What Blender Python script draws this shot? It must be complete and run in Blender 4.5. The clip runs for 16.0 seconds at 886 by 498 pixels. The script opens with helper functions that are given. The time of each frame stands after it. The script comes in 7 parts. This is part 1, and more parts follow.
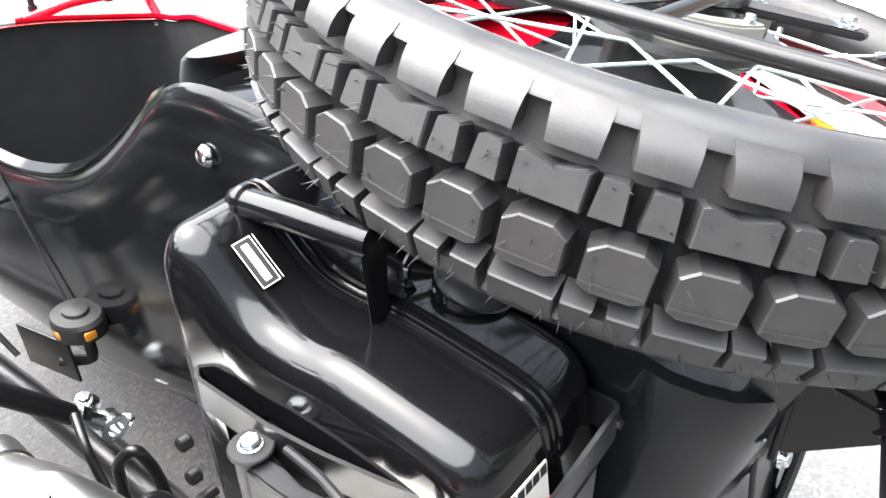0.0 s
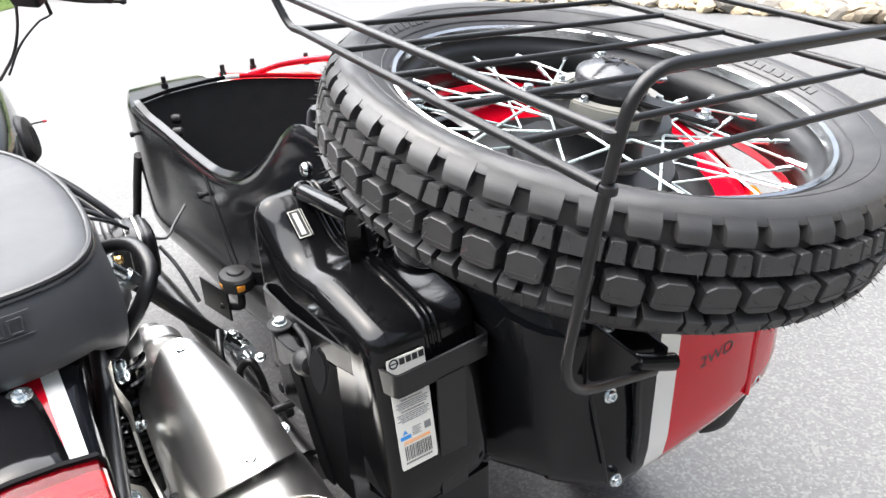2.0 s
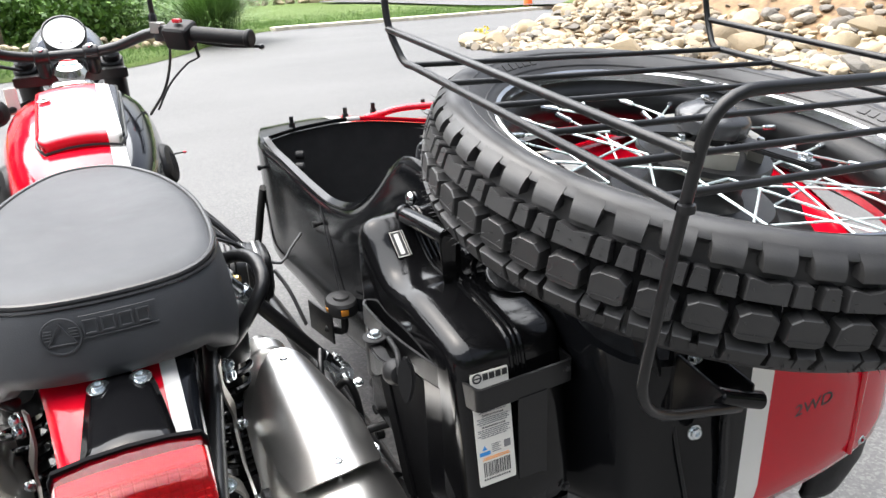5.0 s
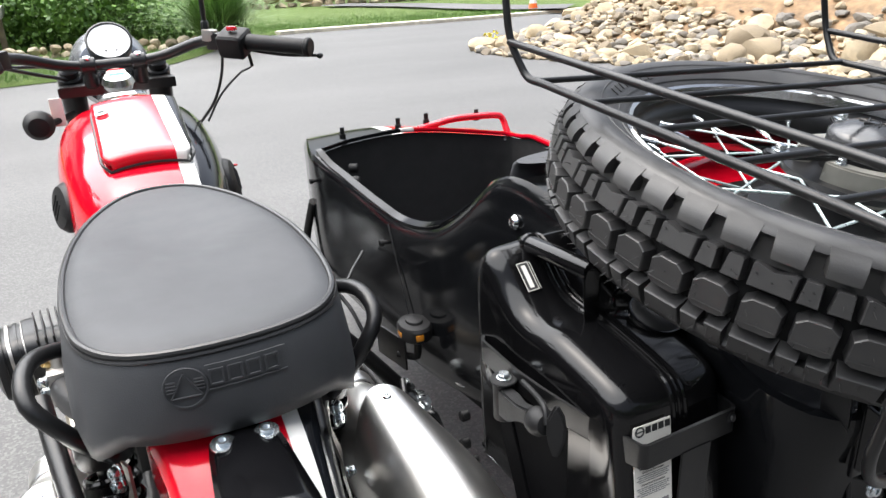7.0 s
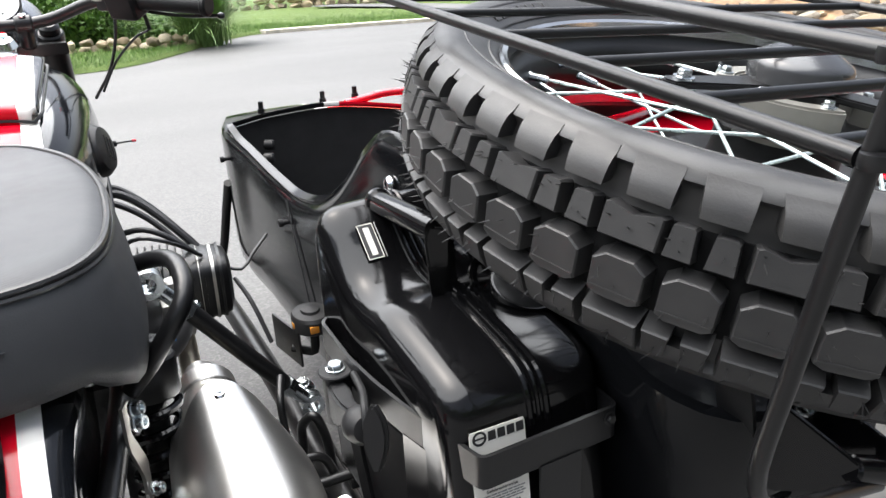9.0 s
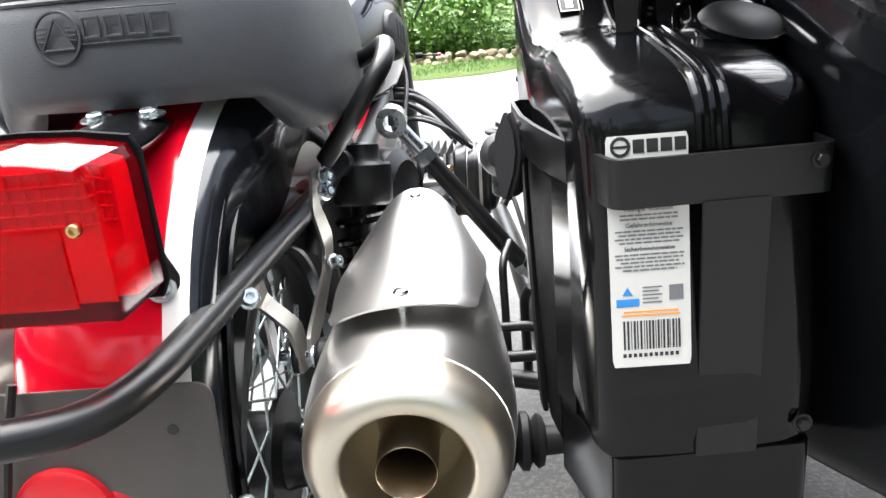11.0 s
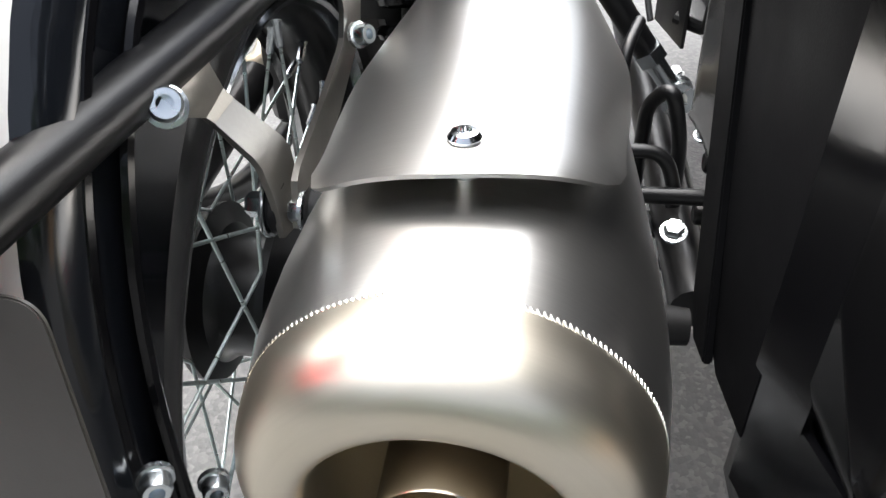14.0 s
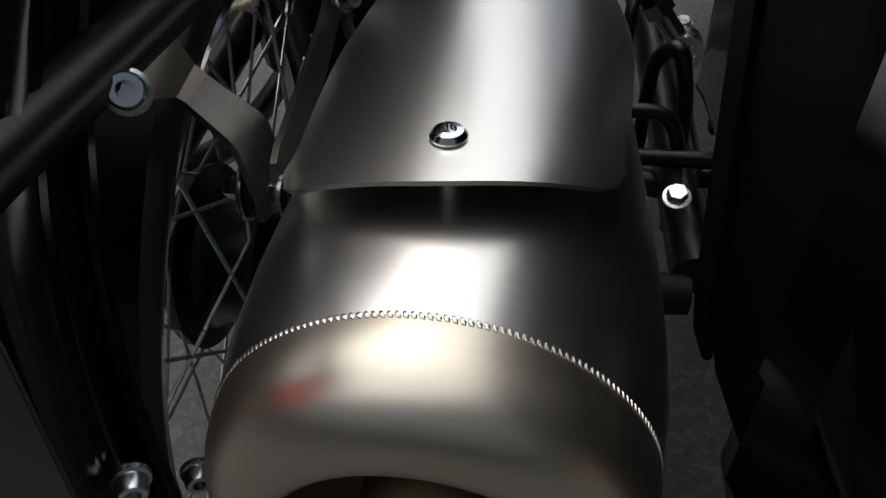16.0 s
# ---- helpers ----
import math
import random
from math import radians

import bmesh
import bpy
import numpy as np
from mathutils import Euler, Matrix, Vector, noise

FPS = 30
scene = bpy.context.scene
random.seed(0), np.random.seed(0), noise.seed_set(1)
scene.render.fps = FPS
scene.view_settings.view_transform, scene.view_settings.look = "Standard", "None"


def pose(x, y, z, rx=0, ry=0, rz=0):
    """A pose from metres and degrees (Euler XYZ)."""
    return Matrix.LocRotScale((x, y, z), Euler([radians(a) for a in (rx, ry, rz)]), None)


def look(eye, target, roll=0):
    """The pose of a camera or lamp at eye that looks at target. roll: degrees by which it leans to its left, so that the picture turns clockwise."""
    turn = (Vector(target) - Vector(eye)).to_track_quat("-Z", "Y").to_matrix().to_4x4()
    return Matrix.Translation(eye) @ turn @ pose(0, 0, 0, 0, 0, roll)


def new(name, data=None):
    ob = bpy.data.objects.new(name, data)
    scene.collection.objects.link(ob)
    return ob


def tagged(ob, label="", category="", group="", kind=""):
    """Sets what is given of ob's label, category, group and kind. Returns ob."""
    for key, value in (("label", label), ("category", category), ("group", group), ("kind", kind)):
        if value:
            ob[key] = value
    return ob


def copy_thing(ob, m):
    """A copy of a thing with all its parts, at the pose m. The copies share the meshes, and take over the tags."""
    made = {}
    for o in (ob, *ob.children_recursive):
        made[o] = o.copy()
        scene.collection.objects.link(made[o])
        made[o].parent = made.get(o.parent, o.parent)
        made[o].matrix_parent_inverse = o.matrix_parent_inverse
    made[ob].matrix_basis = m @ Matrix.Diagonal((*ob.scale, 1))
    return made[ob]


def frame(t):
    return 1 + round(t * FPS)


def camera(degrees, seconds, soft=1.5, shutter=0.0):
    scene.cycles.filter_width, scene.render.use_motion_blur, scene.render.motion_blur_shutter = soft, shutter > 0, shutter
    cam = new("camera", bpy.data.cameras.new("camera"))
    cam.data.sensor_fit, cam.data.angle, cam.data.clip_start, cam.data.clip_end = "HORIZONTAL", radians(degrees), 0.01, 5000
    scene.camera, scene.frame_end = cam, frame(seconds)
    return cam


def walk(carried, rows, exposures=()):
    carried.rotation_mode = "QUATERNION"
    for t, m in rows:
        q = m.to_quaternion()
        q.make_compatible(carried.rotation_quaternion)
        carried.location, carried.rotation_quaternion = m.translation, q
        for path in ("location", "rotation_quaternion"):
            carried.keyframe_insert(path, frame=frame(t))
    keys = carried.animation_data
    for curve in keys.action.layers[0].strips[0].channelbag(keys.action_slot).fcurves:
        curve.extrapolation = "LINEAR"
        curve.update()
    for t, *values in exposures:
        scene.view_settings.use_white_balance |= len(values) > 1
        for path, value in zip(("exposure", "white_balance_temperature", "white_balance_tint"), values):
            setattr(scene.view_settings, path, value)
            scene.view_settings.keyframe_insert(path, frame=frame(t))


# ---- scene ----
cam = camera(61.3, 16.0)
PATH = [
    (0, (0.0969, -0.4356, 1.0031), (1.4024, 0.6289, -0.0750), -0.82),
    (0.5, (0.0596, -0.5733, 1.0483), (1.2720, 0.6285, 0.0063), -1.63),
    (1, (0.0157, -0.6674, 1.0950), (1.1381, 0.6625, 0.1093), -1.95),
    (1.5, (0.0208, -0.7340, 1.0957), (1.0661, 0.6783, 0.1403), -2.11),
    (2, (0.0417, -0.8082, 1.1031), (1.0192, 0.6661, 0.1699), -2.31),
    (2.5, (0.0381, -0.8491, 1.0987), (0.9587, 0.6800, 0.1963), -2.41),
    (3, (0.0209, -0.8627, 1.0882), (0.8932, 0.7134, 0.2194), -2.53),
    (5.5, (0.0350, -0.8531, 1.0855), (0.7801, 0.8306, 0.3047), -2.73),
    (6, (0.0118, -0.8094, 1.0760), (0.7451, 0.8800, 0.2961), -2.71),
    (6.5, (-0.0407, -0.7499, 1.0901), (0.6958, 0.9377, 0.3093), -2.51),
    (7, (-0.0617, -0.7243, 1.0929), (0.7075, 0.9493, 0.3136), -2.55),
    (7.5, (-0.0475, -0.7219, 1.0880), (0.7681, 0.9312, 0.3120), -2.51),
    (8, (-0.0036, -0.7409, 1.0994), (0.8553, 0.8913, 0.3261), -2.36),
    (8.5, (0.0664, -0.7655, 1.0856), (0.9270, 0.8677, 0.3163), -2.36),
    (9, (0.1284, -0.6624, 0.9862), (0.9067, 1.0108, 0.2151), -2.66),
    (9.5, (0.2301, -0.6451, 0.9195), (0.7641, 1.1264, 0.1603), -3.91),
    (10, (0.2402, -0.6804, 0.8617), (0.4992, 1.1794, 0.1732), -4.23),
    (10.2, (0.2391, -0.6812, 0.8276), (0.3818, 1.1920, 0.1414), -5.39),
    (12.3, (0.2307, -0.6924, 0.7412), (0.0119, 1.2049, 0.1476), -3.19),
    (12.5, (0.2136, -0.6620, 0.7502), (-0.0221, 1.2154, 0.1021), -3.26),
    (13, (0.1986, -0.5609, 0.7457), (-0.0505, 1.2248, -0.1199), -2.52),
    (13.5, (0.1969, -0.4501, 0.7196), (-0.0533, 1.2380, -0.3234), -2.27),
    (14, (0.2112, -0.4272, 0.6854), (-0.0363, 1.1536, -0.5146), -1.82),
    (14.5, (0.2087, -0.4216, 0.6845), (-0.0352, 1.0975, -0.5933), -1.99),
    (15, (0.2075, -0.4129, 0.6888), (-0.0355, 1.0830, -0.6163), -1.88),
    (15.5, (0.2081, -0.4065, 0.6891), (-0.0344, 1.0784, -0.6287), -1.97),
    (16, (0.2136, -0.4004, 0.6903), (-0.0304, 1.0761, -0.6365), -1.96),
]
EXPOSURE = [(0.0, 3.15), (1.0, 2.6), (2.0, 2.3), (3.0, 2.05), (5.5, 1.76), (7.0, 1.58), (8.5, 1.6), (9.0, 1.8), (9.5, 2.2),
            (10.0, 2.74), (12.5, 2.7), (13.0, 2.15), (13.5, 2.02), (14.0, 2.0), (14.5, 1.9), (15.0, 0.3), (15.5, -0.5), (16.0, -0.75)]
walk(cam, [(t, look(eye, target, roll)) for t, eye, target, roll in PATH], EXPOSURE)

# ---- light ----
world = bpy.data.worlds.new("sky")
scene.world = world
world.use_nodes = True
wn = world.node_tree
sky = wn.nodes.new("ShaderNodeTexSky")
sky.sky_type = 'NISHITA'
sky.sun_disc = False
SUN_EL, SUN_ROT = radians(66), radians(-35)
sky.sun_elevation, sky.sun_rotation = SUN_EL, SUN_ROT
sky.air_density, sky.dust_density, sky.ozone_density = 1.0, 6.0, 1.0
soft_sky = wn.nodes.new("ShaderNodeHueSaturation")
soft_sky.inputs["Saturation"].default_value = 0.55
wn.links.new(sky.outputs[0], soft_sky.inputs["Color"])
wn.links.new(soft_sky.outputs[0], wn.nodes["Background"].inputs[0])
wn.nodes["Background"].inputs[1].default_value = 0.09
sun_data = bpy.data.lights.new("sun", 'SUN')
sun_data.energy, sun_data.angle, sun_data.color = 3.2, radians(100), (0.972, 0.985, 1.0)
sun = new("sun", sun_data)
sun_way = Vector((math.sin(SUN_ROT) * math.cos(SUN_EL), math.cos(SUN_ROT) * math.cos(SUN_EL), math.sin(SUN_EL)))
sun.matrix_basis = look(sun_way * 30, (0, 0, 0))


# ---- materials ----
class Nodes:
    """Short ways to build a node material."""

    def __init__(self, name, rough=0.5, metal=0.0, coat=0.0, spec=0.5):
        self.m = bpy.data.materials.new(name)
        self.m.use_nodes = True
        self.t = self.m.node_tree
        self.p = self.t.nodes["Principled BSDF"]
        self.p.inputs["Roughness"].default_value = rough
        self.p.inputs["Metallic"].default_value = metal
        self.p.inputs["Coat Weight"].default_value = coat
        self.p.inputs["Coat Roughness"].default_value = 0.06
        self.p.inputs["Specular IOR Level"].default_value = spec
        self.co = self.t.nodes.new("ShaderNodeTexCoord").outputs["Object"]

    def add(self, kind, **ins):
        n = self.t.nodes.new(kind)
        for k, v in ins.items():
            self.put(n.inputs[k.replace("_", " ")], v)
        return n

    def put(self, socket, v):
        if hasattr(v, "is_output"):
            self.t.links.new(v, socket)
        else:
            socket.default_value = v

    def scaled(self, sx, sy, sz):
        n = self.add("ShaderNodeMapping", Vector=self.co)
        n.inputs["Scale"].default_value = (sx, sy, sz)
        return n.outputs[0]

    def noise(self, scale, detail=4.0, co=None, rough=0.55):
        return self.add("ShaderNodeTexNoise", Vector=co or self.co, Scale=scale, Detail=detail, Roughness=rough).outputs["Fac"]

    def ramp(self, fac, stops):
        n = self.add("ShaderNodeValToRGB", Fac=fac)
        e = n.color_ramp.elements
        while len(e) < len(stops):
            e.new(0.5)
        for el, (pos, col) in zip(e, stops):
            el.position, el.color = pos, (*col, 1)
        return n.outputs[0]

    def span(self, fac, lo, hi):
        n = self.add("ShaderNodeMapRange", Value=fac)
        n.inputs["To Min"].default_value, n.inputs["To Max"].default_value = lo, hi
        return n.outputs[0]

    def mix(self, fac, a, b):
        n = self.t.nodes.new("ShaderNodeMix")
        n.data_type = 'RGBA'
        self.put(n.inputs[0], fac)
        self.put(n.inputs[6], a if hasattr(a, "is_output") else (*a, 1))
        self.put(n.inputs[7], b if hasattr(b, "is_output") else (*b, 1))
        return n.outputs[2]

    def math(self, op, a, b=0.0):
        n = self.t.nodes.new("ShaderNodeMath")
        n.operation = op
        self.put(n.inputs[0], a)
        self.put(n.inputs[1], b)
        return n.outputs[0]

    def colour(self, v):
        self.put(self.p.inputs["Base Color"], v if hasattr(v, "is_output") else (*v, 1))
        return self

    def rough(self, v):
        self.put(self.p.inputs["Roughness"], v)
        return self

    def bump(self, h, strength=0.3, dist=0.002):
        n = self.add("ShaderNodeBump", Height=h, Strength=strength, Distance=dist)
        self.put(self.p.inputs["Normal"], n.outputs[0])
        return self


def dirty(name, col, rough, metal=0.0, coat=0.0, grain=400, vary=0.25, bump=0.08, spec=0.5):
    """A surface of one colour with dust and wear at two scales."""
    n = Nodes(name, rough, metal, coat, spec)
    big, small = n.noise(9, 5), n.noise(grain, 3)
    lo, hi = [c * (1 - vary) for c in col], [min(1, c * (1 + vary)) for c in col]
    n.colour(n.ramp(big, [(0.3, lo), (0.7, hi)]))
    n.rough(n.span(n.noise(30, 6), max(0.03, rough * 0.75), min(1, rough * 1.3)))
    return n.bump(small, bump, 0.001)


def striped_paint(name, x0, x1, red, white, rough=0.11, taper=0.0, spec=0.27, low=0.58, high=0.675):
    """Red to one side, white between x0 and x1, black to the other (by world x)."""
    n = Nodes(name, rough, 0.0, 0.0, spec)
    geo = n.t.nodes.new("ShaderNodeNewGeometry")
    sep = n.add("ShaderNodeSeparateXYZ", Vector=geo.outputs["Position"])
    side = sep.outputs[0]
    if taper:
        fall = n.add("ShaderNodeMapRange", Value=sep.outputs[2])
        for k, v in (("From Min", low), ("From Max", high), ("To Min", taper), ("To Max", 0.0)):
            fall.inputs[k].default_value = v
        side = n.math('ADD', side, fall.outputs[0])
    a, b = n.math('GREATER_THAN', side, x0), n.math('GREATER_THAN', side, x1)
    left, right = (red, (0.006, 0.007, 0.009)) if white else ((0.0042, 0.0045, 0.0052), red)
    n.colour(n.mix(b, n.mix(a, left, (0.78, 0.76, 0.72)), right))
    n.rough(n.span(n.noise(40, 5), rough * 0.8, rough * 1.4))
    return n.bump(n.noise(700, 2), 0.03, 0.0005)


RED = (0.56, 0.0025, 0.015)
M_BLACK = dirty("gloss_black_paint", (0.0035, 0.0035, 0.004), 0.13, coat=0.0, bump=0.03, spec=0.26).m
M_CAN = dirty("gloss_black_can_paint", (0.003, 0.003, 0.0033), 0.11, coat=0.0, bump=0.015, spec=0.30).m
M_SATIN = dirty("satin_black_body_paint", (0.0045, 0.005, 0.006), 0.26, bump=0.04, spec=0.3).m
M_POWDER = dirty("black_powder_coat", (0.006, 0.006, 0.0065), 0.32, grain=1500, bump=0.1, spec=0.4).m
M_DULL = dirty("dull_black_steel", (0.005, 0.005, 0.0055), 0.6, grain=1200, bump=0.12, spec=0.03).m
M_MATT = dirty("matt_black_plastic", (0.010, 0.010, 0.0105), 0.5, grain=1200, bump=0.15, spec=0.25).m
M_PLATE = dirty("dark_grey_plate", (0.060, 0.054, 0.049), 0.42, grain=900, bump=0.06).m
M_DARK = dirty("dark_cockpit_lining", (0.006, 0.006, 0.0065), 0.85, grain=300).m
M_SPOKE = dirty("zinc_plated_spoke", (0.60, 0.68, 0.67), 0.28, 0.75, bump=0.05).m
M_ENGINE = dirty("black_engine_enamel", (0.007, 0.007, 0.0075), 0.32, grain=500, bump=0.15, spec=0.4).m
M_CAP = dirty("glossy_black_cap", (0.03, 0.031, 0.033), 0.22, bump=0.05, spec=0.7).m
M_CHROME = dirty("chrome", (0.75, 0.77, 0.78), 0.12, 1.0, bump=0.02).m
M_LIP = dirty("bright_rim_lip", (0.55, 0.56, 0.57), 0.14, 1.0, bump=0.03).m
M_ZINC = dirty("zinc_plated_steel", (0.62, 0.66, 0.68), 0.26, 1.0, bump=0.1).m
M_ALU = dirty("cast_aluminium", (0.42, 0.41, 0.39), 0.42, 1.0, grain=250, bump=0.2).m
M_BRASS = dirty("yellow_passivated_brass", (0.62, 0.45, 0.2), 0.3, 1.0).m
M_SILVER = dirty("pale_hub_casting", (0.30, 0.29, 0.26), 0.4, 0.6, grain=300, bump=0.2).m
M_RED = dirty("red_gloss_paint", RED, 0.2, coat=0.6, vary=0.06, bump=0.02).m
M_WHITE = dirty("white_paint", (0.78, 0.77, 0.73), 0.25, coat=0.4, vary=0.04, bump=0.02).m
M_PIPING = dirty("black_piping", (0.018, 0.018, 0.019), 0.35).m
M_HOSE = dirty("black_cable_sheath", (0.014, 0.014, 0.015), 0.4).m
M_INNER = dirty("pink_reflector_plastic", (0.72, 0.11, 0.15), 0.35, vary=0.15).m
M_INNERRIB = dirty("dark_pink_reflector_rib", (0.58, 0.085, 0.095), 0.4, vary=0.15).m
M_SHELL = dirty("silver_grey_lamp_shell", (0.34, 0.35, 0.37), 0.22, 0.85, vary=0.06, bump=0.02).m
M_AMBER = dirty("amber_lens", (0.42, 0.16, 0.012), 0.2, coat=0.5).m
M_BLUE = dirty("blue_connector", (0.02, 0.2, 0.55), 0.4).m
M_INK = dirty("black_ink", (0.015, 0.015, 0.016), 0.5, vary=0.1).m
M_GREYINK = dirty("grey_print", (0.16, 0.16, 0.165), 0.6, vary=0.1).m
M_REDINK = dirty("red_print", (0.65, 0.06, 0.05), 0.6, vary=0.1).m
M_BLUEINK = dirty("blue_print", (0.03, 0.22, 0.55), 0.6, vary=0.1).m
M_ORANGEINK = dirty("orange_print", (0.8, 0.3, 0.06), 0.6, vary=0.1).m
M_PAPER = dirty("white_label_paper", (0.60, 0.585, 0.54), 0.42, vary=0.05, bump=0.03).m
M_DIAL = dirty("white_dial", (0.75, 0.75, 0.73), 0.25, coat=0.6, vary=0.03).m
M_SIDECAR = striped_paint("sidecar_paint_black_white_red", 0.630, 0.664, RED, False, spec=0.2, taper=0.038, low=0.665, high=0.715)
M_SIDECAR = M_SIDECAR.m
M_FENDER = striped_paint("fender_paint_red_white_black", 0.0385, 0.0545, RED, True, spec=0.5).m
M_TANK = striped_paint("tank_paint_red_white_black", 0.043, 0.066, RED, True, spec=0.6, rough=0.08).m


def rubber(name="tyre_rubber", lo=0.36, hi=0.62, shade=1.0):
    n = Nodes(name, 0.5, 0, 0, 0.5)
    n.colour(n.ramp(n.noise(25, 6), [(0.3, (0.012 * shade, 0.012 * shade, 0.0126 * shade)), (0.7, (0.022 * shade, 0.0212 * shade, 0.0205 * shade))]))
    n.rough(n.span(n.noise(60, 5), lo, hi))
    return n.bump(n.noise(500, 4), 0.12, 0.001).m


def vinyl(name, ribbed):
    n = Nodes(name, 0.5, 0, 0, 0.32)
    n.colour(n.ramp(n.noise(12, 5), [(0.3, (0.034, 0.0355, 0.039)), (0.7, (0.047, 0.049, 0.053))]))
    v = n.add("ShaderNodeTexVoronoi", Vector=n.co, Scale=750.0).outputs["Distance"]
    if ribbed:
        w = n.add("ShaderNodeTexWave", Vector=n.co, Scale=260.0)
        w.bands_direction = 'DIAGONAL'
        v = w.outputs["Fac"]
    n.rough(n.span(n.noise(40, 4), 0.48, 0.60))
    return n.bump(v, 0.18 if not ribbed else 0.10, 0.0008).m


def brushed(name, col, rough, tint=None):
    """Stainless steel, brushed round the pipe; tint: the straw colour of heat towards the rear end."""
    n = Nodes(name, rough, 1.0)
    streak = n.noise(1.0, 6, n.scaled(40, 1400, 40), 0.7)
    fine = n.noise(1.0, 4, n.scaled(90, 4500, 90), 0.7)
    base = n.ramp(streak, [(0.2, [c * 0.94 for c in col]), (0.8, [min(1, c * 1.05) for c in col])])
    if tint:
        base = n.mix(n.span(n.noise(14, 3), 0.0, 1.0), base, tint)
    n.colour(base)
    n.rough(n.span(streak, rough * 0.88, rough * 1.15))
    return n.bump(fine, 0.03, 0.0004).m


def tail_lens():
    n = Nodes("red_tail_lens", 0.04, 0, 0.0, 0.5)
    n.colour(n.ramp(n.noise(18, 4), [(0.3, (0.74, 0.005, 0.018)), (0.7, (0.82, 0.008, 0.023))]))
    n.p.inputs["Transmission Weight"].default_value = 0.93
    n.p.inputs["IOR"].default_value = 1.3
    return n.m


def asphalt():
    n = Nodes("driveway_asphalt", 0.62)
    v = n.add("ShaderNodeTexVoronoi", Vector=n.co, Scale=170.0)
    speck = n.add("ShaderNodeSeparateColor", Color=v.outputs["Color"]).outputs[0]
    big = n.noise(0.8, 4, n.scaled(0.45, 1.3, 1), 0.5)
    base = n.ramp(big, [(0.30, (0.060, 0.0598, 0.059)), (0.70, (0.100, 0.099, 0.097))])
    stone = n.ramp(speck, [(0.0, (0.03, 0.03, 0.03)), (0.55, (0.075, 0.074, 0.072)), (1.0, (0.22, 0.215, 0.205))])
    n.colour(n.mix(0.30, base, stone))
    return n.bump(v.outputs["Distance"], 0.22, 0.003).m


def stone(name, a, b, c, heap=False):
    n = Nodes(name, 0.85)
    info = n.t.nodes.new("ShaderNodeNewGeometry" if heap else "ShaderNodeObjectInfo")
    tone = n.ramp(info.outputs["Random Per Island" if heap else "Random"], [(0.0, a), (0.5, b), (1.0, c)])
    n.colour(n.mix(n.span(n.noise(9, 6), 0.0, 0.55), tone, (0.16, 0.14, 0.115)))
    return n.bump(n.noise(30, 6), 0.5, 0.02).m


def plant(name, a, b, rough=0.55):
    n = Nodes(name, rough)
    geo = n.t.nodes.new("ShaderNodeNewGeometry")
    n.colour(n.ramp(geo.outputs["Random Per Island"], [(0.0, a), (1.0, b)]))
    n.p.inputs["Subsurface Weight"].default_value = 0.0
    return n.m


def turf():
    n = Nodes("lawn_turf", 0.9)
    n.colour(n.mix(n.span(n.noise(1.2, 6), 0, 1), (0.085, 0.14, 0.022), n.ramp(n.noise(60, 4), [(0.3, (0.05, 0.10, 0.015)), (0.7, (0.17, 0.24, 0.04))])))
    return n.bump(n.noise(90, 4), 0.9, 0.05).m


M_SIDEWALL = rubber("smooth_sidewall_rubber", 0.34, 0.50, 1.6)
# near-black: the shade between the tread blocks is put into this colour
M_GROOVE = dirty("shaded_groove_rubber", (0.007, 0.007, 0.0072), 0.85, grain=600, bump=0.2, spec=0.12).m
M_RUBBER, M_SEATTOP, M_SEATSIDE = rubber("tyre_rubber", 0.36, 0.62, 1.5), vinyl("grey_black_seat_top_vinyl", True), vinyl("black_seat_side_vinyl", False)
M_STEEL = brushed("brushed_stainless", (0.78, 0.765, 0.735), 0.29)
M_STEELTINT = brushed("heat_tinted_stainless", (0.70, 0.66, 0.585), 0.34, (0.68, 0.60, 0.45))
M_PIPEIN = brushed("bronzed_inner_pipe", (0.56, 0.49, 0.38), 0.24, (0.44, 0.38, 0.30))
M_BRACKET = dirty("dull_stainless_strap", (0.36, 0.345, 0.315), 0.42, 1.0, grain=500, bump=0.12).m
M_LENS, M_ASPHALT, M_TURF = tail_lens(), asphalt(), turf()
M_REFLECTOR = dirty("red_reflector", (0.60, 0.012, 0.02), 0.3, coat=0.3, vary=0.08).m
M_STONE = stone("field_stone", (0.20, 0.155, 0.10), (0.42, 0.33, 0.20), (0.62, 0.54, 0.40))
M_STONEHEAP = stone("loose_field_stones", (0.13, 0.105, 0.075), (0.40, 0.31, 0.19), (0.60, 0.52, 0.38), True)
M_SLATEHEAP = stone("dark_wall_stone", (0.10, 0.095, 0.085), (0.17, 0.155, 0.135), (0.25, 0.22, 0.17), True)
M_MULCH = dirty("brown_soil", (0.20, 0.125, 0.065), 0.95, grain=45, vary=0.5, bump=0.9).m
M_BARK = dirty("grey_brown_bark", (0.15, 0.115, 0.085), 0.9, grain=40, vary=0.4, bump=0.8).m
M_LEAF = plant("tree_leaves", (0.025, 0.06, 0.012), (0.075, 0.15, 0.03))
M_SHRUB = plant("shrub_leaves", (0.045, 0.11, 0.015), (0.16, 0.29, 0.055))
M_REED = plant("ornamental_grass_blades", (0.10, 0.20, 0.045), (0.26, 0.40, 0.13))
M_YELLOW = plant("yellow_flowers", (0.55, 0.45, 0.02), (0.75, 0.65, 0.06))
M_SIDING = dirty("white_house_siding", (0.75, 0.74, 0.71), 0.6, vary=0.04).m
M_PATIO = dirty("cream_concrete", (0.58, 0.54, 0.44), 0.85, grain=80, bump=0.2).m
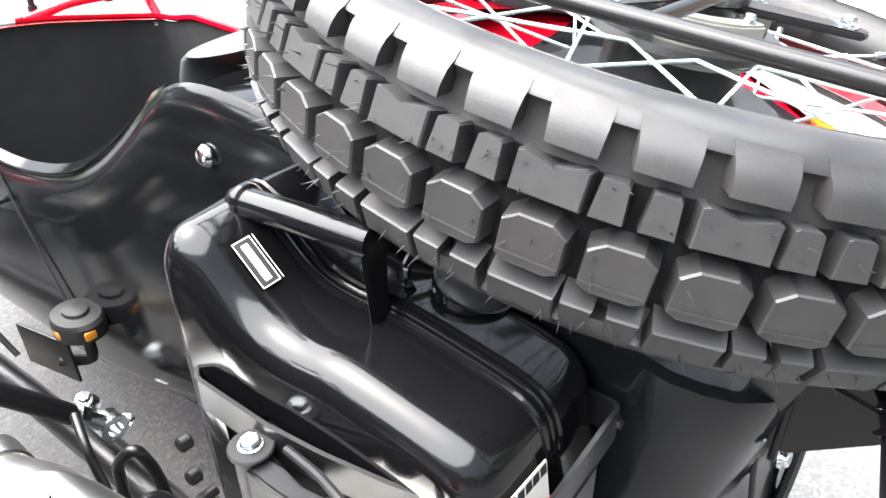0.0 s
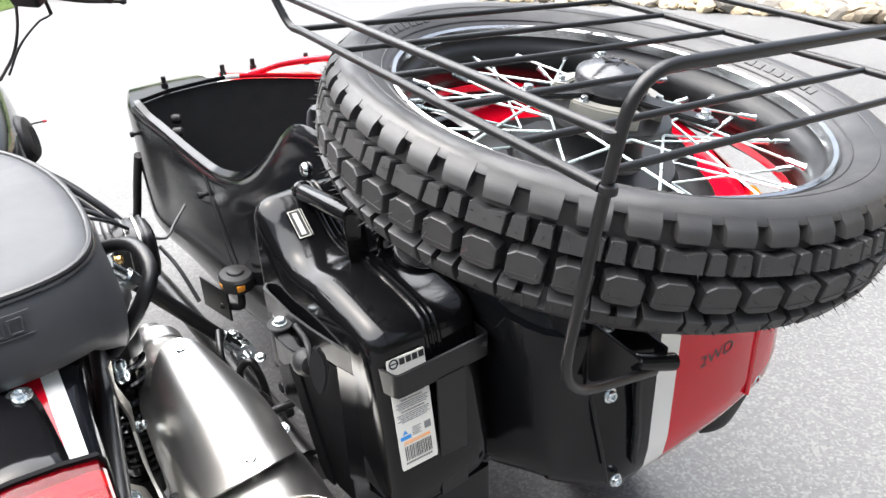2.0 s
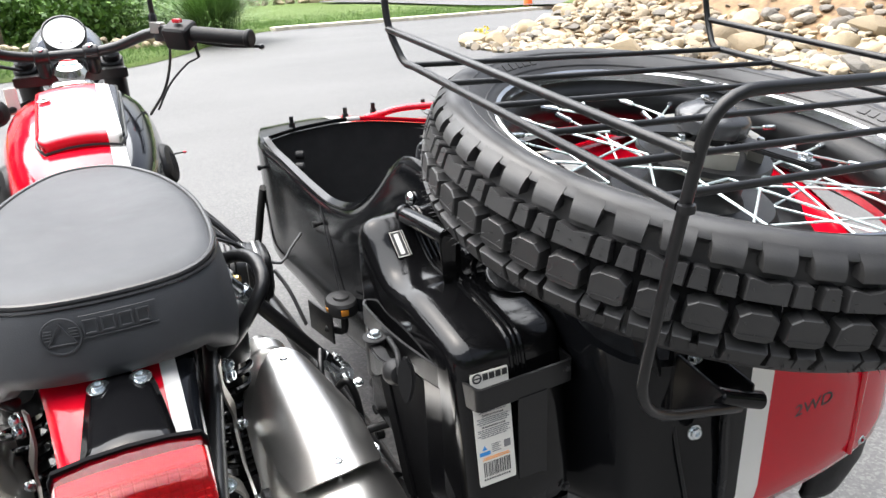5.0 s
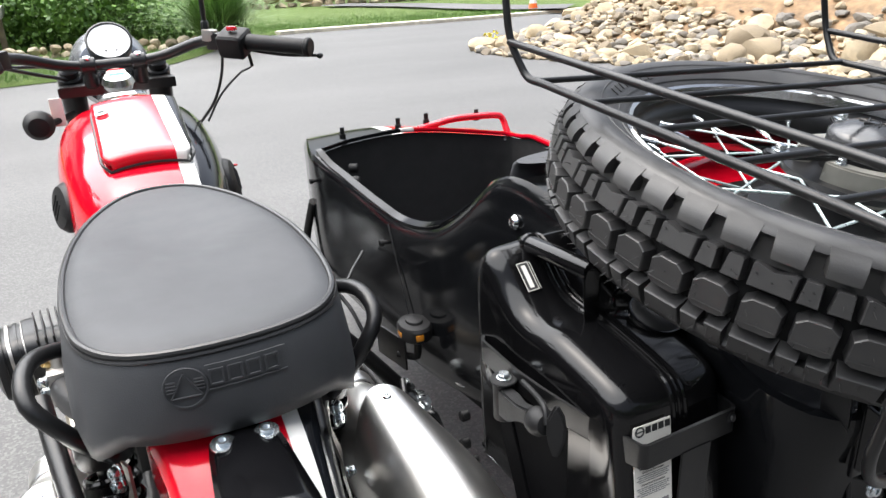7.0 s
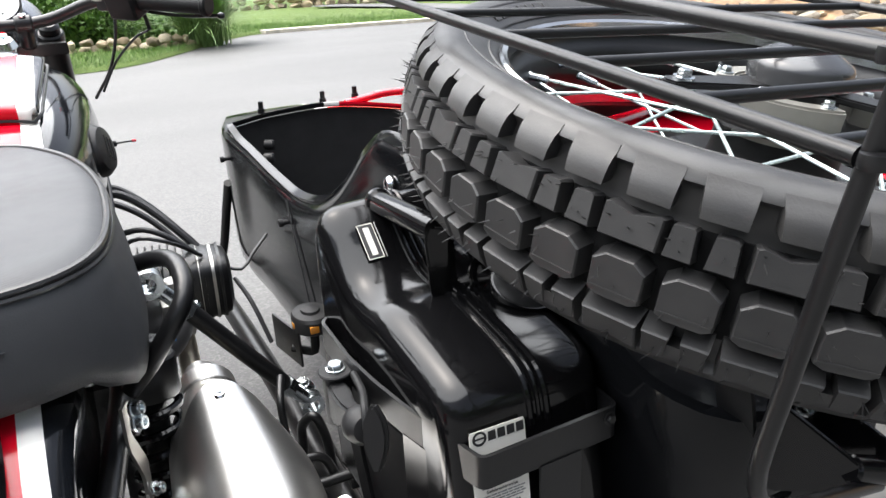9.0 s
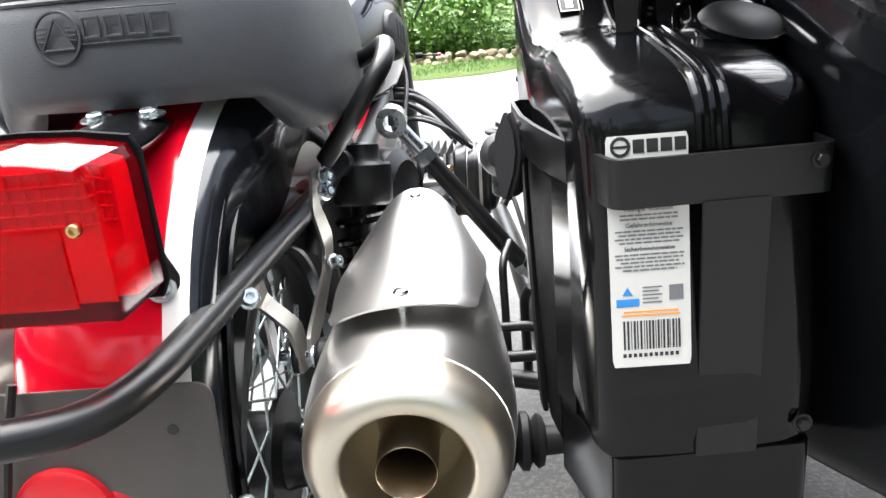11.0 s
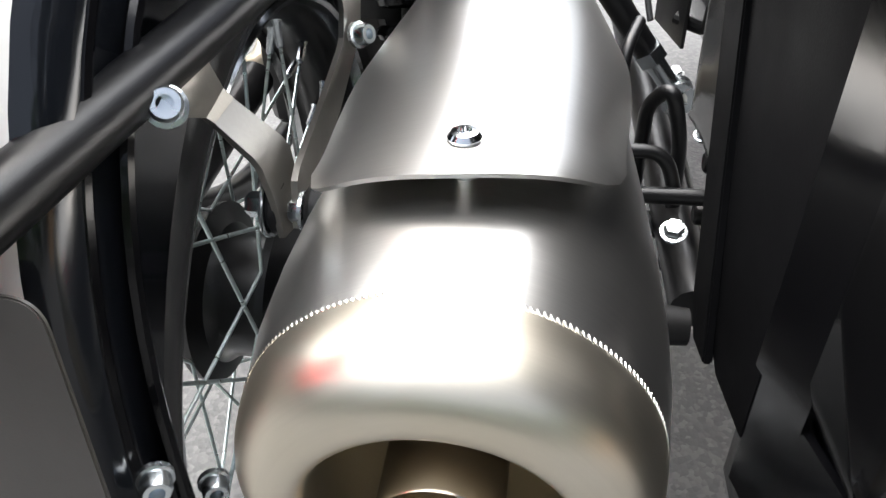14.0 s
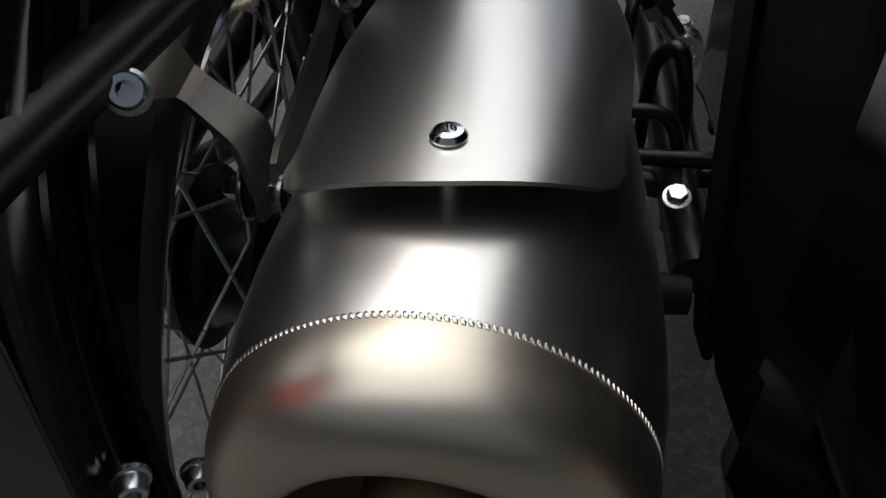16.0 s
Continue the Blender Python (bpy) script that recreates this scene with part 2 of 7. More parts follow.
M_GLASS = dirty("dark_window_glass", (0.02, 0.025, 0.025), 0.04, 0.0, 1.0, bump=0.0, spec=0.8).m
M_CARPAINT = dirty("white_car_paint", (0.72, 0.73, 0.73), 0.2, coat=0.5, vary=0.03, bump=0.0).m
M_CONE = dirty("orange_cone_plastic", (0.85, 0.14, 0.02), 0.5, vary=0.06).m


# ---- building helpers ----
def thing(name, base=(0, 0, 0), label="", category="", group="", kind="", m=None):
    """An Empty at the thing's base. Parts are given in world places, or, with m, in the thing's own frame."""
    ob = new(name)
    ob.empty_display_size = 0.05
    ob.matrix_basis = m if m is not None else Matrix.Translation(base)
    ob["own_frame"] = m is not None
    return tagged(ob, label, category, group, kind)


def mesh_of(name, bm, material, sharp=35, smooth=True):
    me = bpy.data.meshes.new(name)
    bmesh.ops.recalc_face_normals(bm, faces=bm.faces)
    bm.to_mesh(me)
    bm.free()
    me.materials.append(material)
    if smooth:
        me.polygons.foreach_set("use_smooth", [True] * len(me.polygons))
        me.set_sharp_from_angle(angle=radians(sharp))
    return me


def part(name, bm, material, parent=None, label="", sharp=35, smooth=True):
    me = bm if isinstance(bm, bpy.types.Mesh) else mesh_of(name, bm, material, sharp, smooth)
    ob = new(name, me)
    if parent is not None:
        ob.parent = parent
        if parent.type == 'EMPTY' and not parent["own_frame"]:
            ob.matrix_parent_inverse = parent.matrix_basis.inverted()
    return tagged(ob, label)


def moved(bm, m):
    bmesh.ops.transform(bm, matrix=m, verts=bm.verts)
    return bm


def joined(*bms):
    """Several bmeshes as one."""
    out = bmesh.new()
    for b in bms:
        me = bpy.data.meshes.new("joint")
        b.to_mesh(me)
        b.free()
        out.from_mesh(me)
        bpy.data.meshes.remove(me)
    return out


def box(x0, x1, y0, y1, z0, z1, bevel=0.002, seg=2):
    bm = bmesh.new()
    bmesh.ops.create_cube(bm, size=1)
    moved(bm, Matrix.LocRotScale(((x0 + x1) / 2, (y0 + y1) / 2, (z0 + z1) / 2), None, (x1 - x0, y1 - y0, z1 - z0)))
    if bevel:
        bmesh.ops.bevel(bm, geom=bm.edges[:], offset=bevel, segments=seg, profile=0.6, affect='EDGES')
    return bm


def aim(a, b):
    """The frame at a whose z runs to b."""
    a, b = Vector(a), Vector(b)
    return Matrix.Translation(a) @ (b - a).to_track_quat('Z', 'Y').to_matrix().to_4x4()


def lathe(profile, n=48, m=None, closed=False):
    """Turns (r, z) points round z."""
    bm = bmesh.new()
    rings = []
    for r, z in profile:
        if r < 1e-6:
            rings.append([bm.verts.new((0, 0, z))])
        else:
            rings.append([bm.verts.new((r * math.cos(2 * math.pi * i / n), r * math.sin(2 * math.pi * i / n), z)) for i in range(n)])
    pairs = list(zip(rings, rings[1:] + rings[:1])) if closed else list(zip(rings, rings[1:]))
    for a, b in pairs:
        for i in range(n):
            j = (i + 1) % n
            if len(a) == 1 and len(b) == 1:
                continue
            if len(a) == 1:
                bm.faces.new((a[0], b[j], b[i]))
            elif len(b) == 1:
                bm.faces.new((a[i], a[j], b[0]))
            else:
                bm.faces.new((a[i], a[j], b[j], b[i]))
    return moved(bm, m) if m is not None else bm


def rod(a, b, r, n=14, bevel=0.0):
    h = (Vector(b) - Vector(a)).length
    e = min(bevel, r * 0.6, h * 0.3)
    prof = [(0, 0), (r - e, 0), (r, e), (r, h - e), (r - e, h), (0, h)] if e else [(0, 0), (r, 0), (r, h), (0, h)]
    return lathe(prof, n, aim(a, b))


def smooth_path(pts, step=0.012, closed=False):
    """A Catmull-Rom path through the points."""
    P = [Vector(p) for p in pts]
    n = len(P)
    out = []
    for i in range(n if closed else n - 1):
        p0 = P[(i - 1) % n] if closed or i > 0 else P[0] * 2 - P[1]
        p1, p2 = P[i], P[(i + 1) % n]
        p3 = P[(i + 2) % n] if closed or i + 2 < n else P[-1] * 2 - P[-2]
        k = max(2, int((p2 - p1).length / step))
        for j in range(k):
            t = j / k
            out.append(0.5 * ((2 * p1) + (p2 - p0) * t + (2 * p0 - 5 * p1 + 4 * p2 - p3) * t * t + (3 * p1 - p0 - 3 * p2 + p3) * t ** 3))
    if not closed:
        out.append(P[-1])
    return out


def round_corners(pts, r, k=6):
    """A polyline with its corners rounded by arcs of about r."""
    P = [Vector(p) for p in pts]
    out = [P[0]]
    for a, b, c in zip(P, P[1:], P[2:]):
        u, v = (a - b), (c - b)
        d = min(r, u.length * 0.45, v.length * 0.45)
        s, e = b + u.normalized() * d, b + v.normalized() * d
        for j in range(k + 1):
            t = j / k
            out.append(s * (1 - t) ** 2 + b * 2 * t * (1 - t) + e * t * t)
    out.append(P[-1])
    return out


def sweep(path, r, n=12, closed=False, section=None, caps=True):
    """A tube (or the section's (u, v) points) along a path."""
    P = [Vector(p) for p in path]
    bm = bmesh.new()
    sec = section or [(r * math.cos(2 * math.pi * i / n), r * math.sin(2 * math.pi * i / n)) for i in range(n)]
    n = len(sec)
    t0 = (P[1] - P[0]).normalized()
    u = t0.cross(Vector((0, 0, 1)))
    u = (t0.cross(Vector((0, 1, 0))) if u.length < 0.05 else u).normalized()
    rings = []
    for i, p in enumerate(P):
        if closed:
            t = (P[(i + 1) % len(P)] - P[i - 1]).normalized()
        else:
            t = (P[min(i + 1, len(P) - 1)] - P[max(i - 1, 0)]).normalized()
        u = (u - t * u.dot(t)).normalized()
        v = t.cross(u)
        rings.append([bm.verts.new(p + u * a + v * b) for a, b in sec])
    for a, b in list(zip(rings, rings[1:])) + ([(rings[-1], rings[0])] if closed else []):
        for i in range(n):
            j = (i + 1) % n
            bm.faces.new((a[i], a[j], b[j], b[i]))
    if caps and not closed:
        bm.faces.new(rings[0][::-1])
        bm.faces.new(rings[-1])
    return bm


def loft(rings, closed_ring=True, cap=(False, False), closed=False):
    """Skins rows of points."""
    bm = bmesh.new()
    R = [[bm.verts.new(p) for p in ring] for ring in rings]
    for a, b in list(zip(R, R[1:])) + ([(R[-1], R[0])] if closed else []):
        for i in range(len(a) if closed_ring else len(a) - 1):
            j = (i + 1) % len(a)
            bm.faces.new((a[i], a[j], b[j], b[i]))
    if cap[0]:
        bm.faces.new(R[0][::-1])
    if cap[1]:
        bm.faces.new(R[-1])
    return bm


def thickened(bm, t):
    """A sheet given its thickness, with crisp cut edges."""
    bmesh.ops.recalc_face_normals(bm, faces=bm.faces)
    bmesh.ops.solidify(bm, geom=bm.faces[:], thickness=t)
    return bm


def slab(outline, h, m=None, bevel=0.0015):
    """An outline in x, y made h thick, upwards."""
    bm = bmesh.new()
    f = bm.faces.new([bm.verts.new((x, y, 0)) for x, y in outline])
    top = bmesh.ops.extrude_face_region(bm, geom=[f])
    bmesh.ops.translate(bm, vec=(0, 0, h), verts=[v for v in top["geom"] if isinstance(v, bmesh.types.BMVert)])
    bmesh.ops.recalc_face_normals(bm, faces=bm.faces)
    if bevel:
        bmesh.ops.bevel(bm, geom=[e for e in bm.edges if e.calc_face_angle(0) > 0.6], offset=bevel, segments=2, affect='EDGES', clamp_overlap=True)
    return moved(bm, m) if m is not None else bm


def bolt(a, way, r=0.006, h=0.005, washer=1.5, socket=True):
    """A bolt's head on its washer, at a, looking along way."""
    m = aim(a, Vector(a) + Vector(way))
    w = r * washer
    bm = lathe([(0, 0), (w, 0), (w, h * 0.25), (r, h * 0.3)], 20, m.copy())
    head = lathe([(r, h * 0.3), (r, h * 0.8), (r * 0.85, h)] + ([(r * 0.5, h), (r * 0.5, h * 0.5), (0, h * 0.5)] if socket else [(0, h)]), 6 if not socket else 18, m)
    return joined(bm, head)


def text_mesh(body, size, depth=0.0004, align='CENTER'):
    cu = bpy.data.curves.new("letters", 'FONT')
    cu.body, cu.size, cu.extrude, cu.align_x, cu.align_y = body, size, depth, align, 'CENTER'
    ob = bpy.data.objects.new("letters", cu)
    me = bpy.data.meshes.new_from_object(ob)
    bpy.data.objects.remove(ob)
    bpy.data.curves.remove(cu)
    return me


def letters(name, body, size, m, material, parent, depth=0.0004, label="", wide=1.0):
    me = text_mesh(body, size, depth)
    me.transform(m @ Matrix.Diagonal((wide, 1, 1, 1)))
    me.materials.append(material)
    return part(name, me, material, parent, label)


def plane_frame(origin, right, up):
    """The frame whose x runs along right, y along up."""
    r = Vector(right).normalized()
    u = Vector(up)
    u = (u - r * u.dot(r)).normalized()
    n = r.cross(u)
    m = Matrix((r, u, n)).transposed().to_4x4()
    m.translation = origin
    return m


def resample(pts, n, closed=True):
    P = [Vector(p) for p in pts] + ([Vector(pts[0])] if closed else [])
    L = [0]
    for a, b in zip(P, P[1:]):
        L.append(L[-1] + (b - a).length)
    out = []
    for i in range(n):
        d = L[-1] * i / (n if closed else n - 1)
        k = max(0, min(len(P) - 2, next((j for j in range(len(L) - 1) if L[j + 1] >= d), len(P) - 2)))
        t = (d - L[k]) / max(1e-9, L[k + 1] - L[k])
        out.append(P[k].lerp(P[k + 1], t))
    return out


def s_step(u):
    u = max(0.0, min(1.0, u))
    return u * u * (3 - 2 * u)


# ---- ground ----
def ground_z(x, y):
    f = lambda u: max(u, 0) ** 2 / (max(u, 0) + 1.0)
    return -0.036 * f(min(y, 45) - 1.2) - 0.02 * f(min(x, 40) - 1.5) - 0.62 * s_step((y - 11.8) / 2.4) * s_step((-2.2 - x) / 1.2)


def terrain(name, xs, ys, lift, material, keep=None, label="", category="", kind="structure"):
    bm = bmesh.new()
    g = [[bm.verts.new((x, y, ground_z(x, y) + lift(x, y))) for x in xs] for y in ys]
    for j in range(len(ys) - 1):
        for i in range(len(xs) - 1):
            if keep is None or keep((xs[i] + xs[i + 1]) / 2, (ys[j] + ys[j + 1]) / 2):
                bm.faces.new((g[j][i], g[j][i + 1], g[j + 1][i + 1], g[j + 1][i]))
    bmesh.ops.delete(bm, geom=[v for v in bm.verts if not v.link_faces], context='VERTS')
    ob = part(name, bm, material)
    return tagged(ob, label, category, "", kind)


def steps(a, b, d):
    n = max(1, int(round((b - a) / d)))
    return [a + (b - a) * i / n for i in range(n + 1)]


WIDE_X = [-300, -120, -50, -25] + steps(-14, 14, 0.5) + [25, 50, 120, 300]
WIDE_Y = [-300, -120, -50, -20] + steps(-8, 26, 0.5) + [35, 50, 120, 300]
terrain("ground", WIDE_X, WIDE_Y, lambda x, y: 0.0, M_ASPHALT, None, "grey worn asphalt driveway with fine light aggregate", "driveway")


def lawn_edge(x):
    """The y of the drive's far edge."""
    return 8.5 + 0.12 * math.sin(x * 0.7) + 3.7 * s_step((x - 0.25) / 3.0) + 0.08 * max(0, x - 3.0)


fine_x = steps(-16, 16, 0.25)
rows = []
bm = bmesh.new()
for x in [-120, -60, -30] + fine_x + [30, 60, 120]:
    e = lawn_edge(max(-16, min(16, x)))
    ys = [e, e + 0.1] + [e + 0.5 * k for k in range(1, 30)] + [60, 150]
    rows.append([bm.verts.new((x, y, ground_z(x, y) + 0.006 + (0.05 if k > 0 else 0.0) + 0.03 * (noise.noise((x * 0.8, y * 0.8, 0)) if k > 1 else 0))) for k, y in enumerate(ys)])
for a, b in zip(rows, rows[1:]):
    for i in range(len(a) - 1):
        bm.faces.new((a[i], b[i], b[i + 1], a[i + 1]))
tagged(part("lawn", bm, M_TURF), "mown green lawn beyond the drive", "lawn", "", "structure")
way = smooth_path([(9.3, 12.75, 0), (8.5, 13.6, 0), (8.1, 15.2, 0), (7.7, 17.5, 0), (6.6, 20.2, 0)], 0.4)
way_rows = []
for k, p in enumerate(way):
    t = (way[min(k + 1, len(way) - 1)] - way[max(k - 1, 0)]).normalized()
    half = 0.75 - 0.25 * k / len(way)
    way_rows.append([(p.x - t.y * d, p.y + t.x * d, ground_z(p.x - t.y * d, p.y + t.x * d) + 0.105 + 0.012 * (abs(d) < half)) for d in (-half, -half * 0.9, 0.0, half * 0.9, half)])
tagged(part("path", loft(way_rows, False), M_ASPHALT), "narrow grey asphalt path across the lawn", "path", "", "structure")
kerb = [Vector((x, lawn_edge(x) - 0.05, ground_z(x, lawn_edge(x)) + 0.012)) for x in steps(3.0, 14, 0.25)]
tagged(part("kerb", sweep(kerb, 0, section=[(-0.09, -0.05), (0.09, -0.05), (0.09, 0.02), (-0.09, 0.02)]), M_PATIO), "pale concrete edging along the drive", "kerb", "", "structure")


# ---- wheels ----
def tread_block(outline, height, line=None):
    """One rubber block: outline in (along, across), chamfered top, flared foot; line: where a moulding ridge crosses it."""
    cx, cy = sum(p[0] for p in outline) / len(outline), sum(p[1] for p in outline) / len(outline)
    grown = lambda k, h: [(cx + (a - cx) * k, cy + (b - cy) * k, h) for a, b in outline]
    bm = loft([grown(1.05, -0.005), grown(1.0, height * 0.90), grown(0.95, height)], True, (False, True))
    if line is not None:
        half = max(a for a, b in outline) * 0.94
        bm = joined(bm, box(-half, half, line - 0.0007, line + 0.0007, height - 0.001, height + 0.0009, 0))
    return bm


def tyre_profile():
    half = [(0.250, 0.034), (0.2535, 0.0445), (0.258, 0.0475), (0.266, 0.0535), (0.277, 0.0602), (0.288, 0.0645), (0.2965, 0.0655), (0.3035, 0.0640), (0.3090, 0.0605), (0.3128, 0.0562), (0.3138, 0.0542), (0.3112, 0.0522), (0.3085, 0.0470), (0.3130, 0.030), (0.3148, 0.0)]
    return half + [(r, -z) for r, z in half[-2::-1]]


def wheel_parts(top, blocks=True, spokes=True, hairs=True):
    """Tyre with blocks and moulded writing, rim, hub, spokes; the axle runs along z."""
    n = 50
    tyre = part("tyre", lathe(tyre_profile(), 168), M_SIDEWALL, top, "black knobbly dual-purpose tyre, new, with moulding hairs", sharp=50)
    for r, dz in ((0.2620, 0.0512), (0.2840, 0.0629)):
        for s in (1, -1):
            part("sidewall_ring", lathe([(r - 0.0012, s * dz), (r, s * (dz + 0.001)), (r + 0.0012, s * dz)], 96), M_RUBBER, tyre)
    if blocks:
        def edge(length, w0, w1, cut=0.0, dip=0.0, taper=1.0):
            """A block's outline: along its length, across w0..w1; cut: lopped outer corners, dip: a notch in the outer edge."""
            h, c = length / 2, cut * length
            out = [(-h, w0), (h, w0), (h * taper, w1 - cut * 0.012), (h * taper - c, w1)]
            out += [(0.0, w1 - dip)] if dip else []
            return out + [(c - h * taper, w1), (-h * taper, w1 - cut * 0.012)]

        mid = [(-0.0162, -0.0110), (-0.0105, -0.0140), (0.0105, -0.0140), (0.0162, -0.0110), (0.0162, 0.0085), (0.0085, 0.0140), (-0.0085, 0.0140), (-0.0162, 0.0085)]
        kinds = [(0.3178, -0.0075, -2, mid, 0.0128, -0.0082, 0.0, 1)]  # r, z, tilt, outline, height, ridge, phase in pitches, every n-th pitch
        for s, z in ((1, 0.0222), (-1, -0.0372)):
            big, pair = edge(0.0345, -0.0095, 0.0100, 0.08, 0.0035), edge(0.0160, -0.0095, 0.0095, 0.1, 0.0, 0.8)
            if s < 0:
                big, pair = [(-a, -b) for a, b in big], [(-a, -b) for a, b in pair]
            r, tilt = (0.3160, 13) if s > 0 else (0.3125, -24)
            kinds += [(r, z, tilt, big, 0.0125, None, 0.0, 2), (r, z, tilt, pair, 0.0122, None, 0.69, 2), (r, z, tilt, pair, 0.0122, None, 1.24, 2)]
        TREAD = radians(-198.1)
        for r0, z0, tilt, outline, h, ridge, ph, every in kinds:
            me = mesh_of("tread_block", tread_block(outline, h, ridge), M_RUBBER, smooth=False)
            a = radians(tilt)
            for i in range(0, n, every):
                ang = TREAD + 2 * math.pi * (i + ph) / n
                up = Vector((math.cos(a), 0, math.sin(a)))
                m = Matrix.Rotation(ang, 4, 'Z') @ Matrix.Translation((r0, 0, z0)) @ Matrix((Vector((0, 1, 0)), Vector((-math.sin(a), 0, math.cos(a))), up)).transposed().to_4x4()
                ob = new("tread_block", me)
                ob.parent = tyre
                ob.matrix_basis = m
        # groove floor, its darkness painted in place of shade
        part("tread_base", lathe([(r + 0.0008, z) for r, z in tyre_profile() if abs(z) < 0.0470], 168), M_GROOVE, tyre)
        # shoulder lugs rise out of the sidewall, with steep gaps between them
        for s in (1, -1):
            sec = [(0.3095, 0.0602, 0.0142), (0.3130, 0.0563, 0.0140), (0.3168, 0.0535, 0.0136), (0.3195, 0.0495, 0.0132), (0.3215, 0.0450, 0.0128), (0.3225, 0.0395, 0.0125)]
            foot = [(0.3030, 0.0395, 0.0140), (0.3000, 0.0560, 0.0145)]
            bm = loft([[(r, d * l + 0.15 * (r - 0.3), s * z) for r, z, l in sec + foot] for d in (-1, 1)], True, (True, True))
            me = mesh_of("shoulder_bar", bm, M_RUBBER, 32)
            for i in range(n):
                ob = new("shoulder_bar", me)
                ob.parent = tyre
                ob.matrix_basis = Matrix.Rotation(TREAD + 2 * math.pi * (i + 0.03) / n, 4, 'Z')
    if hairs:
        rng = random.Random(5)
        bm = bmesh.new()
        for r0, z0, tilt, outline, h, ridge, ph, every in kinds:
            a = radians(tilt)
            up, across = Vector((math.cos(a), 0, math.sin(a))), Vector((-math.sin(a), 0, math.cos(a)))
            w, l = max(q for p, q in outline) * 2, max(p for p, q in outline) * 2
            for i in range(0, n, every):
                R = Matrix.Rotation(TREAD + 2 * math.pi * (i + ph) / n, 3, 'Z')
                for k in range(3):
                    base = Vector((r0, 0, z0)) + up * (h - 0.0005) + across * rng.uniform(-0.38, 0.38) * w + Vector((0, rng.choice((-0.36, 0.36, 0.0)) * l, 0))
                    tip = base + (up + Vector((rng.uniform(-0.4, 0.4), rng.uniform(-0.5, 0.5), rng.uniform(-0.4, 0.4)))) * rng.uniform(0.004, 0.011)
                    v = [bm.verts.new(R @ p) for p in (base + across * 0.0006, base - across * 0.0006, base + Vector((0, 0.0009, 0)), tip)]
                    for f in ((0, 1, 3), (1, 2, 3), (2, 0, 3)):
                        bm.faces.new([v[q] for q in f])
        tagged(part("rubber_hairs", bm, M_RUBBER, tyre, smooth=False), kind="stuff")
    rim = part("rim", lathe([(0.2530, 0.038), (0.2525, 0.0445), (0.2500, 0.0462), (0.2465, 0.0440), (0.2450, 0.033), (0.2440, 0.026), (0.2385, 0.022), (0.2330, 0.014), (0.2310, 0.0),
                             (0.2330, -0.014), (0.2385, -0.022), (0.2440, -0.026), (0.2450, -0.033), (0.2465, -0.0440), (0.2500, -0.0462), (0.2525, -0.0445), (0.2530, -0.038)], 128), M_ENGINE, top, "black rim with bright lips", sharp=60)
    for s in (1, -1):
        part("rim_lip", lathe([(0.2532, s * 0.0400), (0.2530, s * 0.0455), (0.2502, s * 0.0474), (0.2458, s * 0.0452), (0.2438, s * 0.0340)], 128), M_LIP, rim, "polished rim lip")
    hub = part("hub", lathe([(0, -0.052), (0.035, -0.052), (0.040, -0.05), (0.078, -0.046), (0.080, -0.036), (0.062, -0.03), (0.055, -0.02), (0.055, 0.012), (0.062, 0.016), (0.080, 0.020), (0.078, 0.026), (0.040, 0.028), (0.036, 0.050), (0, 0.050)], 48), M_ENGINE, top, "black painted hub")
    if spokes:
        sp = mesh_of("spoke", lathe([(0.0016, 0), (0.0016, 1)], 8), M_SPOKE)
        nip = mesh_of("nipple", lathe([(0.0024, 0), (0.0036, 0.002), (0.0036, 0.020), (0.0048, 0.022), (0.0048, 0.026), (0, 0.027)], 8), M_ZINC)
        for i in range(40):
            s = 1 if i % 2 else -1
            turn = (1 if (i // 2) % 2 else -1) * radians(52)
            b = 2 * math.pi * i / 40
            a = b + turn
            p = Vector((0.074 * math.cos(a), 0.074 * math.sin(a), 0.023 if s > 0 else -0.041))
            q = Vector((0.2335 * math.cos(b), 0.2335 * math.sin(b), s * 0.008))
            o = new("spoke", sp)
            o.parent = top
            o.matrix_basis = aim(p, q) @ Matrix.Diagonal((1, 1, (q - p).length, 1))
            k = new("nipple", nip)
            k.parent = rim
            k.matrix_basis = aim(q + (p - q).normalized() * 0.024, q)
    return tyre, rim, hub


def facing(normal, spin=0.0):
    return Vector(normal).to_track_quat('Z', 'Y').to_matrix().to_4x4() @ Matrix.Rotation(spin, 4, 'Z')


# ---- spare wheel on the sidecar's boot ----
SPARE = Matrix.Translation((0.668, -0.209, 0.809)) @ facing((0.091, -0.151, 0.984))
spare = thing("spare_wheel", label="spoked spare wheel with black knobbly tyre lying on the boot lid", category="wheel", m=SPARE)
tyre, rim, hub = wheel_parts(spare)


bar_mesh = mesh_of("moulded_bar", box(-0.0055, 0.0055, -0.006, 0.006, -0.001, 0.0012, 0.0004, 1), M_RUBBER)
for a0 in (100, 205, 330):
    for k in range(8):
        ob = new("moulded_bar", bar_mesh)
        ob.parent = tyre
        ob.matrix_basis = Matrix.Rotation(radians(a0 - k * 3.2), 4, 'Z') @ Matrix.Translation((0.2730, 0, 0.0578)) @ Matrix.Rotation(radians(-30), 4, 'Y') @ Matrix.Diagonal((1, 0.8 if k % 3 else 1.05, 1, 1))

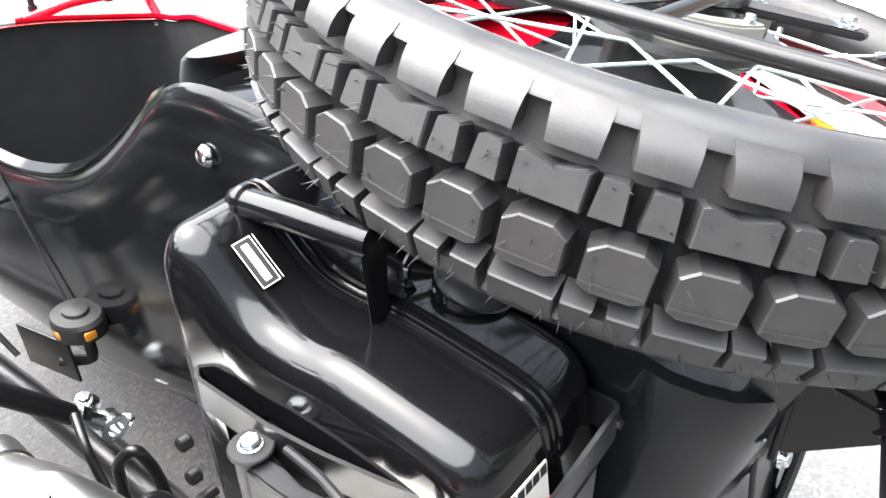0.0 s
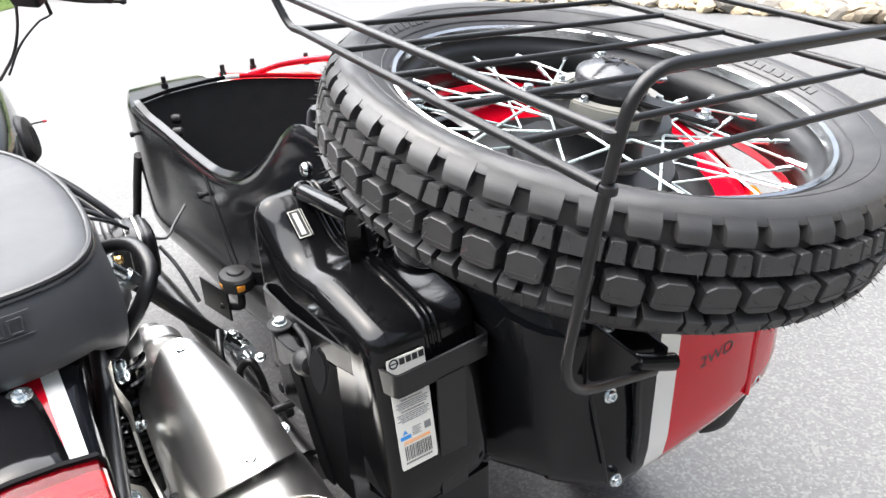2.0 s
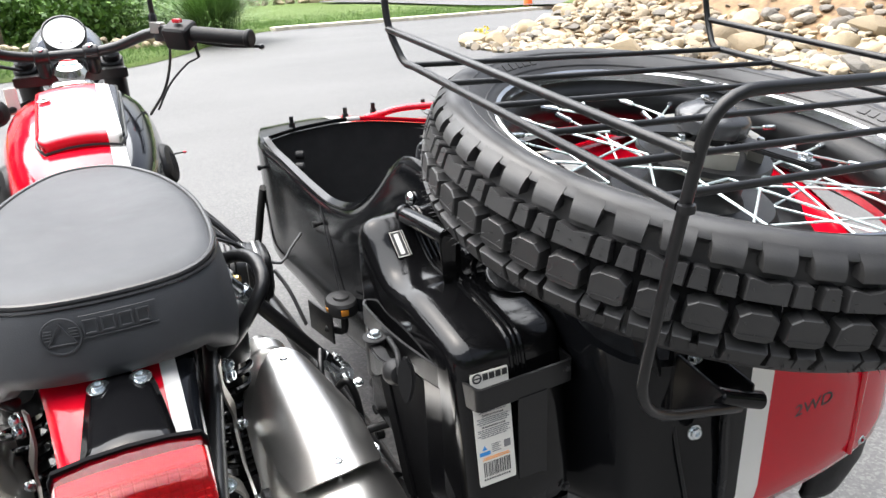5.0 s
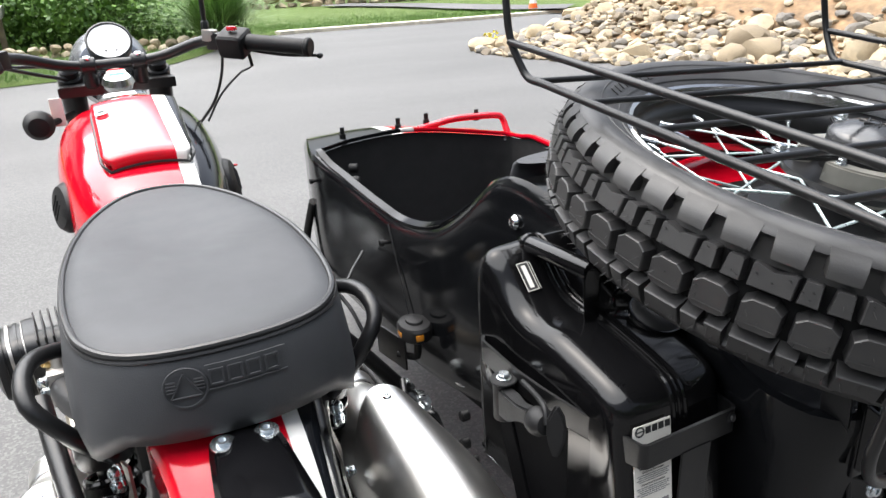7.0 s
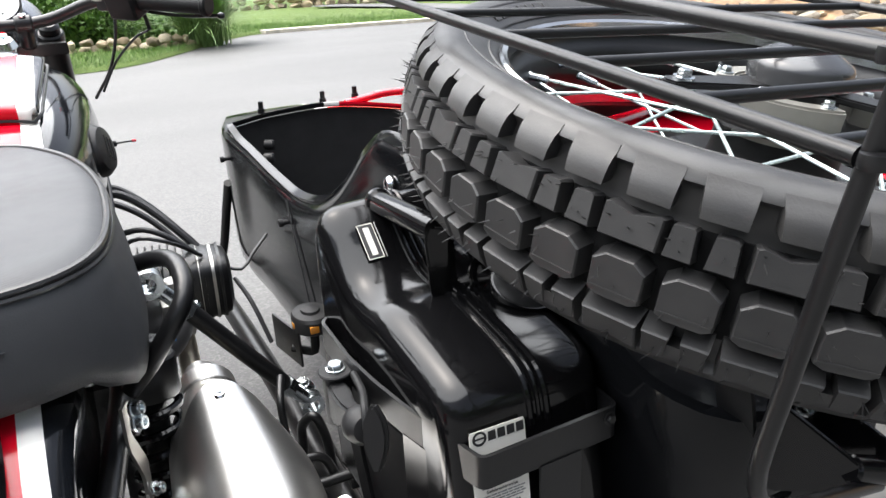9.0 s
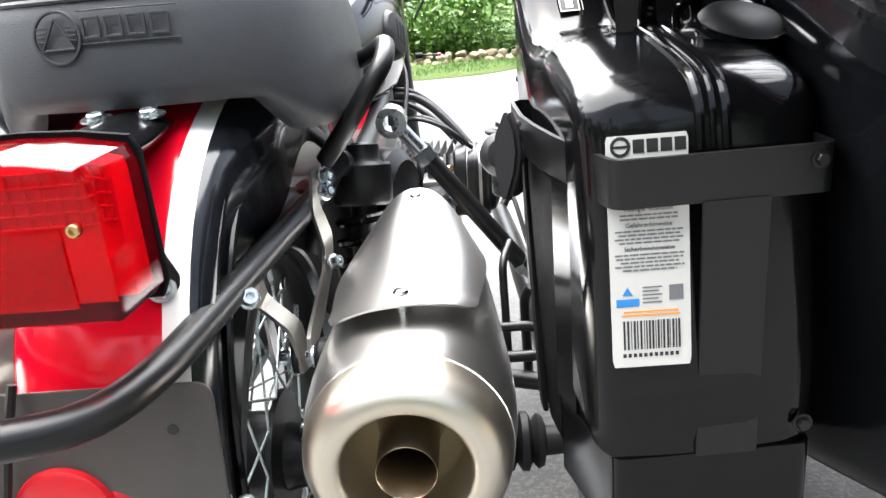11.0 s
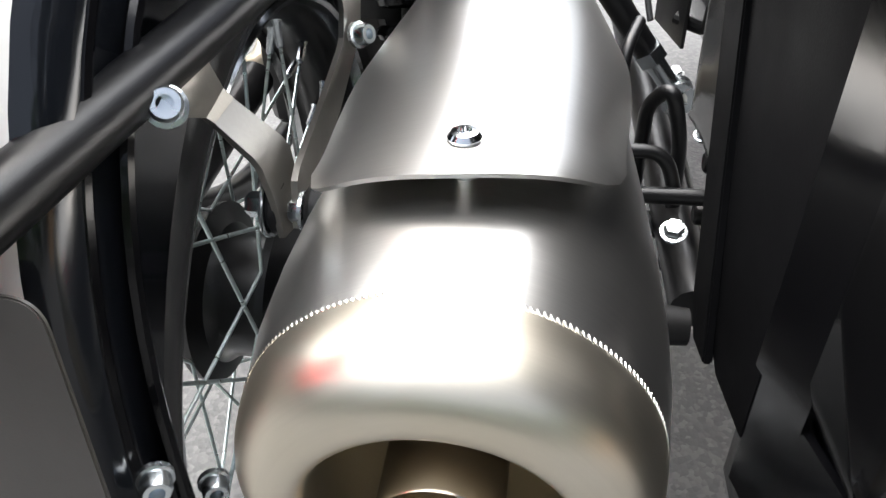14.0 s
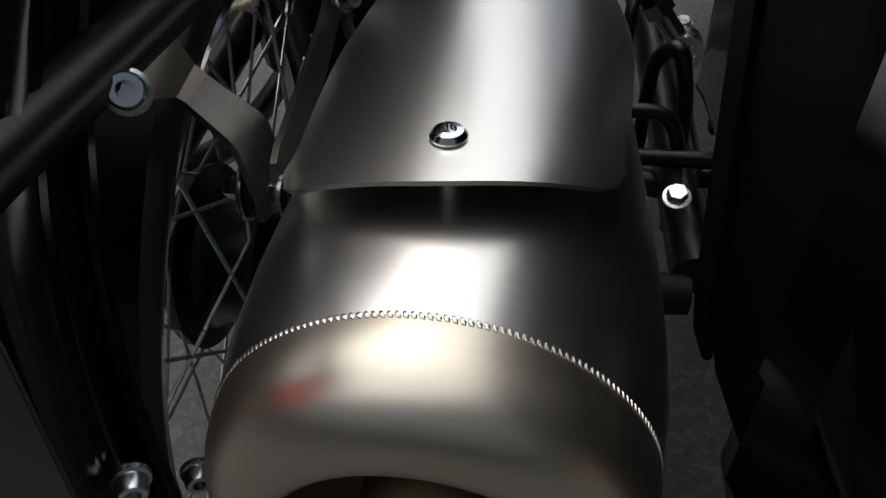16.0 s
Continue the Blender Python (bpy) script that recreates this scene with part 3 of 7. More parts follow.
# cap and carrier in the wheel's middle
cap = part("hub_cap", lathe([(0.0, 0.030), (0.042, 0.052), (0.043, 0.066), (0.040, 0.071), (0.036, 0.073), (0.024, 0.080), (0.0, 0.084)], 48), M_CAP, spare, "black domed cap with a raised emblem")
emb = [moved(box(-0.010, 0.010, -0.0008, 0.0008, 0, 0.0022, 0.0004, 1), Matrix.Translation((0, 0.002, 0.0815)) @ Matrix.Rotation(radians(a), 4, 'Z') @ Matrix.Translation((0.004, 0.006, 0))) for a in (0, 60, 120, 180, 240, 300)]
part("emblem", joined(*emb), M_ENGINE, cap)
for a in (20, 140, 260):
    arm = slab([(0.03, -0.016), (0.10, -0.011), (0.125, -0.010), (0.130, 0.0), (0.125, 0.010), (0.10, 0.011), (0.03, 0.016)], 0.006, Matrix.Rotation(radians(a), 4, 'Z') @ Matrix.Translation((0, 0, 0.046)))
    part("carrier_arm", arm, M_POWDER, spare)
    for rr in (0.112,):
        c, s = math.cos(radians(a)) * rr, math.sin(radians(a)) * rr
        part("bolt", bolt((c, s, 0.052), (0, 0, 1), 0.006, 0.008, 1.5, False), M_ZINC, spare)
for a in (70, 190, 310):
    arc = [(r * math.cos(radians(a + d)), r * math.sin(radians(a + d))) for r, ds in ((0.066, range(-38, 39, 4)), (0.048, range(38, -39, -4))) for d in ds]
    part("hub_lug", slab(arc, 0.036, Matrix.Translation((0, 0, 0.011)), 0.002), M_SILVER, spare, "pale cast lug of the carrier")
    for d in (-26, 26):
        c, q = 0.057 * math.cos(radians(a + d)), 0.057 * math.sin(radians(a + d))
        part("bolt", bolt((c, q, 0.047), (0, 0, 1), 0.0045, 0.006, 1.4, False), M_ZINC, spare)
# drum drawn oversize, its black standing in for the shadow round the hub
part("carrier_drum", lathe([(0, -0.075), (0.146, -0.075), (0.152, -0.068), (0.152, -0.052), (0.140, -0.044), (0.105, -0.040), (0.098, -0.030), (0, -0.030)], 56), M_ENGINE, spare, "black brake drum face, widened to take in the shade round it")

# ---- luggage rack over the spare wheel ----
rack = thing("luggage_rack", (0.52, -0.42, 0.66), "black tubular steel luggage rack over the spare wheel", "luggage rack")
RT = 0.0044
XL, XR = 0.383, 0.872


def rx(x, y, z):
    """Rack places: the whole rack falls 3 cm to its outer side."""
    return (x, y, z - 0.031 * (x - XL) / (XR - XL))


def rack_tube(name, pts, r=RT, rad=0.04):
    return part(name, sweep(round_corners([rx(*p) for p in pts], rad), r, 12), M_POWDER, rack)


rack_tube("front_hoop", [(XL, -0.03, 0.938), (XL - 0.002, -0.005, 0.939), (XL - 0.010, 0.020, 0.978), (XL - 0.008, 0.035, 1.052), (XR + 0.008, 0.035, 1.052), (XR + 0.010, 0.020, 0.978), (XR + 0.002, -0.005, 0.939), (XR, -0.03, 0.938)])
for x in (XL, XR):
    s = -1 if x == XL else 1
    rack_tube("upper_rail", [(x + s * 0.010, 0.019, 0.977), (x, -0.498, 0.942)], RT * 0.95)
    rack_tube("lower_rail", [(x, -0.02, 0.939), (x, -0.486, 0.904)], RT)
for y in (-0.022, -0.118, -0.216, -0.310, -0.398, -0.470):
    z = 0.939 + (y + 0.02) * 0.075
    rack_tube("cross_bar", [(XL - 0.002, y, z), (XR + 0.002, y, z)], RT * 0.8)
rack_tube("rear_hoop", [(0.520, -0.441, 0.671), (0.379, -0.458, 0.708), (0.384, -0.490, 0.905), (0.388, -0.505, 0.985), (XR - 0.004, -0.505, 0.985), (XR, -0.490, 0.905), (XR - 0.002, -0.455, 0.733), (0.74, -0.425, 0.69)], RT * 1.06, 0.055)
for x, z in ((0.383, 0.942), (0.383, 0.904)):
    part("weld", lathe([(0.0, -0.004), (0.0062, -0.003), (0.0068, 0), (0.0062, 0.003), (0, 0.004)], 16, Matrix.Translation((x, -0.493, z))), M_POWDER, rack)
# clamp bracket at the boot's corner
for x in (0.486, 0.520):
    gusset = slab([(0.0, 0.005), (0.062, -0.018), (0.062, -0.036), (0.012, -0.066), (0.0, -0.066)], 0.004, plane_frame((x, -0.383, 0.703), (0.24, -0.97, 0), (0, 0, 1)), 0.001)
    part("clamp_arm", gusset, M_BLACK, rack)
part("clamp_arm", box(0.482, 0.528, -0.392, -0.386, 0.628, 0.712, 0.002), M_BLACK, rack)
part("clamp_barrel", rod((0.496, -0.436, 0.680), (0.545, -0.444, 0.664), 0.009, 20, 0.002), M_BLACK, rack)
part("stay", sweep(round_corners([(0.432, -0.392, 0.765), (0.446, -0.388, 0.728), (0.496, -0.360, 0.625)], 0.01), 0, section=[(-0.012, -0.002), (0.012, -0.002), (0.012, 0.002), (-0.012, 0.002)]), M_POWDER, rack)


# ---- sidecar ----
sidecar = thing("sidecar", (0.65, 0.3, 0.0), "open sidecar body painted black, white and red with a dark cockpit", "sidecar")
LEFT = [(-0.30, 0.436), (-0.20, 0.430), (-0.12, 0.424), (0.05, 0.412), (0.25, 0.400), (0.50, 0.391), (0.75, 0.381), (0.93, 0.371)]
RIGHT = [(0.93, 0.905), (0.60, 0.918), (0.30, 0.918), (0.05, 0.920), (-0.15, 0.928), (-0.25, 0.932)]
OUTLINE = [(x, y) for y, x in reversed(LEFT)] + [(0.443, -0.340), (0.466, -0.372), (0.515, -0.386), (0.58, -0.390), (0.68, -0.388), (0.78, -0.382), (0.870, -0.364), (0.922, -0.318)] \
    + [(x, y) for y, x in reversed(RIGHT)] + [(0.885, 1.15), (0.82, 1.36), (0.72, 1.46), (0.62, 1.48), (0.52, 1.44), (0.455, 1.30), (0.400, 1.08)]
RIM_Z = [(-0.40, 0.690), (-0.25, 0.728), (-0.10, 0.765), (0.0, 0.790), (0.08, 0.799), (0.13, 0.785), (0.20, 0.722), (0.28, 0.664), (0.36, 0.630),
         (0.46, 0.611), (0.60, 0.614), (0.75, 0.622), (0.93, 0.634), (1.10, 0.623), (1.18, 0.607), (1.30, 0.54), (1.50, 0.44)]


def along(table, u):
    for (a, va), (b, vb) in zip(table, table[1:]):
        if u <= b:
            t = max(0.0, (u - a) / (b - a))
            return va + (vb - va) * t
    return table[-1][1]


def smooth_along(table, u, w=0.035):
    return sum(along(table, u + d) for d in (-w, -w / 2, 0, w / 2, w)) / 5


def crown(x):
    """The decks are highest along their middle."""
    return 0.045 * max(0.0, 1 - ((x - 0.645) / 0.27) ** 2)


def rim_z(x, y):
    return smooth_along(RIM_Z, y) - 0.012 * s_step((x - 0.5) / 0.4) * s_step((0.12 - y) / 0.2) - 0.036 * s_step((x - 0.55) / 0.35) * s_step((y - 0.78) / 0.14)


def floor_z(y):
    return 0.30 + 0.12 * s_step((0.55 - y) / 0.75)


plan = resample([p.to_tuple() for p in smooth_path([(x, y, 0) for x, y in OUTLINE], 0.01, True)], 260)
mid = Vector((0.645, 0.35, 0))


def lean(p):
    """How far the outer rear corner leans in at the top."""
    return 0.06 * s_step((p.x - 0.72) / 0.17) * s_step((-0.10 - p.y) / 0.24)


def tuck(p):
    """The inner rear corner draws in towards the floor."""
    return s_step((0.57 - p.x) / 0.10) * s_step((-0.20 - p.y) / 0.14)


rings = []
top_plan = []
for v, inset, k in ((0, 0.075, 0), (0.015, 0.035, 0), (0.06, 0.014, 0), (0.14, 0.004, 0), (0.25, 0.0, 0), (0.55, 0.0, 0), (0.8, 0.0, 0), (0.94, 0.0, 0), (0.985, 0.003, 0), (1.0, 0.010, 0)):
    ring = []
    for i, p in enumerate(plan):
        t = (plan[(i + 1) % len(plan)] - plan[i - 1]).normalized()
        nrm = Vector((-t.y, t.x, 0))
        q = p + nrm * (inset + lean(p) * v ** 5 + tuck(p) * (0.055 - 0.072 * v))
        if v == 1.0:
            top_plan.append(q)
        zb, zt = floor_z(p.y), rim_z(p.x, p.y)
        ring.append((q.x, q.y, zb + (zt - zb) * v))
    rings.append(ring)
shell = part("shell", loft(rings, True, (True, False)), M_SIDECAR, sidecar, "pressed body shell, black with white stripe and red outer side", sharp=50)


def edge_x(y, left):
    pts = [p for p in top_plan if (p.x < 0.645) == left]
    a = min(pts, key=lambda p: abs(p.y - y))
    return a.x


def deck(y0, y1, n, m=24):
    rows = []
    for j in range(n + 1):
        y = y0 + (y1 - y0) * j / n
        a, b = edge_x(y, True) - 0.002, edge_x(y, False) + 0.002
        rows.append([(a + (b - a) * i / m, y, rim_z(a + (b - a) * i / m, y) - 0.0015 + crown(a + (b - a) * i / m) * (-0.6 if y < 0.5 else 0.25)) for i in range(m + 1)])
    return loft(rows, False)


part("boot_lid", deck(-0.377, 0.13, 40), M_SIDECAR, sidecar, "boot lid in black, white and red", sharp=60)
part("nose_deck", deck(0.925, 1.466, 24), M_SIDECAR, sidecar, "nose deck in black, white and red", sharp=60)
# black hatch let into the lid, leaving the red edge free
HATCH = [(-0.264, 0.762), (-0.258, 0.790), (-0.246, 0.820), (-0.228, 0.846), (-0.200, 0.868), (-0.150, 0.884), (-0.090, 0.888), (-0.02, 0.888)]
hatch = [[(0.50 + (xr - 0.50) * i / 20, y, rim_z(0.50 + (xr - 0.50) * i / 20, y) - crown(0.50 + (xr - 0.50) * i / 20) * 0.6 + 0.002) for i in range(21)] for y, xr in HATCH]
part("hatch", thickened(loft(hatch, False), 0.004), M_SATIN, sidecar, "black hatch panel under the spare wheel", sharp=40)
marker = part("side_marker", moved(box(-0.018, 0.018, -0.006, 0.006, -0.010, 0.010, 0.004), Matrix.Translation((0.876, -0.292, 0.692)) @ Matrix.Rotation(radians(50), 4, 'Z')), M_AMBER, sidecar, "small amber side marker")
part("hatch_bolt", bolt((0.862, -0.215, 0.702), (0, 0, 1), 0.006, 0.008, 1.4, False), M_ZINC, sidecar)

# the tub: inner walls, floor and the bulkhead behind the seat
tub_plan = [(0.386, 0.90), (0.395, 0.75), (0.404, 0.5), (0.413, 0.28), (0.429, 0.155), (0.465, 0.135), (0.86, 0.135), (0.888, 0.16), (0.893, 0.4), (0.893, 0.7), (0.882, 0.90), (0.83, 0.918), (0.46, 0.918)]
tub = resample([(x, y, 0) for x, y in tub_plan], 150)
rows = [[(p.x, p.y, rim_z(p.x, p.y) + (0.010 + crown(p.x) * 0.35) * s_step((p.y - 0.82) / 0.09) - 0.004) for p in tub],
        [(p.x, p.y, rim_z(p.x, p.y) - 0.03) for p in tub], [(mid.x + (p.x - mid.x) * 0.96, mid.y + 0.2 + (p.y - mid.y - 0.2) * 0.97, 0.345) for p in tub]]
part("cockpit_tub", loft(rows, True, (False, True)), M_DARK, sidecar, "matt black cockpit lining", sharp=60)
lip = [(p.x, p.y, rim_z(p.x, p.y) + (0.010 + crown(p.x) * 0.35) * s_step((p.y - 0.82) / 0.09) + 0.001) for p in tub if not (p.y < 0.15)]
k = max(range(len(lip)), key=lambda i: (Vector(lip[i]) - Vector(lip[i - 1])).length)
lip = lip[k:] + lip[:k]
part("cockpit_rim", sweep(lip, 0, section=[(-0.007, -0.007), (0.006, -0.007), (0.0085, -0.002), (0.007, 0.002), (0.0, 0.0035), (-0.006, 0.002), (-0.008, -0.002)]), M_SIDECAR, sidecar, "rolled cockpit rim, white and red at the front", sharp=60)
part("headrest", loft([[(0.655 + 0.19 * math.copysign(abs(math.cos(a)) ** 0.5, math.cos(a)), 0.175 + d + 0.03 * math.sin(a), z) for a in [2 * math.pi * i / 40 for i in range(40)]]
                       for d, z in ((0.02, 0.60), (0.012, 0.70), (0.0, 0.765), (-0.008, 0.782), (-0.018, 0.789))], True, (True, True)), M_SEATSIDE, sidecar, "black vinyl seat back")
part("seat_cushion", box(0.44, 0.87, 0.22, 0.66, 0.345, 0.44, 0.03, 4), M_SEATSIDE, sidecar)

# red grab rail and studs on the front edge
part("grab_rail", sweep(smooth_path([(0.645, 0.925, 0.654), (0.69, 0.93, 0.658), (0.75, 0.932, 0.664), (0.86, 0.937, 0.657), (0.884, 0.935, 0.648), (0.889, 0.925, 0.625), (0.890, 0.91, 0.60), (0.897, 0.90, 0.52)]), 0.0085, 12), M_RED, sidecar, "red painted grab rail")
for x, y, z in ((0.472, 0.99, 0.648), (0.60, 0.945, 0.662), (0.675, 0.945, 0.664), (0.815, 0.945, 0.655)):
    part("cover_stud", joined(rod((x, y, z - 0.006), (x, y, z + 0.006), 0.008, 12), rod((x, y, z + 0.006), (x, y, z + 0.022), 0.0055, 12, 0.001)), M_MATT, sidecar)
for p, way in (((0.397, 0.51, 0.558), (-1, 0, 0)), ((0.377, 0.90, 0.578), (-1, 0, 0))):
    q = Vector(p) + Vector(way) * 0.022
    part("cover_stud", joined(rod(p, q, 0.004, 10), rod(Vector(p) + Vector(way) * 0.014, q, 0.0065, 12, 0.001)), M_MATT, sidecar)
for p in ((0.430, 0.83, 0.585), (0.445, 0.88, 0.600)):
    part("fastener", rod(p, (p[0] + 0.02, p[1] - 0.01, p[2]), 0.011, 14, 0.003), M_MATT, sidecar)
part("dome_bolt", lathe([(0.010, 0), (0.010, 0.002), (0.007, 0.006), (0.0, 0.008)], 18, aim((0.409, 0.068, 0.739), (0.30, 0.068, 0.75))), M_CHROME, sidecar)
part("dome_bolt", lathe([(0.006, 0), (0.006, 0.002), (0.004, 0.005), (0.0, 0.006)], 18, aim((0.876, 0.905, 0.60), (0.80, 0.80, 0.60))), M_CHROME, sidecar)
for p in ((0.505, -0.394, 0.697), (0.503, -0.394, 0.645), (0.519, -0.390, 0.601), (0.546, -0.385, 0.462), (0.823, -0.370, 0.468)):
    part("rear_bolt", bolt(p, (-0.05, -1, 0.12), 0.0062, 0.006, 1.35), M_ZINC, sidecar)
seam = [(0.795, -0.3795, z) for z in steps(0.462, 0.66, 0.02)]
part("rear_seam", sweep(seam, 0.0035, 8), M_RED, sidecar)
part("rear_fold", sweep([(0.500 + 0.035 * s_step((0.66 - z) / 0.25), -0.3745 - 0.012 * s_step((0.66 - z) / 0.2), z) for z in steps(0.470, 0.685, 0.02)], 0.0022, 8), M_MATT, sidecar)
part("rear_rib", sweep(smooth_path([(0.560, -0.394, 0.665), (0.555, -0.396, 0.60), (0.562, -0.395, 0.54), (0.566, -0.392, 0.485)]), 0.005, 8), M_SATIN, sidecar)
m2wd = plane_frame((0.702, -0.3870, 0.571), (1, 0.032, 0), (0, 0, 1))
letters("decal", "2WD", 0.0225, m2wd, M_INK, sidecar, 0.0005, "black 2WD lettering", 1.25)
part("panel_line", sweep([(0.3895 - 0.004 * (0.602 - z), 0.497 - 0.07 * (0.60 - z) / 0.14, z) for z in steps(0.43, 0.60, 0.02)], 0.0014, 6), M_INK, sidecar)

# marker lamp on its rubber arm beside the cockpit
lamp = part("marker_lamp", loft([[(0.352 + rx_ * math.cos(a), 0.400 + ry_ * math.sin(a), z) for a in [2 * math.pi * i / 28 for i in range(28)]]
                                 for rx_, ry_, z in ((0.026, 0.033, 0.402), (0.030, 0.037, 0.405), (0.030, 0.037, 0.424), (0.027, 0.033, 0.429), (0.015, 0.019, 0.431), (0.014, 0.017, 0.435), (0.006, 0.008, 0.437))], True, (True, True)), M_MATT, sidecar, "black plastic marker lamp with amber lens")
part("lamp_lens", moved(box(-0.007, 0.007, -0.002, 0.004, -0.006, 0.006, 0.002), Matrix.Translation((0.347, 0.3645, 0.415))), M_AMBER, lamp, "amber lens")
part("lamp_lens", moved(box(-0.002, 0.004, -0.007, 0.007, -0.005, 0.005, 0.002), Matrix.Translation((0.3235, 0.397, 0.415))), M_AMBER, lamp, "amber lens")
part("lamp_arm", sweep(smooth_path([(0.352, 0.392, 0.40), (0.350, 0.386, 0.375), (0.345, 0.392, 0.365), (0.32, 0.41, 0.37)]), 0.007, 10), M_MATT, lamp)
part("lamp_bracket", moved(box(-0.002, 0.002, -0.045, 0.045, -0.03, 0.03, 0.001), Matrix.Translation((0.318, 0.43, 0.375)) @ Matrix.Rotation(radians(12), 4, 'Z')), M_POWDER, lamp)

lamp.matrix_basis = Matrix.Translation((0.020, -0.046, 0.036))

# frame of the sidecar
FR = [("frame_tube", [(0.31, 0.98, 0.27), (0.318, 0.70, 0.29), (0.320, 0.45, 0.31), (0.330, 0.20, 0.30), (0.335, 0.03, 0.295)], 0.019),
      ("frame_tube", [(0.345, 0.04, 0.29), (0.345, 0.10, 0.29), (0.345, 0.36, 0.30)], 0.012),
      ("front_loop", [(0.31, 0.98, 0.27), (0.350, 1.03, 0.33), (0.366, 1.00, 0.44), (0.372, 0.955, 0.51)], 0.010),
      ("cross_tube", [(0.262, 0.10, 0.353), (0.36, 0.10, 0.353)], 0.007),
      ("cross_tube", [(0.262, 0.12, 0.382), (0.31, 0.12, 0.382), (0.322, 0.11, 0.345)], 0.006),
      ("step_hoop", [(0.30, 0.20, 0.28), (0.297, 0.17, 0.40), (0.312, 0.15, 0.425), (0.325, 0.15, 0.38), (0.33, 0.14, 0.25)], 0.0065),
      ("brake_rod", [(0.272, 0.13, 0.34), (0.272, 0.16, 0.45), (0.285, 0.20, 0.46)], 0.005),
      ("axle_tube", [(0.34, 0.0, 0.30), (0.75, 0.05, 0.31), (0.90, 0.11, 0.331)], 0.02)]
for nm, pts, r in FR:
    part(nm, sweep(round_corners(pts, 0.05), r, 14), M_POWDER, sidecar)
for z in (0.33, 0.38, 0.43):
    part("hinge_lug", rod((0.338, 0.11, z), (0.352, 0.11, z), 0.009, 12, 0.002), M_POWDER, sidecar)
for p in ((0.346, 0.349, 0.347), (0.332, 0.401, 0.286), (0.342, 0.195, 0.229), (0.389, 0.354, 0.274), (0.315, 0.06, 0.345)):
    part("frame_bolt", bolt(p, (-0.1, -0.4, 1), 0.008, 0.010, 1.3, False), M_ZINC, sidecar)
part("clamp", rod((0.330, 0.36, 0.30), (0.352, 0.345, 0.345), 0.014, 16, 0.003), M_ZINC, sidecar)

# sidecar wheel, low behind the boot
side_wheel = thing("sidecar_wheel", label="sidecar wheel with black tyre standing on the drive", category="wheel", m=Matrix.Translation((0.925, 0.11, 0.331)) @ Matrix.Rotation(radians(90), 4, 'Y'))
wheel_parts(side_wheel, True, False, False)

# mudguard over the sidecar wheel, its rounded tail showing under the body
guard = [[(0.980 + 0.065 * u * (1 - 0.25 * s_step((a - 95) / 14)), 0.10 - (0.352 + 0.012 * (1 - u * u)) * math.sin(radians(a)), 0.331 + (0.352 + 0.012 * (1 - u * u)) * math.cos(radians(a))) for u in steps(-1, 1, 0.2)] for a in list(range(-40, 96, 8)) + [100, 104, 107, 109]]
mudguard = part("mudguard", loft(guard, False), M_MATT, sidecar, "smooth black mudguard with rounded tail", sharp=70)
mudguard.modifiers.new("thick", 'SOLIDIFY').thickness = 0.012

# ---- jerry can ----
can = thing("jerry_can", (0.36, -0.17, 0.495), "glossy black metal jerry can strapped in a holder beside the boot", "jerry can")
PROF = [(-0.052, 0.500), (-0.044, 0.55), (-0.042, 0.65), (-0.042, 0.735), (-0.050, 0.764), (-0.066, 0.776), (-0.084, 0.768), (-0.106, 0.746), (-0.128, 0.730), (-0.155, 0.725),
        (-0.186, 0.726), (-0.230, 0.719), (-0.270, 0.710), (-0.286, 0.700), (-0.2935, 0.680), (-0.3025, 0.62), (-0.3105, 0.56), (-0.3135, 0.53), (-0.308, 0.500), (-0.292, 0.494), (-0.07, 0.494)]
cp = resample([q.to_tuple() for q in smooth_path([(0, y, z) for y, z in PROF], 0.006, True)], 132)


CAN_WAY = []
for i in range(len(cp)):
    t = sum(((cp[(i + k + 1) % len(cp)] - cp[i + k - 1 if i + k - 1 < len(cp) else i + k - 1 - len(cp)]) for k in range(-5, 6)), Vector((0, 0, 0))).normalized()
    CAN_WAY.append(Vector((0, -t.z, t.y)))


def can_ring(x, inset):
    return [(x, p.y + w.y * inset, p.z + w.z * inset) for p, w in zip(cp, CAN_WAY)]


CX, CH, CR = 0.3565, 0.0665, 0.022
sec = []
for s in (-1, 1):
    seq = [(CH - CR + CR * math.sin(radians(a)), CR * (1 - math.cos(radians(a)))) for a in (90, 75, 60, 45, 30, 15, 0)] + [(0.02, -0.0012)]
    sec += [(s * o, i) for o, i in (seq if s < 0 else seq[::-1])]
test = sum((Vector(can_ring(0, 0.01)[i]) - Vector((0, -0.17, 0.62))).length - (cp[i] - Vector((0, -0.17, 0.62))).length for i in range(0, 132, 6))
sign = 1 if test < 0 else -1
rings = [can_ring(CX + o, sign * i) for o, i in sec]
part("body", loft(rings, True, (True, True)), M_CAN, can, "glossy black sheet steel body", sharp=60)
seam_path = [q for q in cp if q.z > 0.668]
k = max(range(len(seam_path)), key=lambda i: (seam_path[i] - seam_path[i - 1]).length)
seam_path = seam_path[k:] + seam_path[:k]
for dx, h, r in ((-0.007, 0.0015, 0.0032), (0.0, 0.004, 0.0022), (0.007, 0.0015, 0.0032)):
    part("weld_seam", sweep([(CX + 0.003 + dx, q.y, q.z + h * 0.7) for q in seam_path], r, 8), M_CAN, can)
HX = CX - 0.0105
part("handle", sweep(round_corners([(HX, -0.066, 0.762), (HX, -0.070, 0.774), (HX, -0.182, 0.7815)], 0.004), 0.0105, 18), M_CAN, can, "tubular carrying handle")
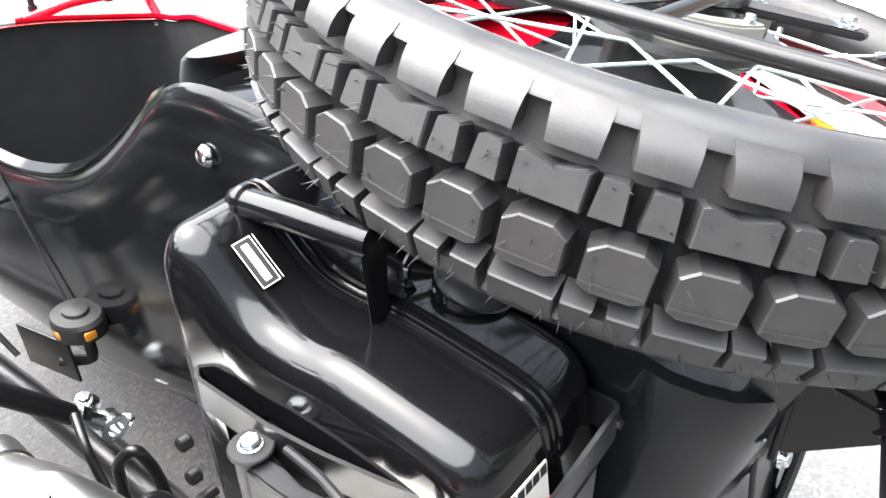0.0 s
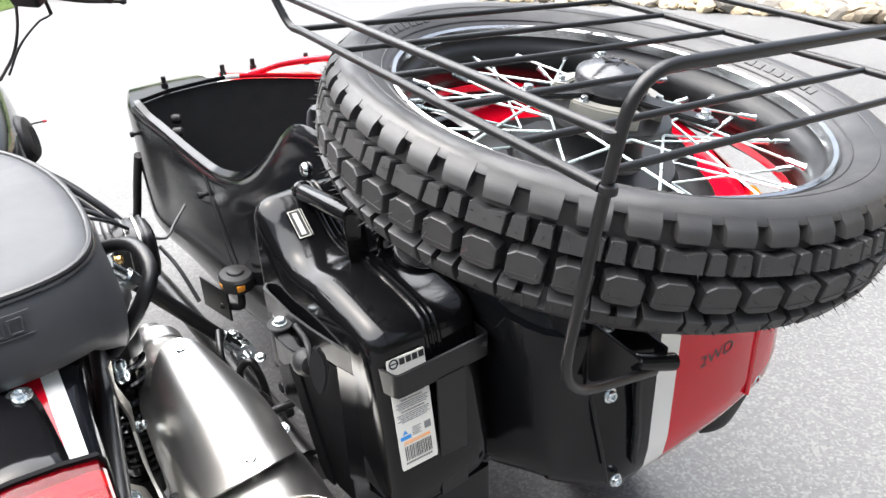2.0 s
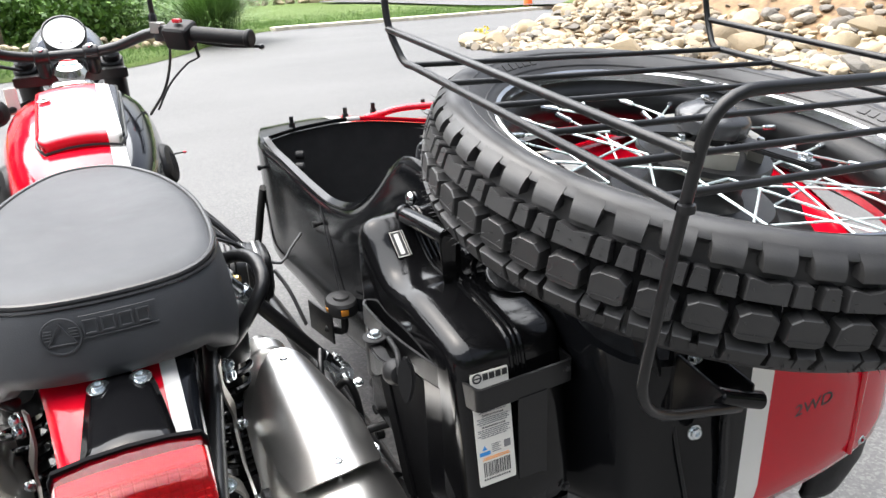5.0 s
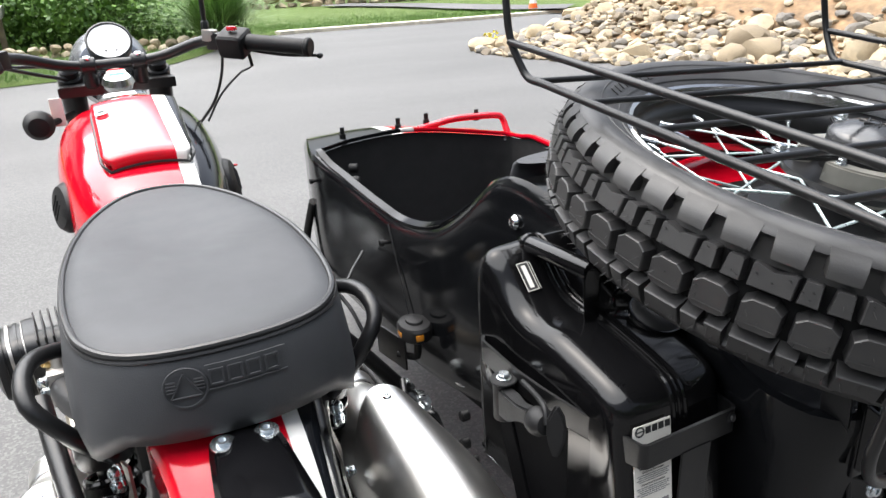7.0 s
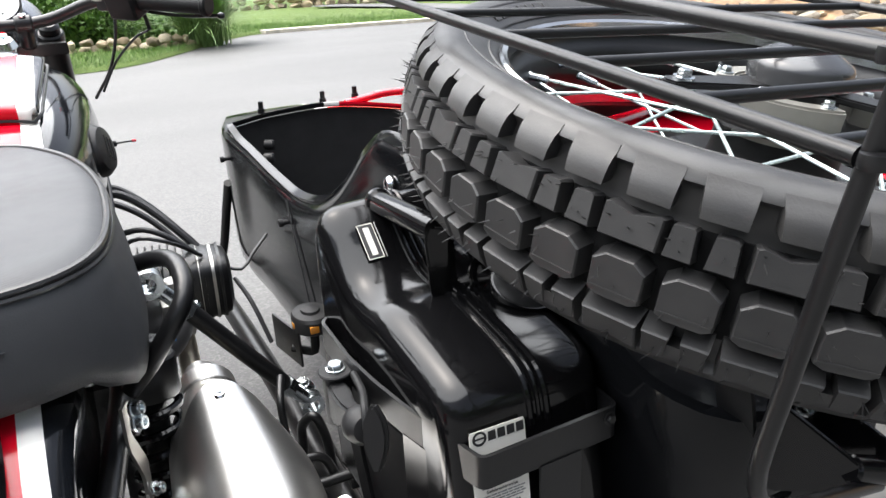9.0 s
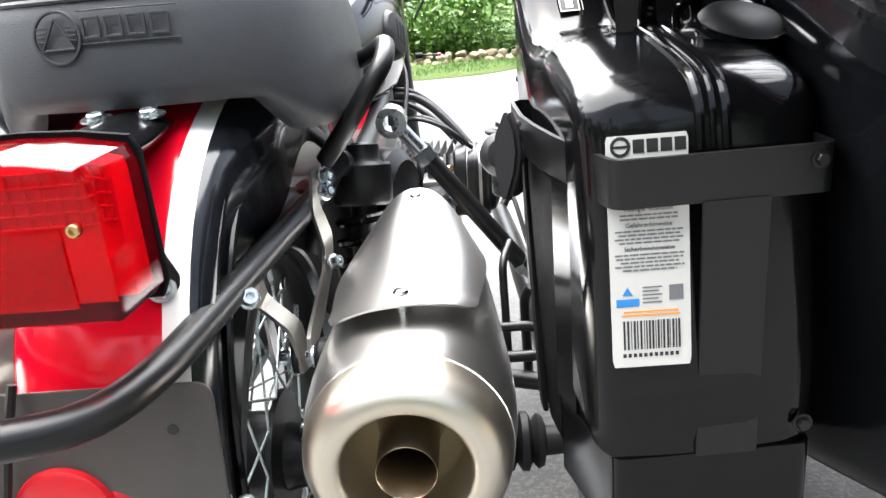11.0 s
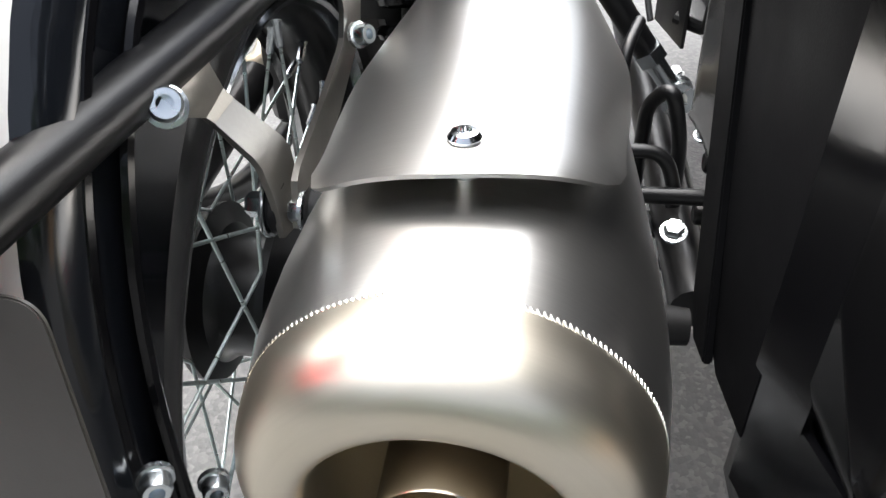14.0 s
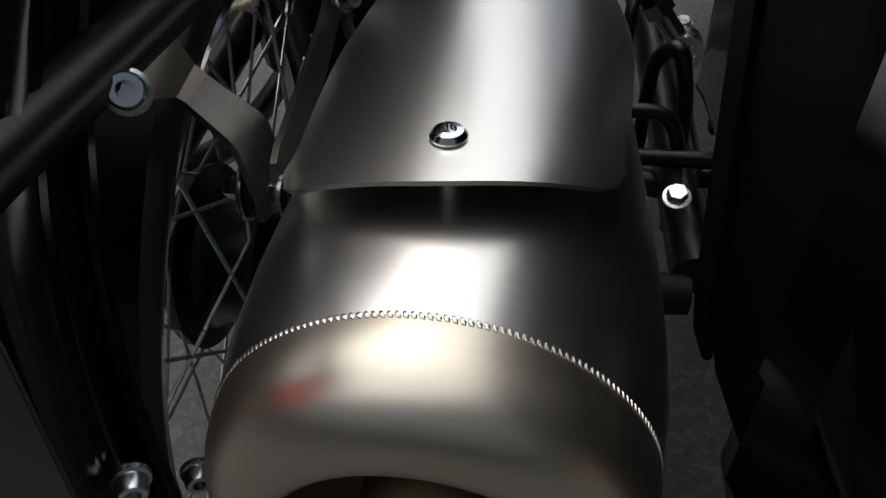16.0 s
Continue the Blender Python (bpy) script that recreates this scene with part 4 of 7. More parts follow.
part("handle_collar", rod((HX, -0.080, 0.7750), (HX, -0.072, 0.7745), 0.0122, 18, 0.002), M_CAN, can)
strut = slab([(-0.006, 0.0), (0.006, 0.0), (0.009, 0.05), (0.010, 0.062), (-0.006, 0.066), (-0.010, 0.056)], 0.0035, plane_frame((HX, -0.180, 0.720), (1, -0.15, 0), (0, 0, 1)))
part("handle_strut", strut, M_CAN, can)
part("handle_strut", slab([(-0.006, 0.0), (0.014, 0.002), (0.007, 0.05), (0.0, 0.052)], 0.0035, plane_frame((HX + 0.012, -0.175, 0.725), (0.75, 0.65, 0), (0, 0, 1))), M_CAN, can)
neck = aim((0.405, -0.195, 0.690), (0.410, -0.213, 0.742))
part("neck", lathe([(0.034, -0.02), (0.031, 0.0), (0.026, 0.018), (0.0255, 0.036), (0.028, 0.038), (0.028, 0.042), (0, 0.042)], 32, neck), M_CAN, can)
part("cap", lathe([(0.0, 0.050), (0.012, 0.050), (0.022, 0.047), (0.026, 0.042), (0.026, 0.036), (0.024, 0.034)], 32, neck), M_MATT, can, "black filler cap")
part("cap_lever", sweep(round_corners([(0.383, -0.185, 0.715), (0.379, -0.172, 0.738), (0.405, -0.172, 0.752), (0.432, -0.185, 0.742), (0.430, -0.2, 0.72)], 0.012), 0.0035, 8), M_CAN, can)


def can_top(y):
    """Height of the can's top at y."""
    best = max((q for q in cp if abs(q.y - y) < 0.004 and q.z > 0.6), key=lambda q: q.z, default=None)
    return best.z


# small framed badge on the slope, and the printed sticker on the rear
up = Vector((0, -0.086 + 0.114, can_top(-0.086) - can_top(-0.114))).normalized()
bf = plane_frame(Vector((0.3235, -0.1045, (can_top(-0.090) + can_top(-0.118)) / 2 + 0.0020)), (1, 0, 0), up) @ Matrix.Scale(0.87, 4)
badge = part("badge", moved(box(-0.008, 0.008, -0.0185, 0.0185, 0, 0.0004, 0), bf), M_INK, can, "black badge with white frame and bar")
for x0, x1, y0, y1 in ((-0.0082, -0.0075, -0.019, 0.019), (0.0075, 0.0082, -0.019, 0.019), (-0.0082, 0.0082, 0.0182, 0.019), (-0.0082, 0.0082, -0.019, -0.0182), (-0.003, 0.003, -0.0150, 0.0150), (0.0105, 0.0110, -0.019, 0.019)):
    part("badge_line", moved(box(x0, x1, y0, y1, 0.0004, 0.0008, 0), bf), M_PAPER, badge)
sf = plane_frame(Vector((0.3230, -0.3048, 0.6205)), (1, -0.06, 0), (-0.03, 0.135, 1)) @ Matrix.Diagonal((0.95, 0.96, 1, 1))
sticker = part("sticker", moved(slab([(-0.0215, -0.066), (0.0215, -0.066), (0.0225, -0.062), (0.0225, 0.063), (0.0215, 0.066), (-0.0215, 0.066), (-0.0225, 0.063), (-0.0225, -0.062)], 0.0004, None, 0), sf), M_PAPER, can, "white printed paper sticker with a barcode")


def ink(x0, x1, y0, y1, mat, name="print"):
    part(name, moved(box(x0, x1, y0, y1, 0.0004, 0.0007, 0), sf), mat, sticker)


for k in range(4):
    part("maker_bar", moved(box(-0.0031, 0.0031, -0.0036, 0.0036, 0.0004, 0.0007, 0), sf @ Matrix.Translation((-0.0046 + k * 0.0076, 0.0600, 0))), M_INK, sticker)
part("print_ring", moved(lathe([(0.0038, 0.0004), (0.0038, 0.0007), (0.0056, 0.0007), (0.0056, 0.0004)], 24), sf @ Matrix.Translation((-0.0145, 0.0600, 0))), M_INK, sticker)
ink(-0.019, -0.010, 0.0593, 0.0607, M_INK)
for cx in (-0.0145, 0.001, 0.016):
    for s in (1, -1):
        part("print", moved(box(-0.0055, 0.0055, -0.0004, 0.0004, 0.0004, 0.0007, 0), sf @ Matrix.Translation((cx + s * 0.0035, 0.0325, 0)) @ Matrix.Rotation(s * radians(42), 4, 'Z')), M_REDINK, sticker)
rng = random.Random(3)
y = 0.0255
for size, n, word in ((0.0036, 2, "Flüssiger Kraftstoff"), (0.0036, 4, "Gefahrenhinweise"), (0.0036, 5, "Sicherheitshinweise")):
    letters("heading", word, size, sf @ Matrix.Translation((0, y, 0.0005)), M_INK, sticker, 0.0002)
    y -= 0.0033
    for k in range(n):
        w = rng.uniform(0.015, 0.0195)
        x = -w
        while x < w:
            e = min(w, x + rng.uniform(0.002, 0.0055))
            ink(x, e, y - 0.0005, y + 0.0005, M_GREYINK)
            x = e + 0.0007
        y -= 0.0022
    y -= 0.0013
part("print", moved(slab([(-0.0195, -0.0300), (-0.0065, -0.0300), (-0.0065, -0.0255), (-0.0195, -0.0255)], 0.0003, None, 0), sf @ Matrix.Translation((0, 0, 0.0004))), M_BLUEINK, sticker)
part("print", moved(slab([(-0.0160, -0.0235), (-0.0100, -0.0235), (-0.0130, -0.0185)], 0.0003, None, 0), sf @ Matrix.Translation((0, 0, 0.0004))), M_BLUEINK, sticker)
for k in range(5):
    ink(-0.0045, 0.0065 - 0.002 * (k % 2), -0.0195 - k * 0.0022, -0.0187 - k * 0.0022, M_GREYINK)
ink(0.0105, 0.0185, -0.0272, -0.0185, M_GREYINK)
ink(-0.0155, 0.0155, -0.0337, -0.0327, M_ORANGEINK)
ink(-0.0165, 0.0165, -0.0358, -0.0348, M_ORANGEINK)
x = -0.016
while x < 0.0155:
    w = rng.choice((0.0004, 0.0007, 0.0011))
    ink(x, x + w, -0.0555, -0.0385, M_INK, "barcode_bar")
    x += w + rng.choice((0.0005, 0.0008, 0.0011))
for k in range(11):
    ink(-0.0165 + k * 0.003, -0.0147 + k * 0.003, -0.0600, -0.0578, M_INK)

can.matrix_basis = can.matrix_basis @ Matrix.Rotation(radians(3.4), 4, 'Z')

# ---- holder ----
holder = thing("can_holder", (0.36, -0.2, 0.44), "black steel can holder with clamping band and rubber latch", "can holder")


def flat(pts, wide, thick, rad=0.012):
    return sweep(round_corners(pts, rad, 5), 0, section=[(-thick / 2, -wide / 2), (thick / 2, -wide / 2), (thick / 2, wide / 2), (-thick / 2, wide / 2)])


SIDE = [(0.284, -0.072), (0.2775, -0.080), (0.2785, -0.150), (0.2835, -0.192), (0.2915, -0.236), (0.3115, -0.3135), (0.424, -0.3075), (0.427, -0.14)]
part("band", flat([(x, y, 0.661) for x, y in SIDE], 0.026, 0.003, 0.006), M_POWDER, holder, "black clamping band")


def wrapped(a, b, z0, z1, out=0.0):
    """A strip of the wrapped sheet between the plan points a and b."""
    (ax, ay), (bx, by) = a, b
    n_ = Vector((by - ay, ax - bx, 0)).normalized() * out
    return thickened(loft([[(ax + n_.x, ay + n_.y, z0), (ax + n_.x, ay + n_.y, z1)], [(bx + n_.x, by + n_.y, z0), (bx + n_.x, by + n_.y, z1)]], False), 0.0025)


part("tray", flat([(x, y, 0.468) for x, y in SIDE[4:]], 0.058, 0.003, 0.006), M_BLACK, holder, "open tray with a bent rim")
part("corner_post", wrapped((0.2910, -0.232), (0.2985, -0.262), 0.496, 0.649), M_BLACK, holder)
part("rear_strap", wrapped((0.357, -0.3112), (0.392, -0.3093), 0.496, 0.649), M_POWDER, holder)
# sheet added to give the recess behind the upright its darkness
part("recess_sheet", thickened(loft([[(x, y, z0), (x, y, 0.645)] for x, y, z0 in ((0.2855, -0.098, 0.606), (0.2860, -0.134, 0.535), (0.2862, -0.166, 0.478), (0.2875, -0.205, 0.462), (0.2915, -0.236, 0.462))], False), 0.002), M_DULL, holder, "dull black sheet filling the dark recess behind the upright")
part("upright", slab([(-0.092, 0.658), (-0.092, 0.622), (-0.163, 0.468), (-0.178, 0.456), (-0.200, 0.462), (-0.168, 0.530), (-0.128, 0.620), (-0.128, 0.658)], 0.004, plane_frame((0.281, 0, 0), (0, 1, 0), (0, 0, 1)), 0.0008), M_DULL, holder, "slanting latch upright")
part("upright", box(0.2770, 0.2800, -0.104, -0.080, 0.62, 0.650, 0.0012), M_BLACK, holder)
part("tray_floor", slab([(0.300, -0.03), (0.300, -0.150), (0.3000, -0.236), (0.3145, -0.312), (0.423, -0.306), (0.425, -0.03)], 0.004, Matrix.Translation((0, 0, 0.488)), 0), M_BLACK, holder)
part("back_plate", box(0.4235, 0.4275, -0.27, -0.03, 0.44, 0.64, 0.001), M_BLACK, holder)
part("foot", moved(box(-0.004, 0.004, -0.03, 0.03, -0.05, 0.03, 0.002), Matrix.Translation((0.309, -0.22, 0.435))), M_BLACK, holder)
part("foot", slab([(-0.03, 0.0), (0.03, 0.0), (0.03, -0.035), (0.012, -0.06), (-0.012, -0.06), (-0.03, -0.035)], 0.004, plane_frame((0.336, -0.245, 0.442), (1, 0, 0), (0, 0.3, 1)), 0.0008), M_BLACK, holder)
part("band_end_bolt", bolt((0.4165, -0.3095, 0.666), (0, -1, 0.1), 0.0035, 0.004, 1.4, False), M_POWDER, holder)
for x, z in ((0.418, 0.512),):
    part("band_end_bolt", bolt((x, -0.3100, z), (0, -1, 0), 0.004, 0.004, 1.4, False), M_POWDER, holder)
latch = part("latch", joined(rod((0.2665, -0.147, 0.616), (0.2665, -0.147, 0.662), 0.0115, 20, 0.002), rod((0.2665, -0.147, 0.662), (0.2665, -0.147, 0.665), 0.0145, 20, 0.001)), M_MATT, holder, "dark rubber draw latch on a pivot")
part("latch_bolt", bolt((0.2665, -0.147, 0.665), (0, 0, 1), 0.0065, 0.006, 1.2, False), M_ZINC, latch)
arm = loft([[(x + u * w, y, z + v * h) for u, v in ((-1, -1), (1, -1), (1, 1), (-1, 1))] for x, y, z, w, h in ((0.2640, -0.150, 0.640, 0.007, 0.017), (0.2620, -0.172, 0.645, 0.008, 0.016), (0.2605, -0.190, 0.652, 0.0065, 0.010), (0.2600, -0.212, 0.660, 0.0060, 0.009))], True, (True, True))
bmesh.ops.bevel(arm, geom=arm.edges[:], offset=0.002, segments=2, affect='EDGES')
part("latch_arm", arm, M_MATT, latch)
part("latch_knob", lathe([(0, -0.014), (0.008, -0.013), (0.0128, -0.008), (0.0143, -0.002), (0.0138, 0.005), (0.0100, 0.011), (0, 0.013)], 28, aim((0.2600, -0.226, 0.663), (0.2620, -0.28, 0.676))), M_MATT, latch)
grip = slab([(-0.003, -0.026), (0.0, -0.029), (0.004, -0.026), (0.0085, -0.010), (0.0095, 0.002), (0.0075, 0.014), (0.002, 0.024), (0.0, 0.0255), (-0.003, 0.023), (-0.0085, 0.010), (-0.009, -0.004), (-0.007, -0.014)], 0.007, plane_frame((0.2640, -0.248, 0.668), (0.80, -0.60, 0), (0.15, 0.05, 1)), 0.0022)
part("latch_grip", grip, M_MATT, latch)
part("latch_hook", sweep(round_corners([(0.274, -0.172, 0.672), (0.270, -0.205, 0.676), (0.262, -0.232, 0.682), (0.259, -0.240, 0.668)], 0.01), 0.0030, 8), M_MATT, latch)


# ---- motorcycle ----
bike = thing("motorcycle", (0, 0.7, 0), "red, white and black motorcycle with a wide grey-black solo seat", "motorcycle")


# seat: broad at the rear, narrow in front
def seat_outline(grow, drop, n=72):
    """The seat's plan, grown outwards; drop lowers it, more at the sides than over the fender."""
    pts = [(0.0, -0.140), (0.05, -0.135), (0.088, -0.118), (0.112, -0.08), (0.122, -0.02), (0.124, 0.05), (0.121, 0.12), (0.111, 0.20), (0.092, 0.28), (0.062, 0.345), (0.032, 0.376), (0.0, 0.384)]
    full = pts + [(-x, y) for x, y in pts[-2:0:-1]]
    P = resample([q.to_tuple() for q in smooth_path([(x, y, 0) for x, y in full], 0.01, True)], n)
    out = []
    for i, p in enumerate(P):
        t = (P[(i + 1) % n] - P[i - 1]).normalized()
        nrm = Vector((t.y, -t.x, 0))
        q = p + nrm * grow
        side = s_step((abs(p.x) - 0.082) / 0.032)
        z = 0.781 - 0.011 * s_step((p.y - 0.02) / 0.33)
        arch = drop * (0.56 + 0.24 * side) * (1 - 0.45 * s_step(p.y / 0.34))
        out.append((q.x, q.y, z - arch))
    return out


top_rings = [seat_outline(0.0, 0.0)]
for f, lift in ((0.95, 0.005), (0.87, 0.007), (0.70, 0.0065), (0.45, 0.005), (0.18, 0.0045)):
    top_rings.append([(x * f, 0.06 + (y - 0.06) * f, z + lift) for x, y, z in seat_outline(0.0, 0.0)])
seat = part("seat", loft(top_rings, True, (False, True)), M_SEATTOP, bike, "grey-black vinyl seat top with fine ribbing", sharp=80)
side_rings = [seat_outline(0.0, 0.0), seat_outline(0.004, 0.006), seat_outline(0.009, 0.03), seat_outline(0.014, 0.07), seat_outline(0.017, 0.115), seat_outline(0.014, 0.142), seat_outline(-0.01, 0.146)]
part("seat_side", loft(side_rings), M_SEATSIDE, seat, "grained black vinyl seat side", sharp=80)
part("piping", sweep([Vector(p) + Vector((0, 0, 0.001)) for p in seat_outline(0.002, 0.0, 120)], 0.0032, 8, True), M_PIPING, seat)
part("stitch_line", sweep([Vector(p) for p in seat_outline(0.0045, 0.006, 120)], 0.0022, 6, True), M_PIPING, seat)
lf = plane_frame((0.0, -0.1525, 0.752), (1, 0.0, 0), (0, 0.10, 1))


def on_seat(u, v, turn=0.0):
    """A frame on the seat's rear face, which curves away to the sides."""
    return lf @ Matrix.Translation((u, v, 0.0014 - 1.9 * u ** 2)) @ Matrix.Rotation(3.8 * u, 4, 'Y') @ Matrix.Rotation(turn, 4, 'Z')


part("embossing", moved(lathe([(0.0165, -0.001), (0.0168, 0.0006), (0.0176, 0.0008), (0.0184, 0.0006), (0.0187, -0.001)], 40), on_seat(-0.039, 0.001)), M_SEATSIDE, seat)
tri = [(-0.0125, -0.008), (0.0125, -0.008), (0.0, 0.013)]
for (ax, ay), (bx, by) in zip(tri, tri[1:] + tri[:1]):
    L = math.hypot(bx - ax, by - ay)
    part("embossing", moved(box(-L / 2, L / 2, -0.0007, 0.0007, -0.001, 0.0008, 0.0003, 1), on_seat(-0.039, 0.001) @ Matrix.Translation(((ax + bx) / 2, (ay + by) / 2, 0)) @ Matrix.Rotation(math.atan2(by - ay, bx - ax), 4, 'Z')), M_SEATSIDE, seat)
for k in range(4):
    for s in (1, -1):
        part("embossing", moved(box(-0.004, 0.004, -0.0005, 0.0005, -0.001, 0.0007, 0.0002, 1), on_seat(-0.039, 0.001) @ Matrix.Translation((s * 0.0115, -0.002 + k * 0.003, 0))), M_SEATSIDE, seat)
for k in range(4):
    bar = [moved(box(-0.0062, 0.0062, -0.0010, 0.0010, -0.001, 0.0009, 0.0003, 1), Matrix.Translation((0, s * 0.0065, 0))) for s in (1, -1)] \
        + [moved(box(-0.0010, 0.0010, -0.0065, 0.0065, -0.001, 0.0009, 0.0003, 1), Matrix.Translation((s * 0.0055, 0, 0))) for s in (1, -1)]
    part("embossing", moved(joined(*bar), on_seat(-0.013 + k * 0.0158, 0.006)), M_SEATSIDE, seat)
for v in (-0.0045, 0.0175):
    for k in range(5):
        part("embossing", moved(box(-0.0068, 0.0068, -0.0005, 0.0005, -0.001, 0.0006, 0.0002, 1), on_seat(-0.0145 + k * 0.0138, v)), M_SEATSIDE, seat)

# rear fender: an arc over the wheel
def fender_ring(a):
    """Cross section at the angle a from straight up, backwards."""
    r = 0.378 - 0.075 * s_step((a - 25) / 60)
    c, s = math.cos(radians(a)), -math.sin(radians(a))
    low = -(r - 0.262) if a > 20 else -0.075 - 0.03 * s_step((a + 10) / 30)
    prof = [(-0.074, low), (-0.073, -0.035), (-0.070, -0.018), (-0.060, -0.007), (-0.045, -0.002), (-0.022, 0.001), (0, 0.002), (0.022, 0.001), (0.045, -0.002), (0.060, -0.007), (0.070, -0.018), (0.073, -0.035), (0.074, low)]
    narrow, wide = 0.15 * s_step((a - 12) / 26), 1.11 - 0.13 * s_step((a - 8) / 24)
    return [(wide * x * (1 - narrow * s_step((-0.012 - d) / 0.03)), (r + d) * s, 0.334 + (r + d) * c) for x, d in prof]


rings = [fender_ring(a) for a in range(-44, 85, 4)]
outer = loft(rings, False)
fender = part("rear_fender", outer, M_FENDER, bike, "rear fender, red with white stripe and black side", sharp=70)
fender.modifiers.new("thick", 'SOLIDIFY').thickness = 0.002
for x in (0.0640, -0.0640):
    for d in (-0.027, -0.054):
        part("fender_rib", sweep([(x * 1.0, -(0.378 - 0.075 * s_step((a - 25) / 60) + d) * math.sin(radians(a)), 0.334 + (0.378 - 0.075 * s_step((a - 25) / 60) + d) * math.cos(radians(a))) for a in range(0, 84, 4)], 0.0035, 8), M_BLACK, fender)

# tail light with its bracket
tl = part("tail_light", loft([[(sx * w, -0.282 - dy, z) for sx, z in ((-1, 0.619), (-0.93, 0.610), (0.93, 0.610), (1, 0.619), (1, 0.695), (0.93, 0.7035), (0.5, 0.7075), (0, 0.709), (-0.5, 0.7075), (-0.93, 0.7035), (-1, 0.695))] for dy, w in ((0.0040, 0.0620), (0.0050, 0.0630), (0.0080, 0.0630), (0.0090, 0.0622))], True, (True, True)), M_DULL, bike, "red plastic tail light in a black gasket")
LEN = [(-1, 0.0), (-0.95, -0.06), (0.95, -0.06), (1, 0.0), (1, 0.85), (0.93, 0.97), (0.5, 1.03), (0, 1.05), (-0.5, 1.03), (-0.93, 0.97), (-1, 0.85)]
lens_rings = [[(0.0615 * s * u, -0.291 - d, 0.620 + 0.082 * (0.5 + (v - 0.5) * s)) for u, v in LEN] for d, s in ((0, 1.0), (0.003, 0.99), (0.046, 0.965), (0.0500, 0.95), (0.0525, 0.91), (0.0530, 0.85))]
part("lens", loft(lens_rings, True, (False, True)), M_LENS, tl, "clear red ribbed lens", sharp=30)
part("reflector_pad", moved(box(-0.040, 0.040, -0.0012, 0.0012, -0.021, 0.021, 0.001), Matrix.Translation((0.0, -0.3450, 0.6485))), M_LENS, tl)
part("reflector_box", box(-0.056, 0.056, -0.318, -0.297, 0.622, 0.694, 0.003), M_INNER, tl, "pinkish reflector behind the lens")
for z in (0.664, 0.671, 0.678, 0.685, 0.692):
    part("reflector_rib", box(-0.054, 0.054, -0.3205, -0.318, z, z + 0.0016, 0.0004, 1), M_INNERRIB, tl)
for k in range(13):
    part("reflector_rib", box(-0.0525 + k * 0.0085, -0.0510 + k * 0.0085, -0.3205, -0.318, 0.663, 0.694, 0.0004, 1), M_INNERRIB, tl)
for x in (0.047, -0.047):
    part("lens_screw", bolt((x, -0.3435, 0.668), (0, -1, 0), 0.0036, 0.004, 1.0), M_BRASS, tl)
bracket = part("tail_bracket", loft([[(w * u, y, z - 0.010 * u * u) for u in (-1, -0.7, -0.35, 0, 0.35, 0.7, 1)] for y, z, w in ((-0.140, 0.6970, 0.024), (-0.147, 0.6995, 0.030), (-0.170, 0.699, 0.033), (-0.205, 0.697, 0.036), (-0.25, 0.698, 0.039), (-0.290, 0.702, 0.040))], False), M_BLACK, bike, "glossy black tail light bracket", sharp=70)
bracket.modifiers.new("thick", 'SOLIDIFY').thickness = 0.006
for x in (0.019, -0.019):
    part("bracket_bolt", bolt((x, -0.162, 0.6965), (0, -0.15, 1), 0.0064, 0.0055, 1.7), M_ZINC, bracket)
for k in (1, -1):
    part("side_tab", slab([(k * x, z) for x, z in ((0.0435, 0.6726), (0.0449, 0.656), (0.0429, 0.6276), (0.0523, 0.6064), (0.0510, 0.600), (0.0470, 0.5945), (0.0410, 0.5905), (0.0348, 0.5898), (0.0215, 0.5919), (0.0288, 0.6182), (0.0325, 0.6525), (0.040, 0.6726))][::k], 0.003, plane_frame((0, -0.246, 0), (1, 0, 0), (0, 0, 1)), 0.0008), M_MATT, bracket, "black side plate with a bolt hole")
    part("bracket_bolt", bolt((k * 0.0392, -0.2488, 0.6005), (0.05, -1, 0.12), 0.0072, 0.004, 1.45), M_ZINC, bracket)

# number plate carrier: blank dark sheet with a round reflector
pf = plane_frame((-0.022, -0.290, 0.483), (1, 0, 0), (0, 0.10, 1))
outline = [(x, y, 0) for x, y in ((-0.095, -0.075), (0.095, -0.075), (0.095, 0.068), (-0.095, 0.068))]
rounded = round_corners([((a[0] + b[0]) / 2, (a[1] + b[1]) / 2, 0) for a, b in zip(outline[:1], outline[1:2])] + outline[1:] + outline[:1] + [((outline[0][0] + outline[1][0]) / 2, -0.075, 0)], 0.012, 6)
plate = part("plate_carrier", slab([(p.x, p.y) for p in rounded[:-1]], 0.002, pf, 0.0005), M_PLATE, bike, "blank dark metal plate carrier")
part("round_reflector", lathe([(0, 0.006), (0.029, 0.006), (0.0325, 0.004), (0.0335, 0.0)], 48, pf @ Matrix.Translation((-0.010, -0.016, 0.002))), M_REFLECTOR, plate, "round red reflector")
part("plate_slot", lathe([(0.0035, 0), (0.0035, 0.0006), (0, 0.0006)], 16, pf @ Matrix.Translation((0.067, 0.038, 0.0018))), M_INK, plate)
part("plate_slot", slab([(-0.0045, -0.003), (0.0045, -0.003), (0.0045, 0.003), (-0.0045, 0.003)], 0.0006, pf @ Matrix.Translation((0.074, -0.030, 0.0018)), 0), M_INK, plate)
part("plate_slot", slab([(-0.002, -0.006), (0.002, -0.006), (0.002, 0.006), (-0.002, 0.006)], 0.0006, pf @ Matrix.Translation((-0.079, -0.018, 0.0018)), 0), M_PAPER, plate)
for p in ((0.073, -0.269, 0.449), (0.072, -0.235, 0.40)):
    part("plate_bolt", bolt(p, (0.6, -1, 0.1), 0.006, 0.010, 1.2), M_ZINC, plate)
